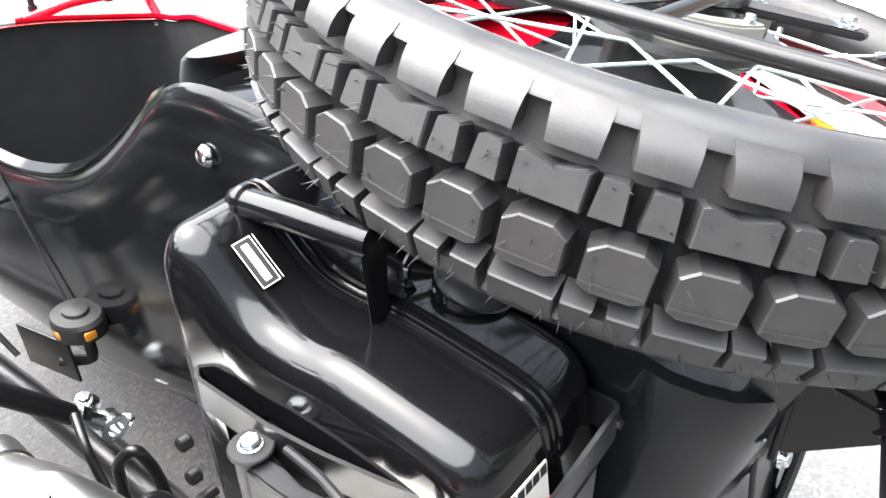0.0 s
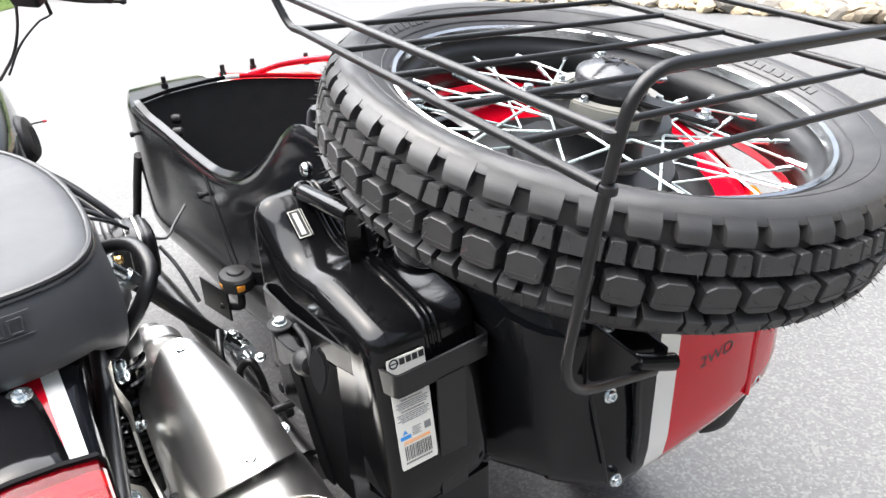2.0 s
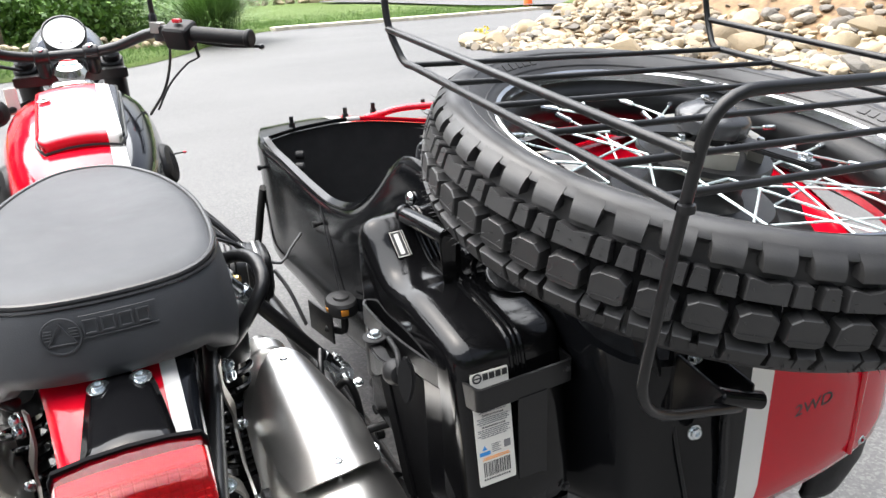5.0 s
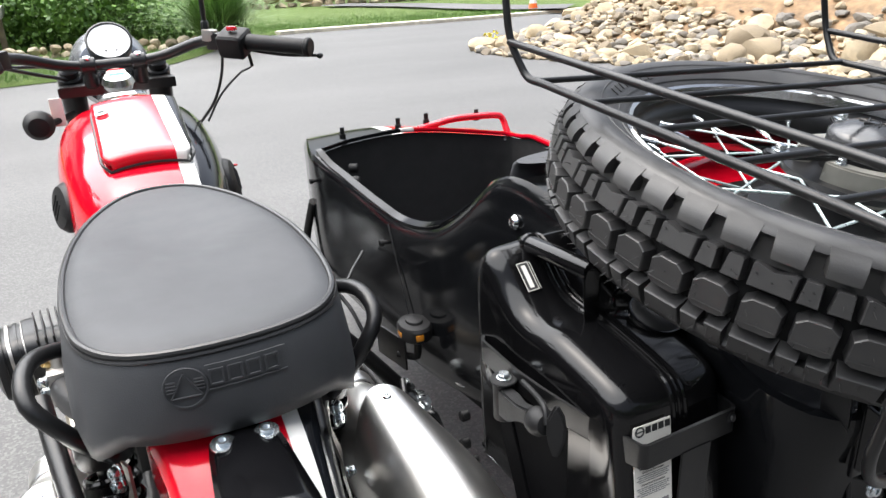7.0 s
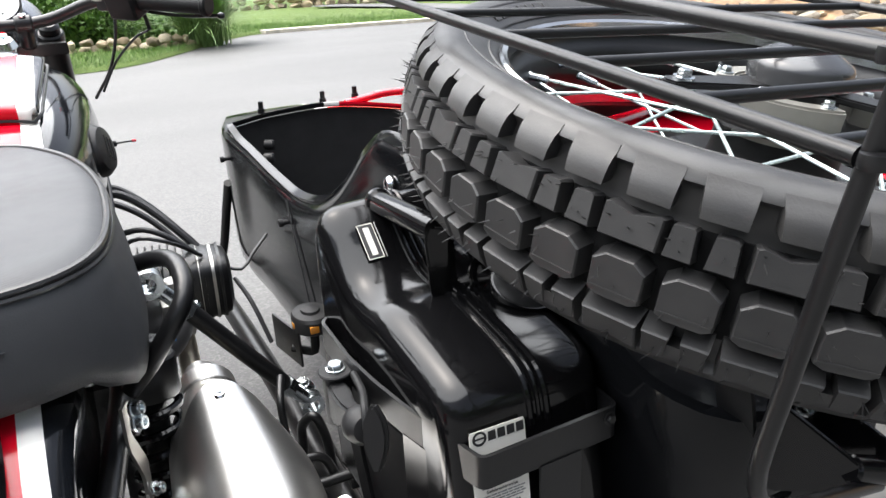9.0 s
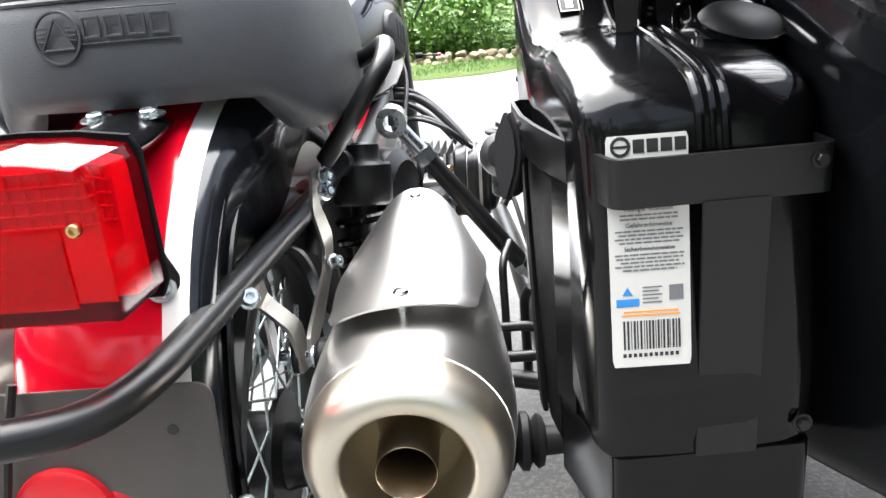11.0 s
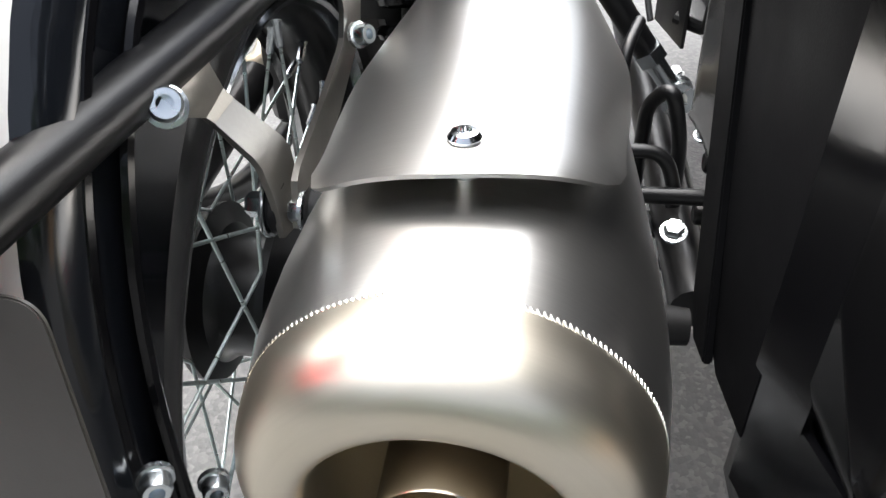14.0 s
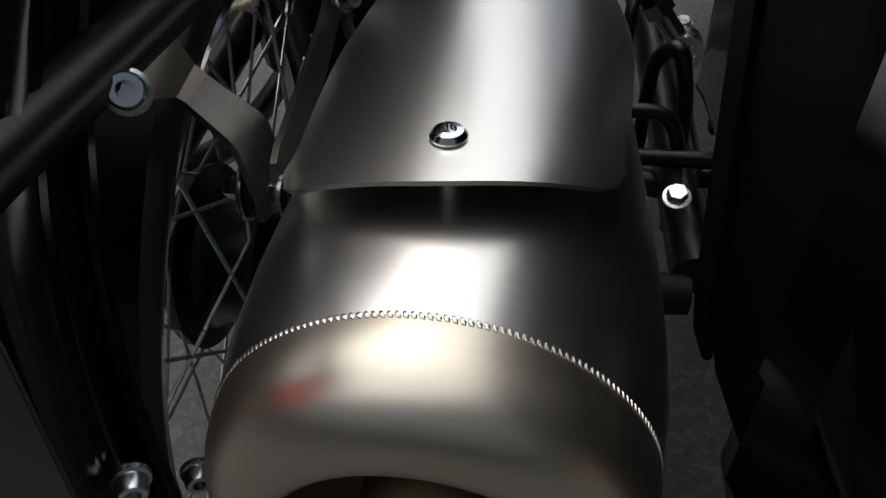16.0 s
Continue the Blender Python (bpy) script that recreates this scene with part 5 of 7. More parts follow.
part("plate_stay", sweep(smooth_path([(-0.085, -0.297, 0.425), (-0.068, -0.299, 0.47), (-0.053, -0.300, 0.52), (-0.045, -0.29, 0.56)]), 0.003, 8), M_POWDER, plate)

# tube running round the tail and up beside the seat, grab loops
tail = [(0.112, 0.09, 0.620), (0.102, 0.02, 0.597), (0.091, -0.05, 0.589), (0.078, -0.13, 0.582), (0.064, -0.22, 0.574), (0.051, -0.30, 0.568), (0.032, -0.345, 0.566), (0, -0.366, 0.568)]
left = [(-0.042, -0.372, 0.570), (-0.075, -0.352, 0.570)] + [(-x - 0.07, y + 0.04, z) for x, y, z in tail[-4::-1]]
part("tail_tube", sweep(smooth_path(tail + left), 0.0110, 16), M_POWDER, bike, "black tube round the tail")
for s in (1, -1):
    loop = [(0.112, -0.030, 0.628), (0.134, -0.038, 0.655), (0.158, -0.038, 0.688), (0.171, -0.030, 0.706), (0.174, -0.006, 0.718), (0.168, 0.030, 0.720), (0.148, 0.068, 0.708), (0.108, 0.090, 0.692)]
    part("grab_loop", sweep(smooth_path([(s * x, y, z) for x, y, z in loop]), 0.0086, 14), M_POWDER, bike)

# tank with its locker lid and knee pads
def tank_ring(y, w, zt, zb):
    prof = [(0.0, 1.0), (0.38, 0.99), (0.68, 0.95), (0.89, 0.83), (0.985, 0.62), (1.0, 0.38), (0.95, 0.15), (0.80, 0.0)]
    right = [(w * u, y, zb + (zt - zb) * v) for u, v in prof]
    return right + [(-x, y_, z) for x, y_, z in right[:0:-1]]


tank_rows = [tank_ring(*r) for r in ((0.375, 0.045, 0.700, 0.62), (0.39, 0.075, 0.735, 0.605), (0.43, 0.100, 0.765, 0.595), (0.52, 0.126, 0.790, 0.585), (0.62, 0.138, 0.805, 0.585), (0.74, 0.145, 0.813, 0.595), (0.85, 0.140, 0.812, 0.61), (0.93, 0.125, 0.803, 0.63), (0.975, 0.105, 0.788, 0.65), (0.99, 0.07, 0.765, 0.68))]
tank_bm = loft(tank_rows, True, (True, True))
tank = part("fuel_tank", tank_bm, M_TANK, bike, "teardrop tank, red with white stripe and black side", sharp=80)
tank.modifiers.new("round", 'SUBSURF').levels = 2
tank.modifiers["round"].render_levels = 2
lid_rows = [[(cx + wx * u, y, 0.788 + 0.034 * (y - 0.5) / 0.3 + dz - 0.009 * (u * (0.9)) ** 2 ) for u in steps(-1, 1, 0.1)] for cx, wx, y, dz in
            [(0.003, 0.054, 0.484, -0.006), (0.003, 0.057, 0.485, 0.012), (0.003, 0.062, 0.489, 0.0165), (0.003, 0.066, 0.499, 0.0180), (0.003, 0.068, 0.512, 0.0180)] + [(0.003 + 0.006 * (y - 0.53) / 0.25, 0.068 + 0.006 * (y - 0.53) / 0.25, y, 0.0180) for y in steps(0.53, 0.755, 0.03)] + [(0.009, 0.073, 0.772, 0.0178), (0.009, 0.070, 0.785, 0.0165), (0.009, 0.064, 0.794, 0.013), (0.009, 0.060, 0.797, 0.008), (0.009, 0.058, 0.798, -0.012)]]
lid = part("tank_lid", loft(lid_rows, False), M_TANK, tank, "raised locker lid on the tank", sharp=60)
edge = [r[0] for r in lid_rows[2:-2]] + lid_rows[-2] + [r[-1] for r in lid_rows[-3:1:-1]] + lid_rows[1][::-1]
# black bead paints in the lid's gap and the shadow line under it
part("lid_gap_line", sweep([(x * 1.02, y, z - 0.014) for x, y, z in edge], 0.0025, 6, True), M_PIPING, tank, "dark bead drawn for the gap and shadow line round the lid")
lid.modifiers.new("thick", 'SOLIDIFY').thickness = 0.014
part("lid_lock", lathe([(0.011, 0), (0.011, 0.002), (0.006, 0.0025), (0.006, 0.001), (0, 0.001)], 20, aim((-0.049, 0.700, 0.8268), (-0.06, 0.690, 0.9))), M_CHROME, lid)
for s in (1, -1):
    pad = lathe([(0.0, 0.020), (0.020, 0.020), (0.034, 0.016), (0.041, 0.006), (0.042, -0.012)], 36, aim((s * 0.128, 0.60, 0.700), (s * 0.228, 0.575, 0.722)) @ Matrix.Rotation(radians(90), 4, 'Z') @ Matrix.Diagonal((1.0, 1.35, 1, 1)))
    part("knee_pad", pad, M_MATT, tank, "ribbed black knee pad")
    for k in (-0.012, 0.0, 0.012):
        part("pad_rib", moved(box(-0.018, 0.018, -0.001, 0.001, 0.019, 0.0215, 0.0005, 1), aim((s * 0.128, 0.60, 0.700), (s * 0.228, 0.575, 0.722)) @ Matrix.Rotation(radians(60), 4, 'Z') @ Matrix.Translation((0, k, 0))), M_MATT, tank)
part("filler_cap", lathe([(0.045, 0), (0.046, 0.008), (0.042, 0.014), (0.030, 0.016), (0, 0.017)], 40, aim((0.0, 0.905, 0.808), (0.0, 0.93, 0.9))), M_CHROME, tank, "flat filler cap with a chrome ring")
part("cap_cover", lathe([(0.039, 0.0152), (0.036, 0.0180), (0, 0.0195)], 40, aim((0.0, 0.905, 0.808), (0.0, 0.93, 0.9))), M_MATT, tank, "black cap cover")
part("choke_rod", joined(rod((0.150, 0.905, 0.640), (0.165, 0.91, 0.640), 0.006, 12), rod((0.165, 0.91, 0.640), (0.195, 0.922, 0.638), 0.0018, 8)), M_MATT, bike)
part("choke_tip", rod((0.195, 0.922, 0.638), (0.203, 0.925, 0.6375), 0.003, 8, 0.001), M_RED, bike, "red tip")

# steering head, bars and instruments
for s in (1, -1):
    part("fork_leg", rod((s * 0.092, 1.12, 0.84), (s * 0.095, 1.36, 0.36), 0.026, 24, 0.003), M_ENGINE, bike)
    part("fork_cap", lathe([(0.020, 0), (0.020, 0.010), (0.014, 0.016), (0, 0.017)], 24, aim((s * 0.092, 1.12, 0.842), (s * 0.092, 1.07, 0.95))), M_ENGINE, bike)
    part("bar_clamp", joined(rod((s * 0.051, 1.066, 0.815), (s * 0.051, 1.064, 0.872), 0.0145, 18, 0.004), rod((s * 0.051 - 0.016, 1.064, 0.862), (s * 0.051 + 0.016, 1.064, 0.862), 0.018, 18, 0.003)), M_ENGINE, bike)
    part("clamp_bolt", lathe([(0.007, 0), (0.007, 0.004), (0, 0.005)], 16, aim((s * 0.051, 1.056, 0.878), (s * 0.051, 1.03, 0.98))), M_CHROME, bike)
part("top_yoke", joined(moved(slab([(-0.12, -0.03), (0.12, -0.03), (0.115, 0.03), (0.05, 0.045), (-0.05, 0.045), (-0.115, 0.03)], 0.022), Matrix.Translation((0, 1.09, 0.800)))), M_ENGINE, bike)
part("steering_damper", lathe([(0.032, 0), (0.036, 0.012), (0.030, 0.026), (0.022, 0.030), (0, 0.031)], 36, aim((0.0, 1.045, 0.818), (0, 1.0, 0.95))), M_CHROME, bike, "chrome steering damper knob with a coloured badge")
part("damper_badge", lathe([(0.0195, 0), (0.0195, 0.0006), (0, 0.0006)], 30, aim((0.0, 1.0345, 0.8475), (0, 0.99, 0.98))), M_WHITE, bike)
part("damper_badge", slab([(-0.017, -0.009), (0.017, -0.009), (0.013, -0.0145), (-0.013, -0.0145)], 0.0004, aim((0.0, 1.0343, 0.8483), (0, 0.99, 0.98)) @ Matrix.Rotation(radians(180), 4, 'Z'), 0), M_RED, bike)
part("damper_badge", slab([(-0.013, 0.0145), (0.013, 0.0145), (0.0175, 0.006), (-0.0175, 0.006)], 0.0004, aim((0.0, 1.0343, 0.8483), (0, 0.99, 0.98)) @ Matrix.Rotation(radians(180), 4, 'Z'), 0), M_BLUE, bike)
bar_path = [(0, 1.062, 0.862), (0.06, 1.062, 0.863), (0.11, 1.05, 0.872), (0.17, 1.01, 0.895), (0.21, 0.96, 0.904), (0.25, 0.915, 0.900), (0.36, 0.818, 0.888)]
bar_full = [(-x, y, z) for x, y, z in bar_path[:0:-1]] + bar_path
handlebar = part("handlebar", sweep(smooth_path(bar_full), 0.0115, 14), M_ENGINE, bike, "wide black handlebar")
for s in (1, -1):
    a, b = Vector((s * 0.262, 0.9045, 0.8988)), Vector((s * 0.366, 0.812, 0.8875))
    part("grip", lathe([(0.017, 0), (0.0165, 0.004), (0.0163, 0.11), (0.0165, 0.128), (0.0195, 0.131), (0.0195, 0.138), (0.016, 0.141), (0, 0.141)], 24, aim(a, b)), M_MATT, handlebar, "ribbed black rubber grip")
    part("switch_box", moved(box(-0.028, 0.028, -0.026, 0.026, -0.032, 0.030, 0.012, 3), aim((s * 0.238, 0.926, 0.897), (s * 0.30, 0.871, 0.89)) @ Matrix.Rotation(radians(20), 4, 'Z')), M_MATT, handlebar, "black switch housing")
    part("lever", sweep(smooth_path([(s * 0.228, 0.955, 0.892), (s * 0.27, 0.945, 0.878), (s * 0.33, 0.885, 0.868), (s * 0.385, 0.825, 0.868)]), 0, section=[(-0.008, -0.003), (0.008, -0.003), (0.008, 0.003), (-0.008, 0.003)]), M_ENGINE, handlebar)
    part("lever_tip", lathe([(0, -0.007), (0.006, -0.004), (0.0075, 0), (0.006, 0.004), (0, 0.007)], 16, Matrix.Translation((s * 0.387, 0.823, 0.868))), M_ENGINE, handlebar)
    part("lever_perch", moved(box(-0.014, 0.014, -0.018, 0.018, -0.016, 0.016, 0.005), aim((s * 0.205, 0.968, 0.900), (s * 0.26, 0.91, 0.897))), M_ENGINE, handlebar)
part("mirror_stem", sweep([(0.190, 0.985, 0.905), (0.190, 0.985, 0.95), (0.192, 0.99, 1.06)], 0.0055, 10), M_ENGINE, handlebar)
part("mirror_stem", lathe([(0.009, 0), (0.009, 0.02), (0.006, 0.024)], 6, Matrix.Translation((0.190, 0.985, 0.918))), M_ENGINE, handlebar)
part("kill_switch", moved(box(-0.010, 0.010, -0.006, 0.006, -0.004, 0.005, 0.003), Matrix.Translation((0.232, 0.915, 0.9275)) @ Matrix.Rotation(radians(-40), 4, 'Z')), M_RED, handlebar, "red kill switch")
part("indicator_switch", moved(box(-0.010, 0.010, -0.012, 0.012, -0.014, 0.014, 0.002), aim((0.195, 0.972, 0.912), (0.25, 0.92, 0.905))), M_ALU, handlebar)
gauge = part("speedometer", lathe([(0.030, -0.055), (0.046, -0.03), (0.049, 0.0), (0.0495, 0.006), (0.046, 0.008), (0.044, 0.003)], 48, aim((0.003, 1.165, 0.897), (0.0, 0.98, 1.06))), M_ENGINE, bike, "round speedometer with a pale glazed dial")
part("dial", lathe([(0.0445, 0.0032), (0.0445, 0.004), (0, 0.0045)], 48, aim((0.003, 1.165, 0.897), (0.0, 0.98, 1.06))), M_DIAL, gauge, "pale dial under glass")
for x in (-0.010, 0.012):
    part("dial_knob", lathe([(0.0022, 0.0045), (0.0022, 0.0055), (0, 0.0056)], 12, aim((0.003, 1.165, 0.897), (0.0, 0.98, 1.06)) @ Matrix.Translation((x, -0.026, 0))), M_INK, gauge)
part("headlight", lathe([(0, -0.02), (0.04, -0.018), (0.075, 0.0), (0.088, 0.04), (0.090, 0.09), (0.092, 0.11), (0.085, 0.118), (0, 0.128)], 48, aim((0, 1.19, 0.828), (0, 1.40, 0.82))), M_SHELL, bike, "silver-grey headlamp shell")
signal = lathe([(0, -0.03), (0.02, -0.026), (0.029, -0.012), (0.031, 0.004), (0.030, 0.010)], 30, aim((-0.168, 1.03, 0.757), (-0.168, 1.15, 0.757)))
part("turn_signal", signal, M_MATT, bike, "black round turn signal")
part("signal_lens", lathe([(0.030, 0.010), (0.028, 0.020), (0.016, 0.026), (0, 0.027)], 30, aim((-0.168, 1.03, 0.757), (-0.168, 1.15, 0.757))), M_AMBER, bike)
part("signal_stem", rod((-0.145, 1.03, 0.757), (-0.10, 1.10, 0.76), 0.007, 10), M_ENGINE, bike)
part("relay_plate", box(-0.142, -0.116, 1.05, 1.056, 0.745, 0.805, 0.003), M_WHITE, bike, "small white plate on the fork")

# cables from the bars
CABLES = [([(0.215, 0.955, 0.890), (0.205, 0.96, 0.83), (0.185, 0.985, 0.77), (0.150, 1.04, 0.71)], 0.0032), ([(0.262, 0.935, 0.880), (0.268, 0.935, 0.845), (0.245, 0.94, 0.835), (0.20, 0.96, 0.79), (0.165, 0.98, 0.73)], 0.0024),
          ([(-0.205, 0.97, 0.888), (-0.16, 1.05, 0.86), (-0.09, 1.11, 0.83)], 0.004), ([(-0.23, 0.96, 0.89), (-0.15, 1.07, 0.87), (-0.05, 1.14, 0.85)], 0.0035)]
for pts, r in CABLES:
    part("cable", sweep(smooth_path(pts), r, 8), M_HOSE, bike)
part("cable_end", rod((0.262, 0.936, 0.885), (0.268, 0.935, 0.845), 0.0038, 10), M_ENGINE, bike)
BUNDLE = [([(0.11, 0.80, 0.575), (0.145, 0.80, 0.570), (0.185, 0.785, 0.545), (0.235, 0.75, 0.495), (0.285, 0.715, 0.43)], 0.008), ([(0.11, 0.82, 0.585), (0.15, 0.815, 0.575), (0.20, 0.79, 0.535), (0.26, 0.75, 0.465)], 0.006),
          ([(0.10, 0.78, 0.565), (0.14, 0.775, 0.558), (0.19, 0.755, 0.525), (0.24, 0.72, 0.47)], 0.006), ([(0.12, 0.62, 0.55), (0.17, 0.60, 0.56), (0.215, 0.59, 0.535), (0.25, 0.58, 0.50)], 0.005),
          ([(0.125, 0.86, 0.64), (0.135, 0.80, 0.60), (0.13, 0.70, 0.54)], 0.004), ([(0.27, 0.56, 0.49), (0.31, 0.55, 0.475), (0.335, 0.57, 0.49), (0.37, 0.60, 0.51)], 0.003), ([(0.30, 0.575, 0.45), (0.315, 0.53, 0.42), (0.33, 0.48, 0.36)], 0.004)]
for pts, r in BUNDLE:
    part("wiring", sweep(smooth_path(pts), r, 10), M_HOSE, bike)

# engine: crankcase, two finned cylinders, intake
part("starter_cover", rod((0.06, 0.40, 0.505), (0.15, 0.36, 0.50), 0.055, 30, 0.015), M_ENGINE, bike)
part("crankcase", box(-0.12, 0.12, 0.35, 0.74, 0.26, 0.53, 0.03, 3), M_ENGINE, bike, "black crankcase")
part("air_filter", lathe([(0, 0.0), (0.048, 0.0), (0.05, 0.06), (0.052, 0.064), (0.052, 0.072), (0.047, 0.076), (0, 0.078)], 40, Matrix.Translation((0.088, 0.155, 0.490))), M_ENGINE, bike, "black air filter canister")
for s in (1, -1):
    ca, cb = Vector((s * 0.10, 0.60, 0.455)), Vector((s * 0.235, 0.588, 0.452))
    out = (cb - ca).normalized()
    cyl = part("cylinder", rod(ca, cb, 0.044, 30), M_ENGINE, bike, "finned black cylinder")
    for k in range(10):
        p = ca.lerp(cb, 0.1 + 0.09 * k)
        part("fin", moved(box(-0.060, 0.060, -0.058, 0.058, -0.0015, 0.0015, 0.001, 1), aim(p, p + out)), M_ENGINE, cyl)
    hm = aim(cb, cb + out)
    cover = part("valve_cover", moved(loft([[(rx_ * math.copysign(abs(math.cos(a)) ** 0.55, math.cos(a)), ry_ * math.copysign(abs(math.sin(a)) ** 0.55, math.sin(a)), z) for a in [2 * math.pi * i / 40 for i in range(40)]]
                             for rx_, ry_, z in ((0.062, 0.060, -0.012), (0.062, 0.060, 0.006), (0.058, 0.056, 0.010), (0.058, 0.056, 0.040), (0.052, 0.050, 0.054), (0.036, 0.036, 0.060))], True, (True, True)), hm), M_ENGINE, cyl, "black rocker cover with bright ribs")
    for k in range(4):
        z0 = 0.004 + k * 0.012
        part("cover_rib", moved(loft([[(1.04 * 0.058 * math.copysign(abs(math.cos(a)) ** 0.55, math.cos(a)), 1.04 * 0.056 * math.copysign(abs(math.sin(a)) ** 0.55, math.sin(a)), z) for a in [2 * math.pi * i / 40 for i in range(40)]] for z in (z0, z0 + 0.005)], True, (True, True)), hm), M_ALU if k % 2 == 0 else M_ENGINE, cover)
    part("carburettor", joined(moved(box(-0.022, 0.022, -0.035, 0.035, -0.03, 0.03, 0.006), Matrix.Translation((s * 0.190, 0.480, 0.455))), rod((s * 0.190, 0.475, 0.48), (s * 0.190, 0.475, 0.515), 0.014, 18, 0.003)), M_ALU, bike, "small alloy carburettor")
    for p in ((0.214, 0.452, 0.472), (0.206, 0.478, 0.492), (0.215, 0.468, 0.445)):
        part("carb_screw", bolt((s * p[0], p[1], p[2]), (s, -0.5, 0.3), 0.008, 0.010, 1.2), M_ZINC if p[1] < 0.47 else M_BRASS, bike)
    part("intake_hose", sweep(smooth_path([(s * 0.19, 0.45, 0.455), (s * 0.175, 0.38, 0.465), (s * 0.14, 0.30, 0.48)]), 0.022, 16), M_HOSE, bike)
    part("exhaust_pipe", sweep(smooth_path([(s * 0.20, 0.64, 0.42), (s * 0.205, 0.67, 0.33), (s * 0.20, 0.55, 0.26), (s * 0.19, 0.30, 0.36), (s * 0.188, 0.14, 0.478), (s * 0.1875, 0.10, 0.494)]), 0.019, 16), M_STEELTINT, bike)
part("connector", rod((0.158, 0.33, 0.485), (0.174, 0.33, 0.485), 0.004, 10), M_BLUE, bike)
part("spark_lead", sweep(smooth_path([(0.12, 0.55, 0.55), (0.16, 0.53, 0.57), (0.21, 0.53, 0.55), (0.25, 0.56, 0.51)]), 0.0035, 8), M_HOSE, bike)
part("foot_peg", lathe([(0, 0), (0.016, 0), (0.016, 0.01), (0.013, 0.014), (0.0135, 0.085), (0.017, 0.088), (0.017, 0.096), (0, 0.097)], 20, aim((-0.115, 0.14, 0.462), (-0.30, 0.155, 0.468))), M_MATT, bike, "ribbed rubber passenger footrest")

# frame, swinging arm, shocks
for s in (1, -1):
    part("frame_rail", sweep(smooth_path([(s * 0.10, 0.95, 0.70), (s * 0.105, 0.55, 0.60), (s * 0.108, 0.20, 0.58), (s * 0.112, 0.02, 0.615)]), 0.014, 14), M_POWDER, bike)
    part("lower_rail", sweep(smooth_path([(s * 0.11, 0.75, 0.25), (s * 0.115, 0.30, 0.24), (s * 0.11, 0.05, 0.33)]), 0.014, 14), M_POWDER, bike)
    part("swing_arm", sweep(smooth_path([(s * 0.095, 0.28, 0.36), (s * 0.098, 0.12, 0.345), (s * 0.098, -0.01, 0.334)]), 0.02, 14), M_POWDER, bike)
    top, bot = Vector((s * 0.129, 0.085, 0.620)), Vector((s * 0.121, 0.030, 0.36))
    shock = part("shock_absorber", rod(bot, top, 0.014, 18, 0.003), M_ENGINE, bike, "black shock absorber")
    ax = aim(bot, top)
    part("spring", sweep([ax @ Vector((0.0265 * math.cos(a), 0.0265 * math.sin(a), 0.035 + 0.021 * a / (2 * math.pi))) for a in [i * math.pi / 9 for i in range(int(7.9 * 18))]], 0.0050, 8), M_BLACK, shock, "black coil spring")
    part("shock_cup", lathe([(0.0, 0.201), (0.029, 0.202), (0.0312, 0.206), (0.0312, 0.243), (0.029, 0.246), (0.022, 0.246), (0.0195, 0.250), (0.0195, 0.264), (0.0, 0.265)], 26, ax), M_ENGINE, shock)
part("final_drive", lathe([(0, -0.03), (0.05, -0.028), (0.068, -0.015), (0.072, 0.01), (0.06, 0.03), (0.03, 0.04), (0, 0.042)], 40, aim((0.09, 0.0, 0.334), (0.2, 0, 0.334))), M_ENGINE, bike, "black final drive housing")
part("drive_boot", lathe([(0.012, -0.02), (0.018, 0.0), (0.030, 0.004), (0.030, 0.010), (0.022, 0.014), (0.031, 0.019), (0.031, 0.026), (0.022, 0.030), (0.029, 0.036), (0.026, 0.042), (0.016, 0.045), (0.014, 0.07)], 32, aim((0.255, 0.0, 0.305), (0.36, 0.0, 0.302))), M_MATT, bike, "ribbed rubber drive shaft boot")
part("drive_shaft", rod((0.12, 0.0, 0.32), (0.25, 0, 0.305), 0.014, 16), M_ENGINE, bike)
part("axle_nut", bolt((0.128, -0.02, 0.345), (0.5, -1, 0.1), 0.009, 0.012, 1.1, False), M_ZINC, bike)
part("axle_cap", lathe([(0.013, 0), (0.013, 0.006), (0.010, 0.010), (0, 0.012)], 24, aim((0.054, -0.006, 0.336), (0.12, -0.12, 0.42))), M_ZINC, bike)

# upper sidecar strut with plated eyes
part("strut", rod((0.185, 0.244, 0.572), (0.305, 0.256, 0.407), 0.0118, 18, 0.002), M_POWDER, bike)
part("strut_eye", joined(rod((0.155, 0.238, 0.612), (0.190, 0.244, 0.566), 0.0095, 16), lathe([(0.010, -0.013), (0.019, -0.013), (0.019, 0.013), (0.010, 0.013)], 24, aim((0.150, 0.237, 0.616), (0.150, 0.30, 0.62)), True), rod((0.182, 0.243, 0.576), (0.192, 0.244, 0.562), 0.0155, 6)), M_ZINC, bike, "zinc plated adjuster eye")
part("strut_eye", joined(rod((0.302, 0.256, 0.411), (0.330, 0.262, 0.373), 0.0095, 16), lathe([(0.009, -0.011), (0.017, -0.011), (0.017, 0.011), (0.009, 0.011)], 24, aim((0.336, 0.263, 0.365), (0.336, 0.30, 0.365)), True), rod((0.300, 0.2555, 0.414), (0.308, 0.257, 0.403), 0.0150, 6)), M_ZINC, bike, "zinc plated adjuster eye")
part("strut", rod((0.14, 0.20, 0.30), (0.33, 0.16, 0.28), 0.012, 16, 0.002), M_POWDER, bike)

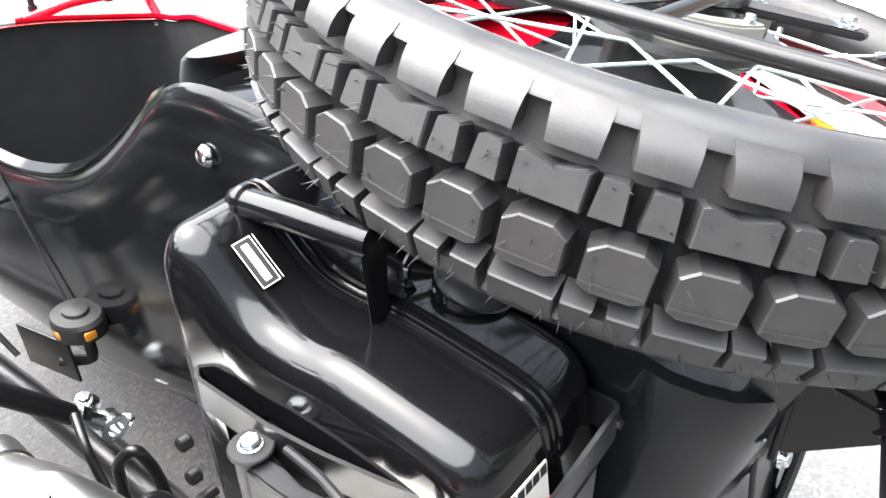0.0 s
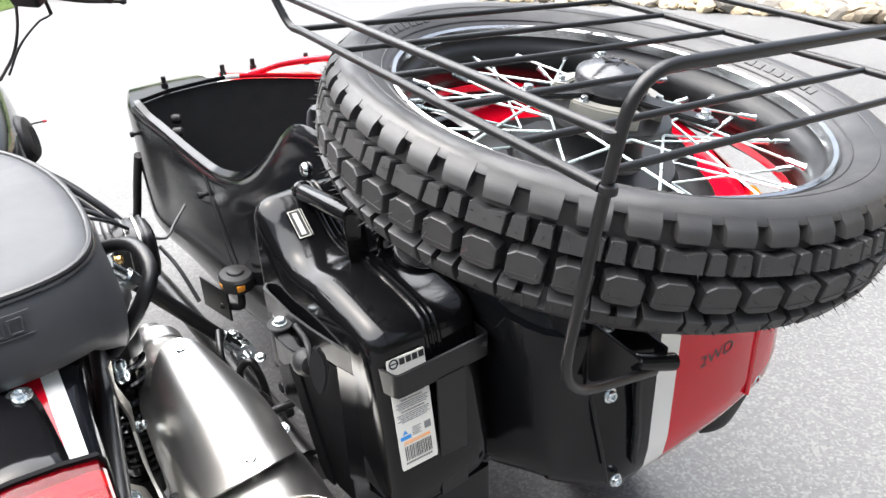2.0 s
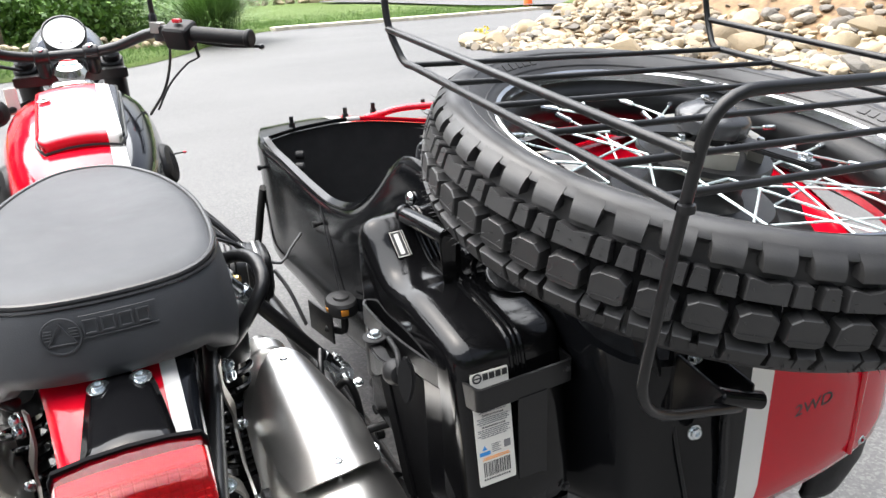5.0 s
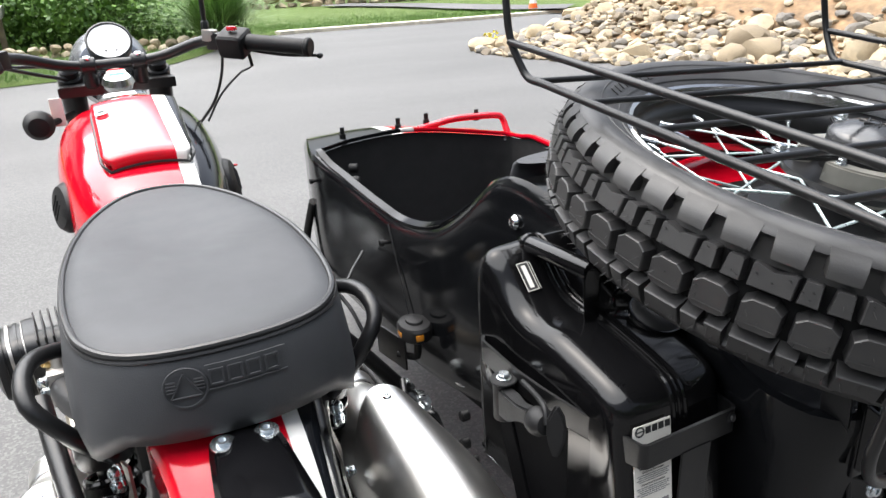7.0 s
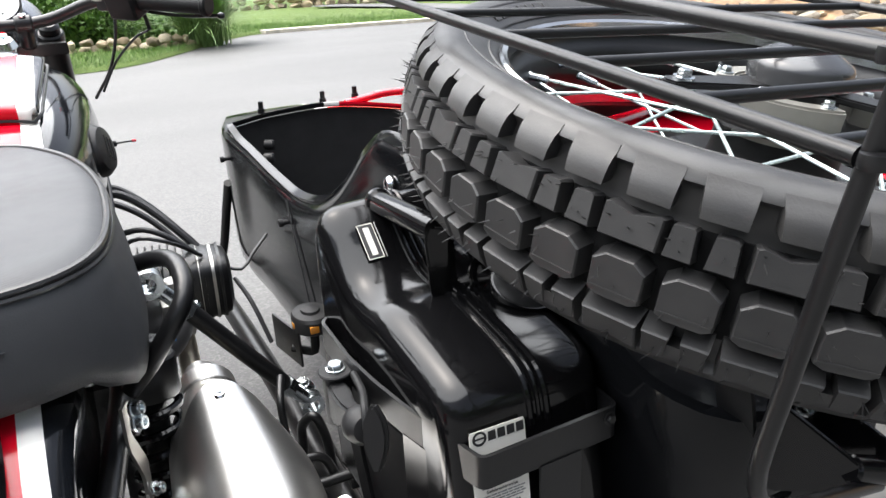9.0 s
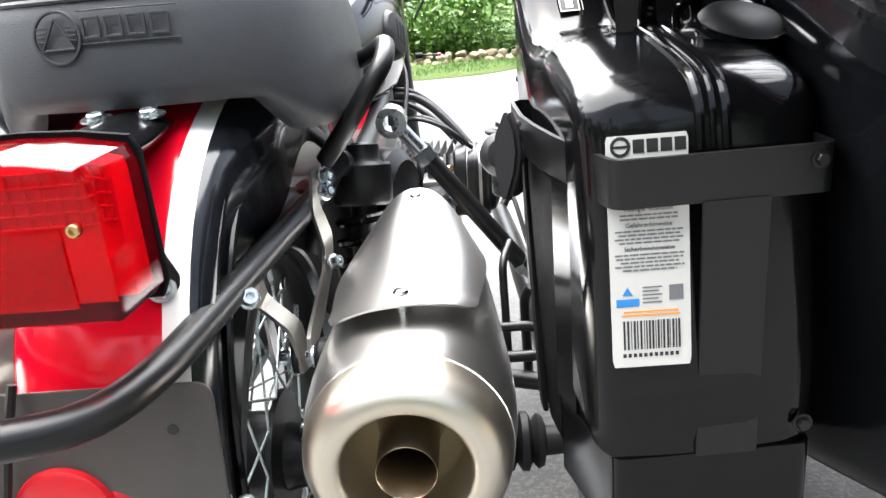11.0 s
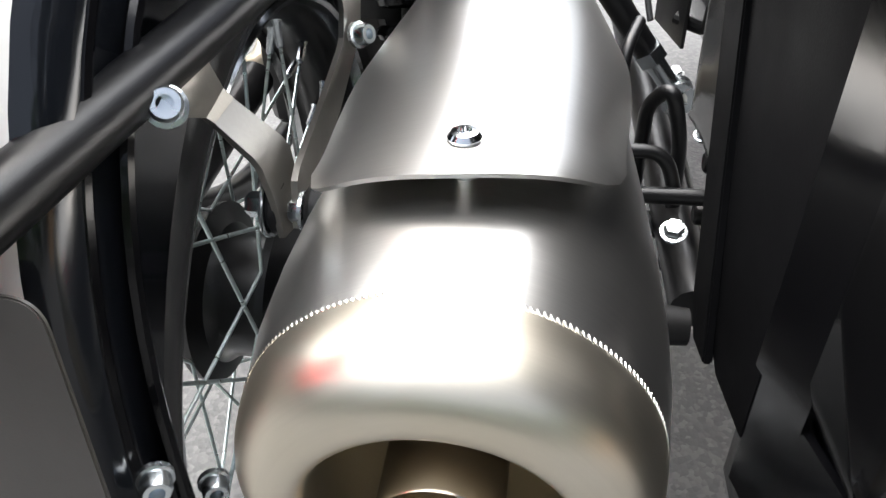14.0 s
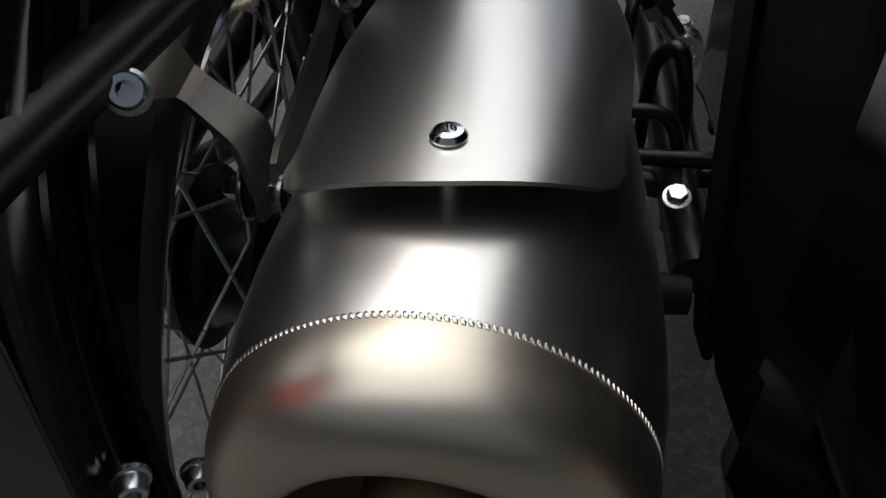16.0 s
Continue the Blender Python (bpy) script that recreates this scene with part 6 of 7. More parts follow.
# mufflers
def muffler(s):
    X = s * 0.1875
    ax = Matrix.Translation((X, 0.14, 0.494)) @ Vector((0, -1, -0.010)).to_track_quat('Z', 'X').to_matrix().to_4x4()
    mu = part("muffler", lathe([(0.020, -0.06), (0.022, -0.02), (0.036, 0.02), (0.050, 0.06), (0.0585, 0.11), (0.0650, 0.20), (0.0700, 0.29), (0.0722, 0.34), (0.0723, 0.37), (0.0710, 0.395), (0.0675, 0.4165)], 64, ax), M_STEEL, bike, "brushed stainless muffler", sharp=60)
    part("tail_cone", lathe([(0.0675, 0.4165), (0.0672, 0.4225), (0.0658, 0.4295), (0.0632, 0.4360), (0.0592, 0.4415), (0.0542, 0.4455), (0.0492, 0.4475), (0.0450, 0.4475), (0.0420, 0.4455), (0.0402, 0.4415), (0.0395, 0.434), (0.0397, 0.420), (0.0397, 0.400), (0.036, 0.380), (0.019, 0.372)], 64, ax), M_STEELTINT, mu, "heat-tinted rounded end with a deep mouth", sharp=60)
    part("tail_pipe", lathe([(0.0270, 0.370), (0.0235, 0.385), (0.0198, 0.40), (0.0192, 0.4435), (0.0187, 0.4445), (0.0180, 0.4435), (0.0178, 0.35)], 48, ax), M_PIPEIN, mu, "bronze-tinted inner tail pipe", sharp=60)
    beads = bmesh.new()
    for i in range(210):
        a = 2 * math.pi * i / 210
        b = bmesh.ops.create_icosphere(beads, subdivisions=1, radius=0.0011)
        bmesh.ops.transform(beads, matrix=ax @ Matrix.Rotation(a, 4, 'Z') @ Matrix.Translation((0.0675, 0, 0.4165)) @ Matrix.Rotation(0.6, 4, 'X') @ Matrix.Diagonal((0.6, 0.75, 1.4, 1)), verts=b["verts"])
    tagged(part("weld_bead", beads, M_STEEL, mu, "rippled weld bead"), kind="stuff")
    # heat shield: a curved sheet held 8 mm off the pipe
    def shield_top(y):
        return 0.5755 + 0.006 * (y + 0.228) / 0.22

    rows = []
    for i in range(25):
        t = i / 24
        hw, drop = 0.0515 + 0.0090 * math.sin(math.pi * min(1.0, 0.10 + t)) - 0.003 * s_step((t - 0.95) / 0.05), 0.050 - 0.034 * t
        row = []
        for u in steps(-1, 1, 0.08):
            y = 0.026 - 0.272 * t - 0.05 * u * u * (1 - t) ** 3 + 0.015 * u * u * t ** 3 + 0.0055 * s * u * t ** 3 + 0.003 * max(0, abs(u) - 0.9) / 0.1 * t ** 6
            row.append((X + hw * u, y, shield_top(y) - drop * abs(u) ** 2.3))
        rows.append(row)
    sh = part("heat_shield", thickened(loft(rows, False), 0.0016), M_STEEL, mu, "brushed stainless heat shield", sharp=45)
    for y in (-0.226, -0.002):
        z = shield_top(y)
        part("shield_screw", lathe([(0.0053, 0), (0.0055, 0.0008), (0.0043, 0.0024), (0.0024, 0.0028), (0.0020, 0.0012), (0, 0.0012)], 24, aim((X, y, z), (X, y, z + 0.1))), M_CHROME, sh)
        part("shield_stud", rod((X, y, z - 0.022), (X, y, z - 0.002), 0.004, 12), M_STEEL, sh)
    part("collar", lathe([(0.034, 0), (0.036, 0.002), (0.036, 0.030), (0.034, 0.032)], 40, ax @ Matrix.Translation((0, 0, -0.022))), M_STEEL, mu)
    # straps to the frame
    def ribbon(rows):
        """A bent flat bar 3 mm thick between two edges."""
        fine = []
        for k in range(len(rows) - 1):
            for f in (0.12, 0.5, 0.88):
                fine.append([Vector(a).lerp(Vector(b), f) for a, b in zip(rows[k], rows[k + 1])])
        fine = [[Vector(p) for p in rows[0]]] + fine + [[Vector(p) for p in rows[-1]]]
        bm = loft([[(s * p.x, p.y, p.z) for p in r] for r in fine], False)
        return thickened(bm, 0.003)

    part("strap", ribbon([((0.0600, -0.196, 0.562), (0.0640, -0.182, 0.583)), ((0.0715, -0.176, 0.552), (0.0785, -0.164, 0.573)), ((0.0736, -0.1634, 0.5455), (0.0765, -0.149, 0.5505)),
                          ((0.0940, -0.1680, 0.5275), (0.0960, -0.137, 0.5215)), ((0.0985, -0.1700, 0.5100), (0.1005, -0.144, 0.5050)), ((0.1005, -0.1715, 0.4920), (0.1020, -0.150, 0.4880))]), M_BRACKET, mu, "bent dull steel strap", sharp=20)
    part("strap", ribbon([((0.1020, -0.048, 0.622), (0.1080, -0.034, 0.622)), ((0.1015, -0.0600, 0.588), (0.1045, -0.0448, 0.596)), ((0.1085, -0.066, 0.560), (0.1135, -0.048, 0.566)), ((0.1080, -0.072, 0.543), (0.1120, -0.052, 0.541)),
                          ((0.1060, -0.112, 0.528), (0.1085, -0.102, 0.512)), ((0.1075, -0.163, 0.520), (0.1090, -0.155, 0.503)), ((0.1080, -0.172, 0.498), (0.1090, -0.158, 0.492))]), M_BRACKET, mu, "bent dull steel strap", sharp=20)
    part("washer", rod((s * 0.0900, -0.158, 0.500), (s * 0.0922, -0.158, 0.500), 0.0150, 24, 0.0006), M_ZINC, mu)
    part("strap_bush", rod((s * 0.0922, -0.158, 0.500), (s * 0.0985, -0.158, 0.500), 0.0135, 20, 0.002), M_MATT, mu)
    part("strap_bolt", bolt((s * 0.0900, -0.158, 0.500), (-s, 0, 0), 0.006, 0.010, 1.3, False), M_ZINC, mu)
    for p, w, r in (((s * 0.077, -0.199, 0.568), (s * 0.45, -0.8, 0.6), 0.0064), ((s * 0.1105, -0.043, 0.617), (s, -0.6, 0.2), 0.0068), ((s * 0.1105, -0.046, 0.604), (s, -0.6, 0.2), 0.0068), ((s * 0.113, -0.064, 0.544), (s, -0.5, 0.3), 0.0055)):
        part("strap_bolt", bolt(p, w, r, 0.009, 1.25), M_ZINC, mu)
    part("strap_bush", rod((s * 0.112, -0.165, 0.503), (s * 0.128, -0.165, 0.503), 0.0145, 20, 0.003), M_MATT, mu)
    part("strap_bolt", bolt((s * 0.110, -0.165, 0.503), (-s, 0, 0), 0.007, 0.007, 1.3, False), M_ZINC, mu)


muffler(1)
muffler(-1)

# rear wheel under the fender, front wheel
for y, nm, size in ((0.004, "rear_wheel", 0.91), (1.50, "front_wheel", 1.0)):
    w = thing(nm, label="spoked wheel with black knobbly tyre on the drive", category="wheel", m=Matrix.Translation((0, y, 0.332 * size)) @ Matrix.Rotation(radians(90), 4, 'Y') @ Matrix.Scale(size, 4))
    wheel_parts(w, nm == "rear_wheel", True, False)
front_fender = [[(x, 1.50 - (0.372 + d) * math.sin(radians(a)), 0.332 + (0.372 + d) * math.cos(radians(a))) for x, d in ((-0.072, -0.05), (-0.07, -0.02), (-0.05, -0.003), (0, 0.002), (0.05, -0.003), (0.07, -0.02), (0.072, -0.05))] for a in range(-60, 81, 7)]
ff = part("front_fender", loft(front_fender, False), M_FENDER, bike, "front fender in red, white and black", sharp=70)
ff.modifiers.new("thick", 'SOLIDIFY').thickness = 0.002


# ---- surroundings ----
def with_mat(me, mat):
    me.materials.append(mat)
    return me


def stone_mesh(seed, flat=0.7):
    rng = random.Random(seed)
    bm = bmesh.new()
    bmesh.ops.create_icosphere(bm, subdivisions=2, radius=0.5)
    off = Vector((rng.uniform(0, 50), rng.uniform(0, 50), rng.uniform(0, 50)))
    cuts = [(Vector((rng.gauss(0, 1), rng.gauss(0, 1), rng.gauss(0, 1))).normalized(), rng.uniform(0.26, 0.42)) for k in range(7)]
    for v in bm.verts:
        v.co *= 1 + 0.42 * noise.noise(v.co * 1.6 + off)
        for d, h in cuts:
            v.co -= d * max(0.0, v.co.dot(d) - h) * 0.85
        v.co.z *= flat
    return mesh_of("stone", bm, M_STONE, 28)


STONES = [stone_mesh(i, 0.65 + 0.12 * (i % 4)) for i in range(12)]


# the bank to the right of the drive: mulch slope with boulders on its face
def bank_s(x, y):
    """How far behind the bank's foot a place lies."""
    foot = [(-6, 7.6), (0.0, 6.4), (3.4, 5.55), (4.9, 4.95), (6.4, 4.42), (7.3, 4.35), (8.2, 5.2), (9.2, 7.0), (11, 9.0), (14, 12)]
    return (x - along(foot, y)) * 0.86


def bank_lift(x, y):
    s = bank_s(x, y)
    return 0.0 if s <= 0 else 0.95 * s_step(s / 2.4) * (0.72 + 0.28 * s_step((8.4 - y) / 3)) + 0.05 * noise.noise((x * 2, y * 2, 1)) + 0.16 * max(0, s - 2.0)


bank = terrain("bank", steps(3.6, 20, 0.25), steps(-6, 13.5, 0.25), lambda x, y: bank_lift(x, y) - (0.02 if bank_s(x, y) < 0.1 else 0), M_MULCH, lambda x, y: bank_s(x, y) > -0.3 and y < 12.5,
               "brown soil bank held by loose boulders", "bank")
rng = random.Random(11)
placed = 0
tries = 0
spots = []
while placed < 290 and tries < 6000:
    tries += 1
    y = rng.uniform(3.4, 8.5)
    s = rng.uniform(-0.15, 2.0)
    foot = [(-6, 7.6), (0.0, 6.4), (3.4, 5.55), (4.9, 4.95), (6.4, 4.42), (7.3, 4.35), (8.2, 5.2), (9.2, 7.0)]
    x = along(foot, y) + s / 0.86
    size = rng.choice((0.09, 0.11, 0.13, 0.16, 0.20, 0.30)) * rng.uniform(0.8, 1.25)
    if s > 0.8 + 0.28 * max(0.0, y - 4.4):
        continue
    if any((a - x) ** 2 + (b - y) ** 2 < (0.42 * (c + size)) ** 2 for a, b, c in spots):
        continue
    spots.append((x, y, size))
    ob = new("stone", STONES[rng.randrange(12)])
    ob.parent = bank
    ob.matrix_basis = Matrix.LocRotScale((x, y, ground_z(x, y) + bank_lift(x, y) + size * 0.16), Euler((rng.uniform(-0.3, 0.3), rng.uniform(-0.3, 0.3), rng.uniform(0, 6.28))), (size * rng.uniform(1.0, 1.5), size, size * rng.uniform(0.8, 1.1)))
    placed += 1
boulder = new("stone", STONES[5])
boulder.parent = bank
boulder.matrix_basis = Matrix.LocRotScale((5.66, 4.66, ground_z(5.66, 4.66) + bank_lift(5.66, 4.66) + 0.09), Euler((0.1, 0.1, 2.1)), (0.55, 0.42, 0.42))
SHAPES = [(np.array([v.co for v in me.vertices]), [list(f.vertices) for f in me.polygons]) for me in STONES[:6]]


def heap(count, seed, size0, size1, keep):
    """Many stones on the bank in one mesh."""
    r = random.Random(seed)
    V, F = [], []
    for k in range(count):
        y, s = r.uniform(-0.5, 8.8), r.uniform(-0.2, 2.5)
        if not keep(y, s, r.random()):
            continue
        x = along(foot, y) + s / 0.86
        size = r.uniform(size0, size1) * (1.9 if y < 3.2 else 1.0)
        m = Matrix.LocRotScale((x, y, ground_z(x, y) + bank_lift(x, y) + size * 0.22), Euler((r.uniform(-0.4, 0.4), r.uniform(-0.4, 0.4), r.random() * 6)), (size * r.uniform(1.0, 1.6), size, size * r.uniform(0.6, 0.95)))
        rot, base = np.array(m.to_3x3()), len(V)
        shape_v, shape_f = SHAPES[r.randrange(6)]
        V += (shape_v @ rot.T + np.array(m.translation)).tolist()
        F += [[base + q for q in f] for f in shape_f]
    me = bpy.data.meshes.new("stones")
    me.from_pydata(V, [], F)
    return me


rest = heap(5200, 17, 0.05, 0.12, lambda y, s, q: s < 0.8 + 0.28 * max(0.0, y - 4.4) or q < 0.05)
dark = heap(1500, 19, 0.08, 0.17, lambda y, s, q: s < 1.1 and q < 0.6)
tagged(part("dark_stones", with_mat(dark, M_SLATEHEAP), M_SLATEHEAP, bank, "darker grey stones at the foot of the bank"), kind="stuff")
small = part("small_stones", with_mat(rest, M_STONEHEAP), M_STONEHEAP, bank)
tagged(small, kind="stuff")

# low field-stone wall on the lawn
wall_mesh = STONES
low_wall = thing("stone_wall", (-2.0, 11.4, ground_z(-2, 11.4)), "low dry wall of pale field stones on the lawn", "stone wall", kind="structure")
rng = random.Random(4)
for row in range(2):
    x = -2.3
    while x < 1.45:
        size = rng.uniform(0.14, 0.27)
        x += size * 0.8
        y = 11.0 - 0.55 * s_step((x - 0.1) / 1.3) + rng.uniform(-0.14, 0.14)
        z = ground_z(x, y) + 0.05 + row * 0.095 + rng.uniform(-0.02, 0.02)
        ob = new("stone", wall_mesh[rng.randrange(12)])
        ob.parent = low_wall
        ob.matrix_parent_inverse = low_wall.matrix_basis.inverted()
        ob.matrix_basis = Matrix.LocRotScale((x, y, z), Euler((rng.uniform(-0.2, 0.2), rng.uniform(-0.2, 0.2), rng.uniform(0, 6.3))), (size, size * 0.75, 0.18))
far_wall = thing("stone_wall", (6, 21, ground_z(6, 21)), "old grey field-stone wall at the lawn's far side", "stone wall", kind="structure")
for row in range(3):
    x = 2.0
    while x < 15:
        size = rng.uniform(0.28, 0.5)
        x += size * 0.82
        y = 21 + rng.uniform(-0.15, 0.15)
        ob = new("stone", wall_mesh[rng.randrange(12)])
        ob.parent = far_wall
        ob.matrix_parent_inverse = far_wall.matrix_basis.inverted()
        ob.matrix_basis = Matrix.LocRotScale((x, y, ground_z(x, y) + 0.12 + row * 0.17), Euler((rng.uniform(-0.2, 0.2), 0, rng.uniform(0, 6.3))), (size, size * 0.7, 0.27))


def leaf_cloud(n, blobs, size, seed, upright=0.0):
    """Many small leaves scattered in and on the given balls."""
    rng = np.random.default_rng(seed)
    B = np.array(blobs)
    k = rng.integers(0, len(B), n)
    d = rng.normal(size=(n, 3))
    d /= np.linalg.norm(d, axis=1)[:, None]
    c = B[k, :3] + d * (B[k, 3] * rng.uniform(0.45, 1.08, n))[:, None] * np.array((1, 1, 0.8))
    u = rng.normal(size=(n, 3))
    u /= np.linalg.norm(u, axis=1)[:, None]
    w = np.cross(u, rng.normal(size=(n, 3)))
    w /= np.linalg.norm(w, axis=1)[:, None]
    s = size * rng.uniform(0.6, 1.4, n)[:, None]
    V = np.stack([c - u * s, c + w * s * 0.55, c + u * s, c - w * s * 0.55], 1).reshape(-1, 3)
    me = bpy.data.meshes.new("leaves")
    me.from_pydata(V.tolist(), [], [(4 * i, 4 * i + 1, 4 * i + 2, 4 * i + 3) for i in range(n)])
    return me


def tree(seed):
    rng = random.Random(seed)
    t = thing("tree", label="leafy deciduous tree at the edge of the wood", category="tree", group="trees of the wood", m=Matrix.Identity(4))
    H = rng.uniform(7, 9)
    bend = [Vector((rng.uniform(-0.2, 0.2) * k, rng.uniform(-0.2, 0.2) * k, H * k / 5)) for k in range(6)]
    path = smooth_path([b.to_tuple() for b in bend], 0.5)
    bm = bmesh.new()
    rings = []
    for i, p in enumerate(path):
        r = 0.17 * (1 - 0.8 * i / len(path)) + (0.10 if i == 0 else 0)
        rings.append([(p.x + r * math.cos(a), p.y + r * math.sin(a), p.z) for a in [2 * math.pi * j / 10 for j in range(10)]])
    bms = [loft(rings)]
    blobs = []
    for k in range(11):
        z = rng.uniform(0.28, 1.0) * H
        a = rng.uniform(0, 6.28)
        L = rng.uniform(1.0, 2.4)
        root = path[min(len(path) - 1, int(z / H * len(path) * 0.9))]
        tip = Vector((root.x + L * math.cos(a), root.y + L * math.sin(a), z + 0.5))
        bms.append(sweep([root, root.lerp(tip, 0.5) + Vector((0, 0, 0.15)), tip], 0.035, 6))
        for q in range(3):
            blobs.append((tip.x + rng.uniform(-0.6, 0.6), tip.y + rng.uniform(-0.6, 0.6), tip.z + rng.uniform(-0.5, 0.6), rng.uniform(0.5, 0.95)))
    part("trunk", joined(*bms), M_BARK, t)
    part("crown", with_mat(leaf_cloud(9000, blobs, 0.11, seed), M_LEAF), M_LEAF, t)
    return t


kinds = [tree(s) for s in (1, 2, 3)]
rng = random.Random(8)
for i in range(30):
    x, y = -17 + i * 1.15 + rng.uniform(-0.5, 0.5), (16.5 if i % 2 else 20.5) + rng.uniform(-1.2, 1.5)
    if x > 1.5:
        y += 6
    if -7.5 < x < -0.5:
        y += 2.5
    m = Matrix.Translation((x, y, ground_z(x, y) - 0.05)) @ Matrix.Rotation(rng.uniform(0, 6.28), 4, 'Z') @ Matrix.Scale(rng.uniform(0.5, 0.75), 4)
    if i < 3:
        kinds[i].matrix_basis = m
    else:
        copy_thing(kinds[i % 3], m)
# unseen trees added behind and beside the camera close the view and darken reflections
for i in range(39):
    a, far = radians(112 + i * 5.4), 13 + 3.5 * (i % 2)
    m = Matrix.Translation((far * math.sin(a), far * math.cos(a), ground_z(far * math.sin(a), far * math.cos(a)) - 0.05)) @ Matrix.Rotation(i * 1.7, 4, 'Z') @ Matrix.Scale(1.0 + 0.2 * (i % 3), 4)
    copy_thing(kinds[i % 3], m)

# undergrowth under the trees
rng = random.Random(21)


def shrub_mesh(seed, n=4600):
    r = random.Random(seed)
    blobs = [(r.uniform(-0.7, 0.7), r.uniform(-0.5, 0.5), r.uniform(0.15, 0.75), r.uniform(0.3, 0.5)) for k in range(9)]
    return with_mat(leaf_cloud(n, blobs, 0.042, seed), M_SHRUB)


SHRUBS = [shrub_mesh(s) for s in (31, 32, 33)]
for i in range(44):
    x = -14 + (i % 22) * 0.78 + rng.uniform(-0.3, 0.3)
    y = (12.7 if i < 22 else 14.4) + rng.uniform(-0.4, 0.5)
    if x > 1.2:
        y += 10.5
    if x < -2.0:
        y += 5.6
    ob = new("shrub", SHRUBS[i % 3])
    tagged(ob, "loose green shrub at the foot of the wood", "shrub", "undergrowth shrubs")
    ob.matrix_basis = Matrix.Translation((x, y, ground_z(x, y))) @ Matrix.Rotation(rng.uniform(0, 6.28), 4, 'Z') @ Matrix.Diagonal((1.1, 1.1, rng.uniform(0.8, 1.25), 1))

# clump of ornamental grass at the drive's corner
r2 = np.random.default_rng(9)
V, F = [], []
for i in range(4200):
    a, lean, L = r2.uniform(0, 6.283), abs(r2.normal(0, 0.55)), r2.uniform(0.8, 1.45)
    base = np.array((r2.normal(0, 0.10), r2.normal(0, 0.10), 0.0))
    d, side = np.array((math.cos(a), math.sin(a), 0)), np.array((-math.sin(a), math.cos(a), 0)) * 0.006
    pts = [base + d * (L * lean * t * t * 0.9) + np.array((0, 0, L * (t - 0.42 * lean * t * t))) for t in (0, 0.4, 0.75, 1.0)]
    k = len(V)
    for j, p in enumerate(pts):
        w = (1, 0.9, 0.6, 0.1)[j]
        V += [tuple(p - side * w), tuple(p + side * w)]
    F += [(k + 2 * j, k + 2 * j + 1, k + 2 * j + 3, k + 2 * j + 2) for j in range(3)]
me = bpy.data.meshes.new("blades")
me.from_pydata(V, [], F)
reed = thing("ornamental_grass", label="tall arching clump of light green ornamental grass", category="grass clump", m=Matrix.Translation((1.82, 10.75, ground_z(1.82, 10.75))) @ Matrix.Diagonal((1.0, 1.0, 0.86, 1)))
part("blades", with_mat(me, M_REED), M_REED, reed)

# grass blades along the lawn's near edge
V, F = [], []
for i in range(26000):
    x = r2.uniform(-6, 9)
    y = lawn_edge(x) + abs(r2.normal(0, 1.3)) + 0.02
    z = ground_z(x, y) + 0.05
    a, h = r2.uniform(0, 6.283), r2.uniform(0.03, 0.075)
    s = np.array((math.cos(a), math.sin(a))) * 0.004
    lean = r2.normal(0, 0.02, 2)
    k = len(V)
    V += [(x - s[0], y - s[1], z), (x + s[0], y + s[1], z), (x + lean[0], y + lean[1], z + h)]
    F.append((k, k + 1, k + 2))
me = bpy.data.meshes.new("grass")
me.from_pydata(V, [], F)
tagged(new("grass", with_mat(me, M_SHRUB)), "short green grass of the lawn's edge", "grass", "", "stuff")

# yellow flowers at the bank's end, yellow shrub by the house
fl = new("flowers", with_mat(leaf_cloud(160, [(4.72, 7.9, ground_z(4.7, 7.9) + 0.07, 0.13), (4.60, 7.6, ground_z(4.6, 7.6) + 0.03, 0.08)], 0.024, 77), M_YELLOW))
tagged(fl, "low yellow flowers at the end of the bank", "flowers", "", "stuff")
ys = new("shrub", with_mat(leaf_cloud(1500, [(-2.9, 10.1, ground_z(-2.9, 10.1) + 0.12, 0.24), (-3.1, 10.2, ground_z(-3, 10.2) + 0.1, 0.2)], 0.035, 78), M_YELLOW))
tagged(ys, "rounded yellow-green shrub beside the house", "shrub")

# traffic cone
cone = thing("traffic_cone", (8.4, 12.8, ground_z(8.4, 12.8)), "orange traffic cone with a white collar", "traffic cone")
cz = ground_z(8.4, 12.8)
part("base", moved(box(-0.15, 0.15, -0.15, 0.15, 0, 0.03, 0.008), Matrix.Translation((8.4, 12.8, cz))), M_CONE, cone)
part("body", lathe([(0.11, 0.03), (0.025, 0.46), (0, 0.465)], 28, Matrix.Translation((8.4, 12.8, cz))), M_CONE, cone)
part("collar", lathe([(0.076, 0.21), (0.0565, 0.31)], 28, Matrix.Translation((8.4, 12.8, cz))), M_WHITE, cone, "white reflective collar")

# post box at the wood's edge
pz = ground_z(-1.0, 11.9)
mail = thing("post_box", (-1.0, 11.9, pz), "weathered grey post box on a wooden post", "post box")
part("post", box(-1.04, -0.96, 11.86, 11.94, pz, pz + 0.75, 0.006), M_BARK, mail)
part("box", moved(sweep([(0, -0.24, 0), (0, 0.24, 0)], 0, section=[(-0.09, 0), (0.09, 0), (0.09, 0.10), (0.065, 0.155), (0, 0.18), (-0.065, 0.155), (-0.09, 0.10)]), Matrix.Translation((-1.0, 11.9, pz + 0.75))), M_ALU, mail)

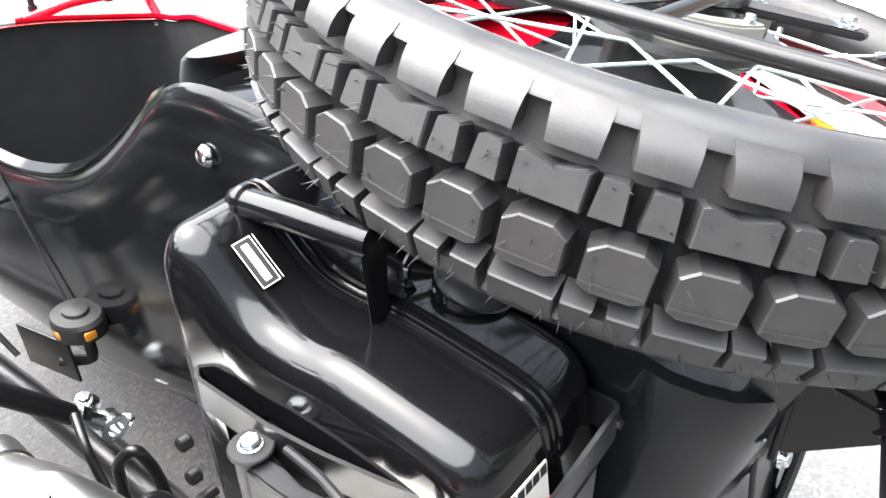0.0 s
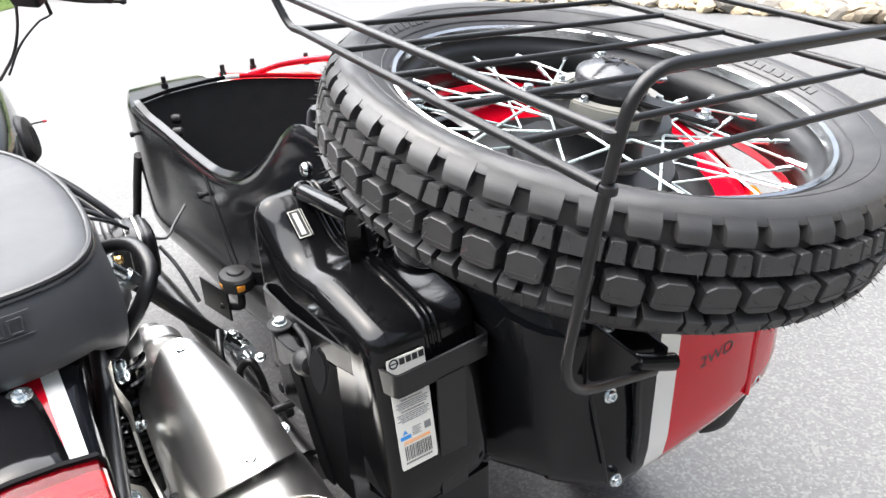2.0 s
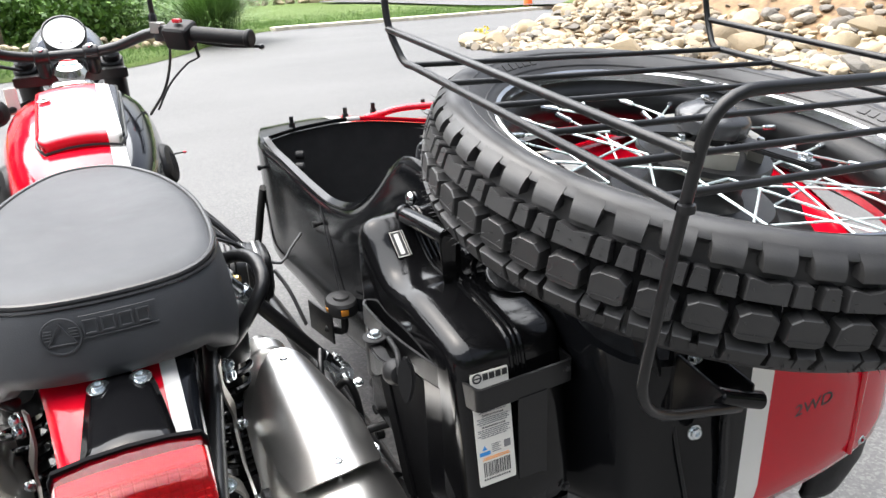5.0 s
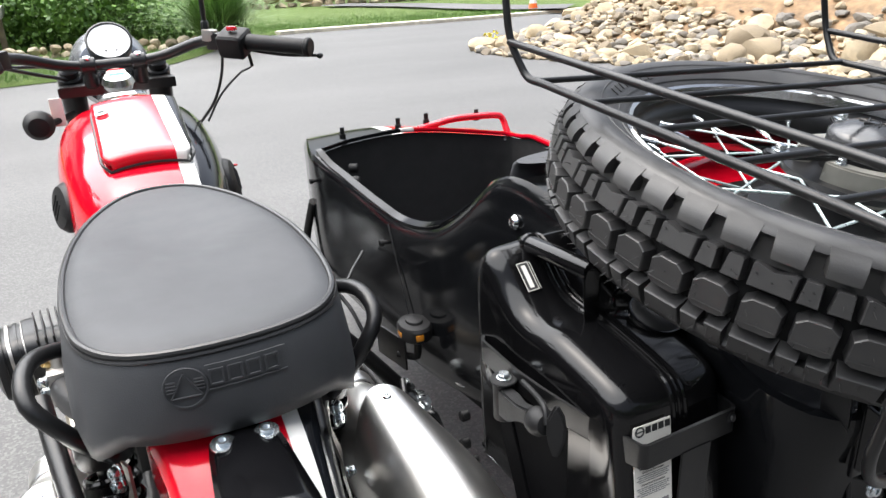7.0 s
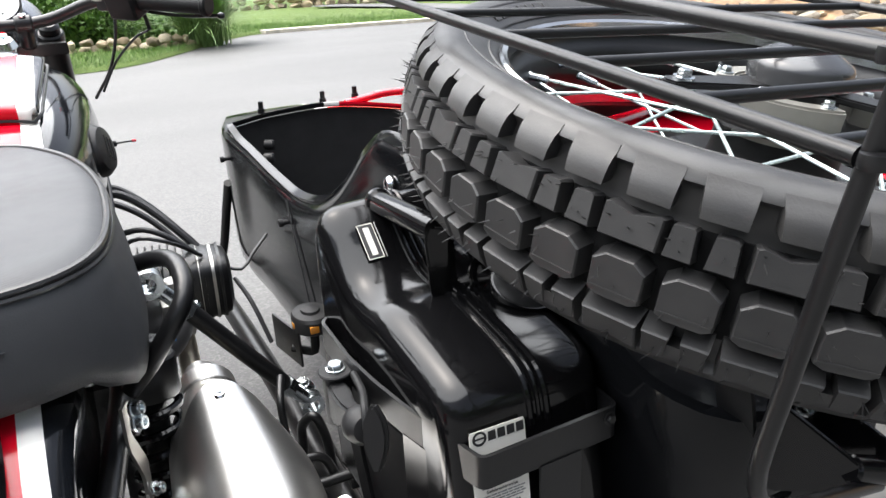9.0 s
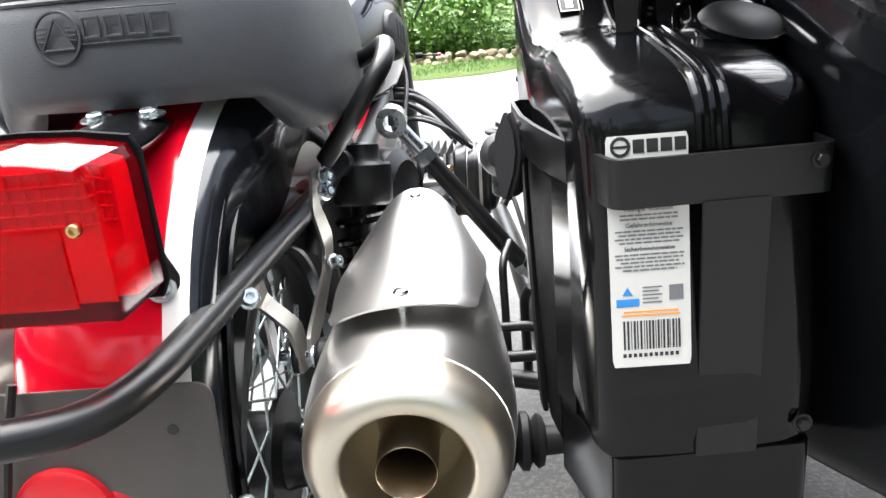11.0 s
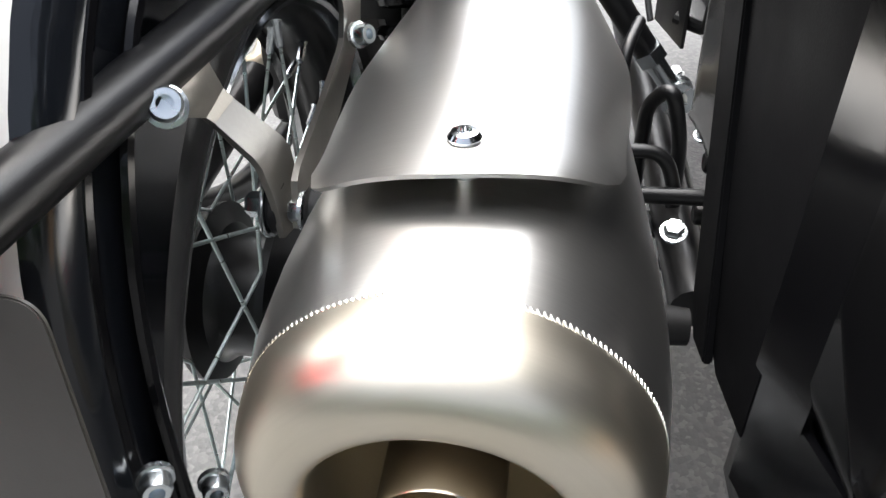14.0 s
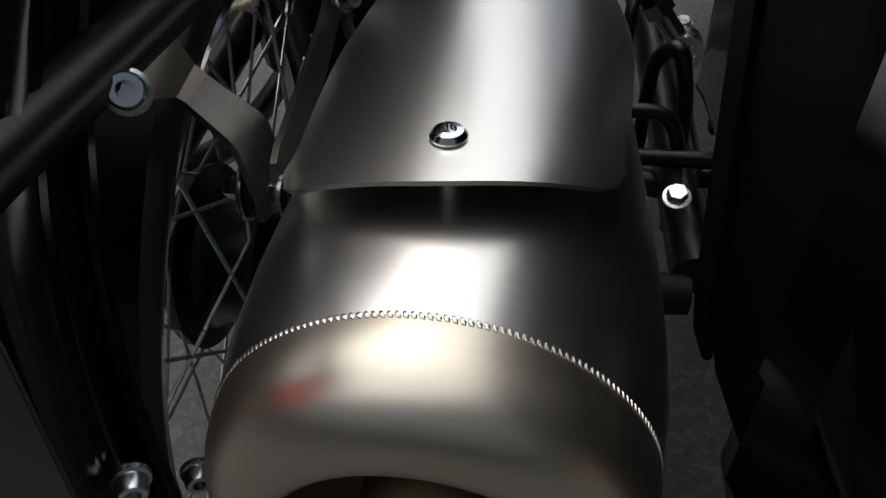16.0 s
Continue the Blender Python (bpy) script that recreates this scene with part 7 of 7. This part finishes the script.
# house with tall windows beyond the drive on the bike's left
hz = ground_z(-6, 11)
house = thing("house", (-8, 12.5, hz), "white house with tall dark windows beside the drive", "house")
for x0, x1, y0, y1, z0, z1 in ((-15, -4.0, 11.10, 11.3, -0.4, 0.16), (-15, -4.0, 11.10, 11.3, 2.4, 5.2), (-4.2, -4.0, 11.3, 19, -1.4, 5.2), (-15, -14.8, 11.3, 19, -0.1, 5.2), (-15, -4.0, 19, 19.2, -0.1, 5.2)):
    part("wall", box(x0, x1, y0, y1, hz + z0, hz + z1, 0), M_SIDING, house)
part("roof", moved(slab([(-0.6, 0), (12.1, 0), (12.1, 9.2), (-0.6, 9.2)], 0.15), Matrix.Translation((-15.2, 10.6, hz + 5.2))), M_BARK, house, "dark shingle roof")
for k in range(7):
    x0 = -14.6 + k * 1.5
    win = part("window", joined(box(x0 + 1.36, x0 + 1.5, 11.06, 11.3, hz + 0.16, hz + 2.4, 0.004), box(x0, x0 + 1.36, 11.08, 11.3, hz + 0.16, hz + 0.24, 0.004)), M_SIDING if k > 4 else M_PLATE, house)
    part("pane", box(x0 + 0.01, x0 + 1.35, 11.18, 11.2, hz + 0.245, hz + 2.39, 0), M_GLASS, win, "dark glass that mirrors the trees")
part("corner_post", box(-4.10, -3.86, 10.98, 11.2, hz, hz + 2.6, 0.006), M_SIDING, house)
tagged(part("terrace", box(-15.0, -3.9, 9.6, 11.08, hz - 0.1, hz + 0.05, 0.01), M_PATIO), "pale concrete terrace in front of the house", "terrace", "", "structure")


# white car parked beyond the house's corner
gz = ground_z(-4, 16.2)
car = thing("parked_car", (-3.7, 16.2, gz), "white saloon car parked beyond the corner of the house", "car")


def car_section(x, w, sill, belt):
    return [(x, 16.2 + w * u, gz + sill + (belt - sill) * v) for u, v in ((-0.92, 0), (-1, 0.2), (-1, 0.62), (-0.93, 1.0), (0.93, 1.0), (1, 0.62), (1, 0.2), (0.92, 0))]


part("body", loft([car_section(*r) for r in ((-5.85, 0.62, 0.35, 0.62), (-5.75, 0.80, 0.25, 0.74), (-5.3, 0.88, 0.22, 0.86), (-4.6, 0.9, 0.22, 0.95), (-3.4, 0.9, 0.22, 0.97), (-2.2, 0.9, 0.22, 0.99), (-1.55, 0.86, 0.25, 0.97), (-1.4, 0.74, 0.35, 0.85))], True, (True, True)), M_CARPAINT, car, "white painted body")
part("cabin", loft([[(x, 16.2 + w * u, gz + z) for u in (-1, -0.9, 0.9, 1)] + [(x + dx, 16.2 + w * 0.78 * u, gz + zt) for u in (1, -1)] for x, dx, w, z, zt in ((-4.75, 0.75, 0.84, 0.94, 1.0), (-4.7, 0.80, 0.84, 0.94, 1.40), (-3.9, 0.3, 0.84, 0.95, 1.46), (-2.6, -0.1, 0.84, 0.96, 1.44), (-1.9, -0.5, 0.82, 0.96, 1.0))], True, (True, True)), M_CARPAINT, car)
for x0, x1, xt0, xt1 in ((-4.25, -3.42, -3.78, -3.42), (-3.34, -2.45, -3.34, -2.75)):
    part("side_window", loft([[(x, y, gz + z) for x, z in ((x0, 0.99), (x1, 0.99), (xt1, 1.36), (xt0, 1.36))] for y in (15.36, 15.44)], True, (True, True)), M_GLASS, car, "dark side window")
for x in (-4.95, -2.3):
    wheel = part("wheel", lathe([(0.20, 0.0), (0.30, 0.0), (0.32, 0.03), (0.32, 0.17), (0.30, 0.2), (0.2, 0.2)], 32, aim((x, 15.32, gz + 0.32), (x, 16, gz + 0.32))), M_RUBBER, car)
    part("hub_cover", lathe([(0, -0.01), (0.12, -0.005), (0.2, 0.01), (0.2, 0.1)], 24, aim((x, 15.33, gz + 0.32), (x, 16, gz + 0.32))), M_ALU, wheel)
part("mirror", box(-4.32, -4.12, 15.16, 15.34, gz + 0.96, gz + 1.08, 0.03), M_CARPAINT, car)
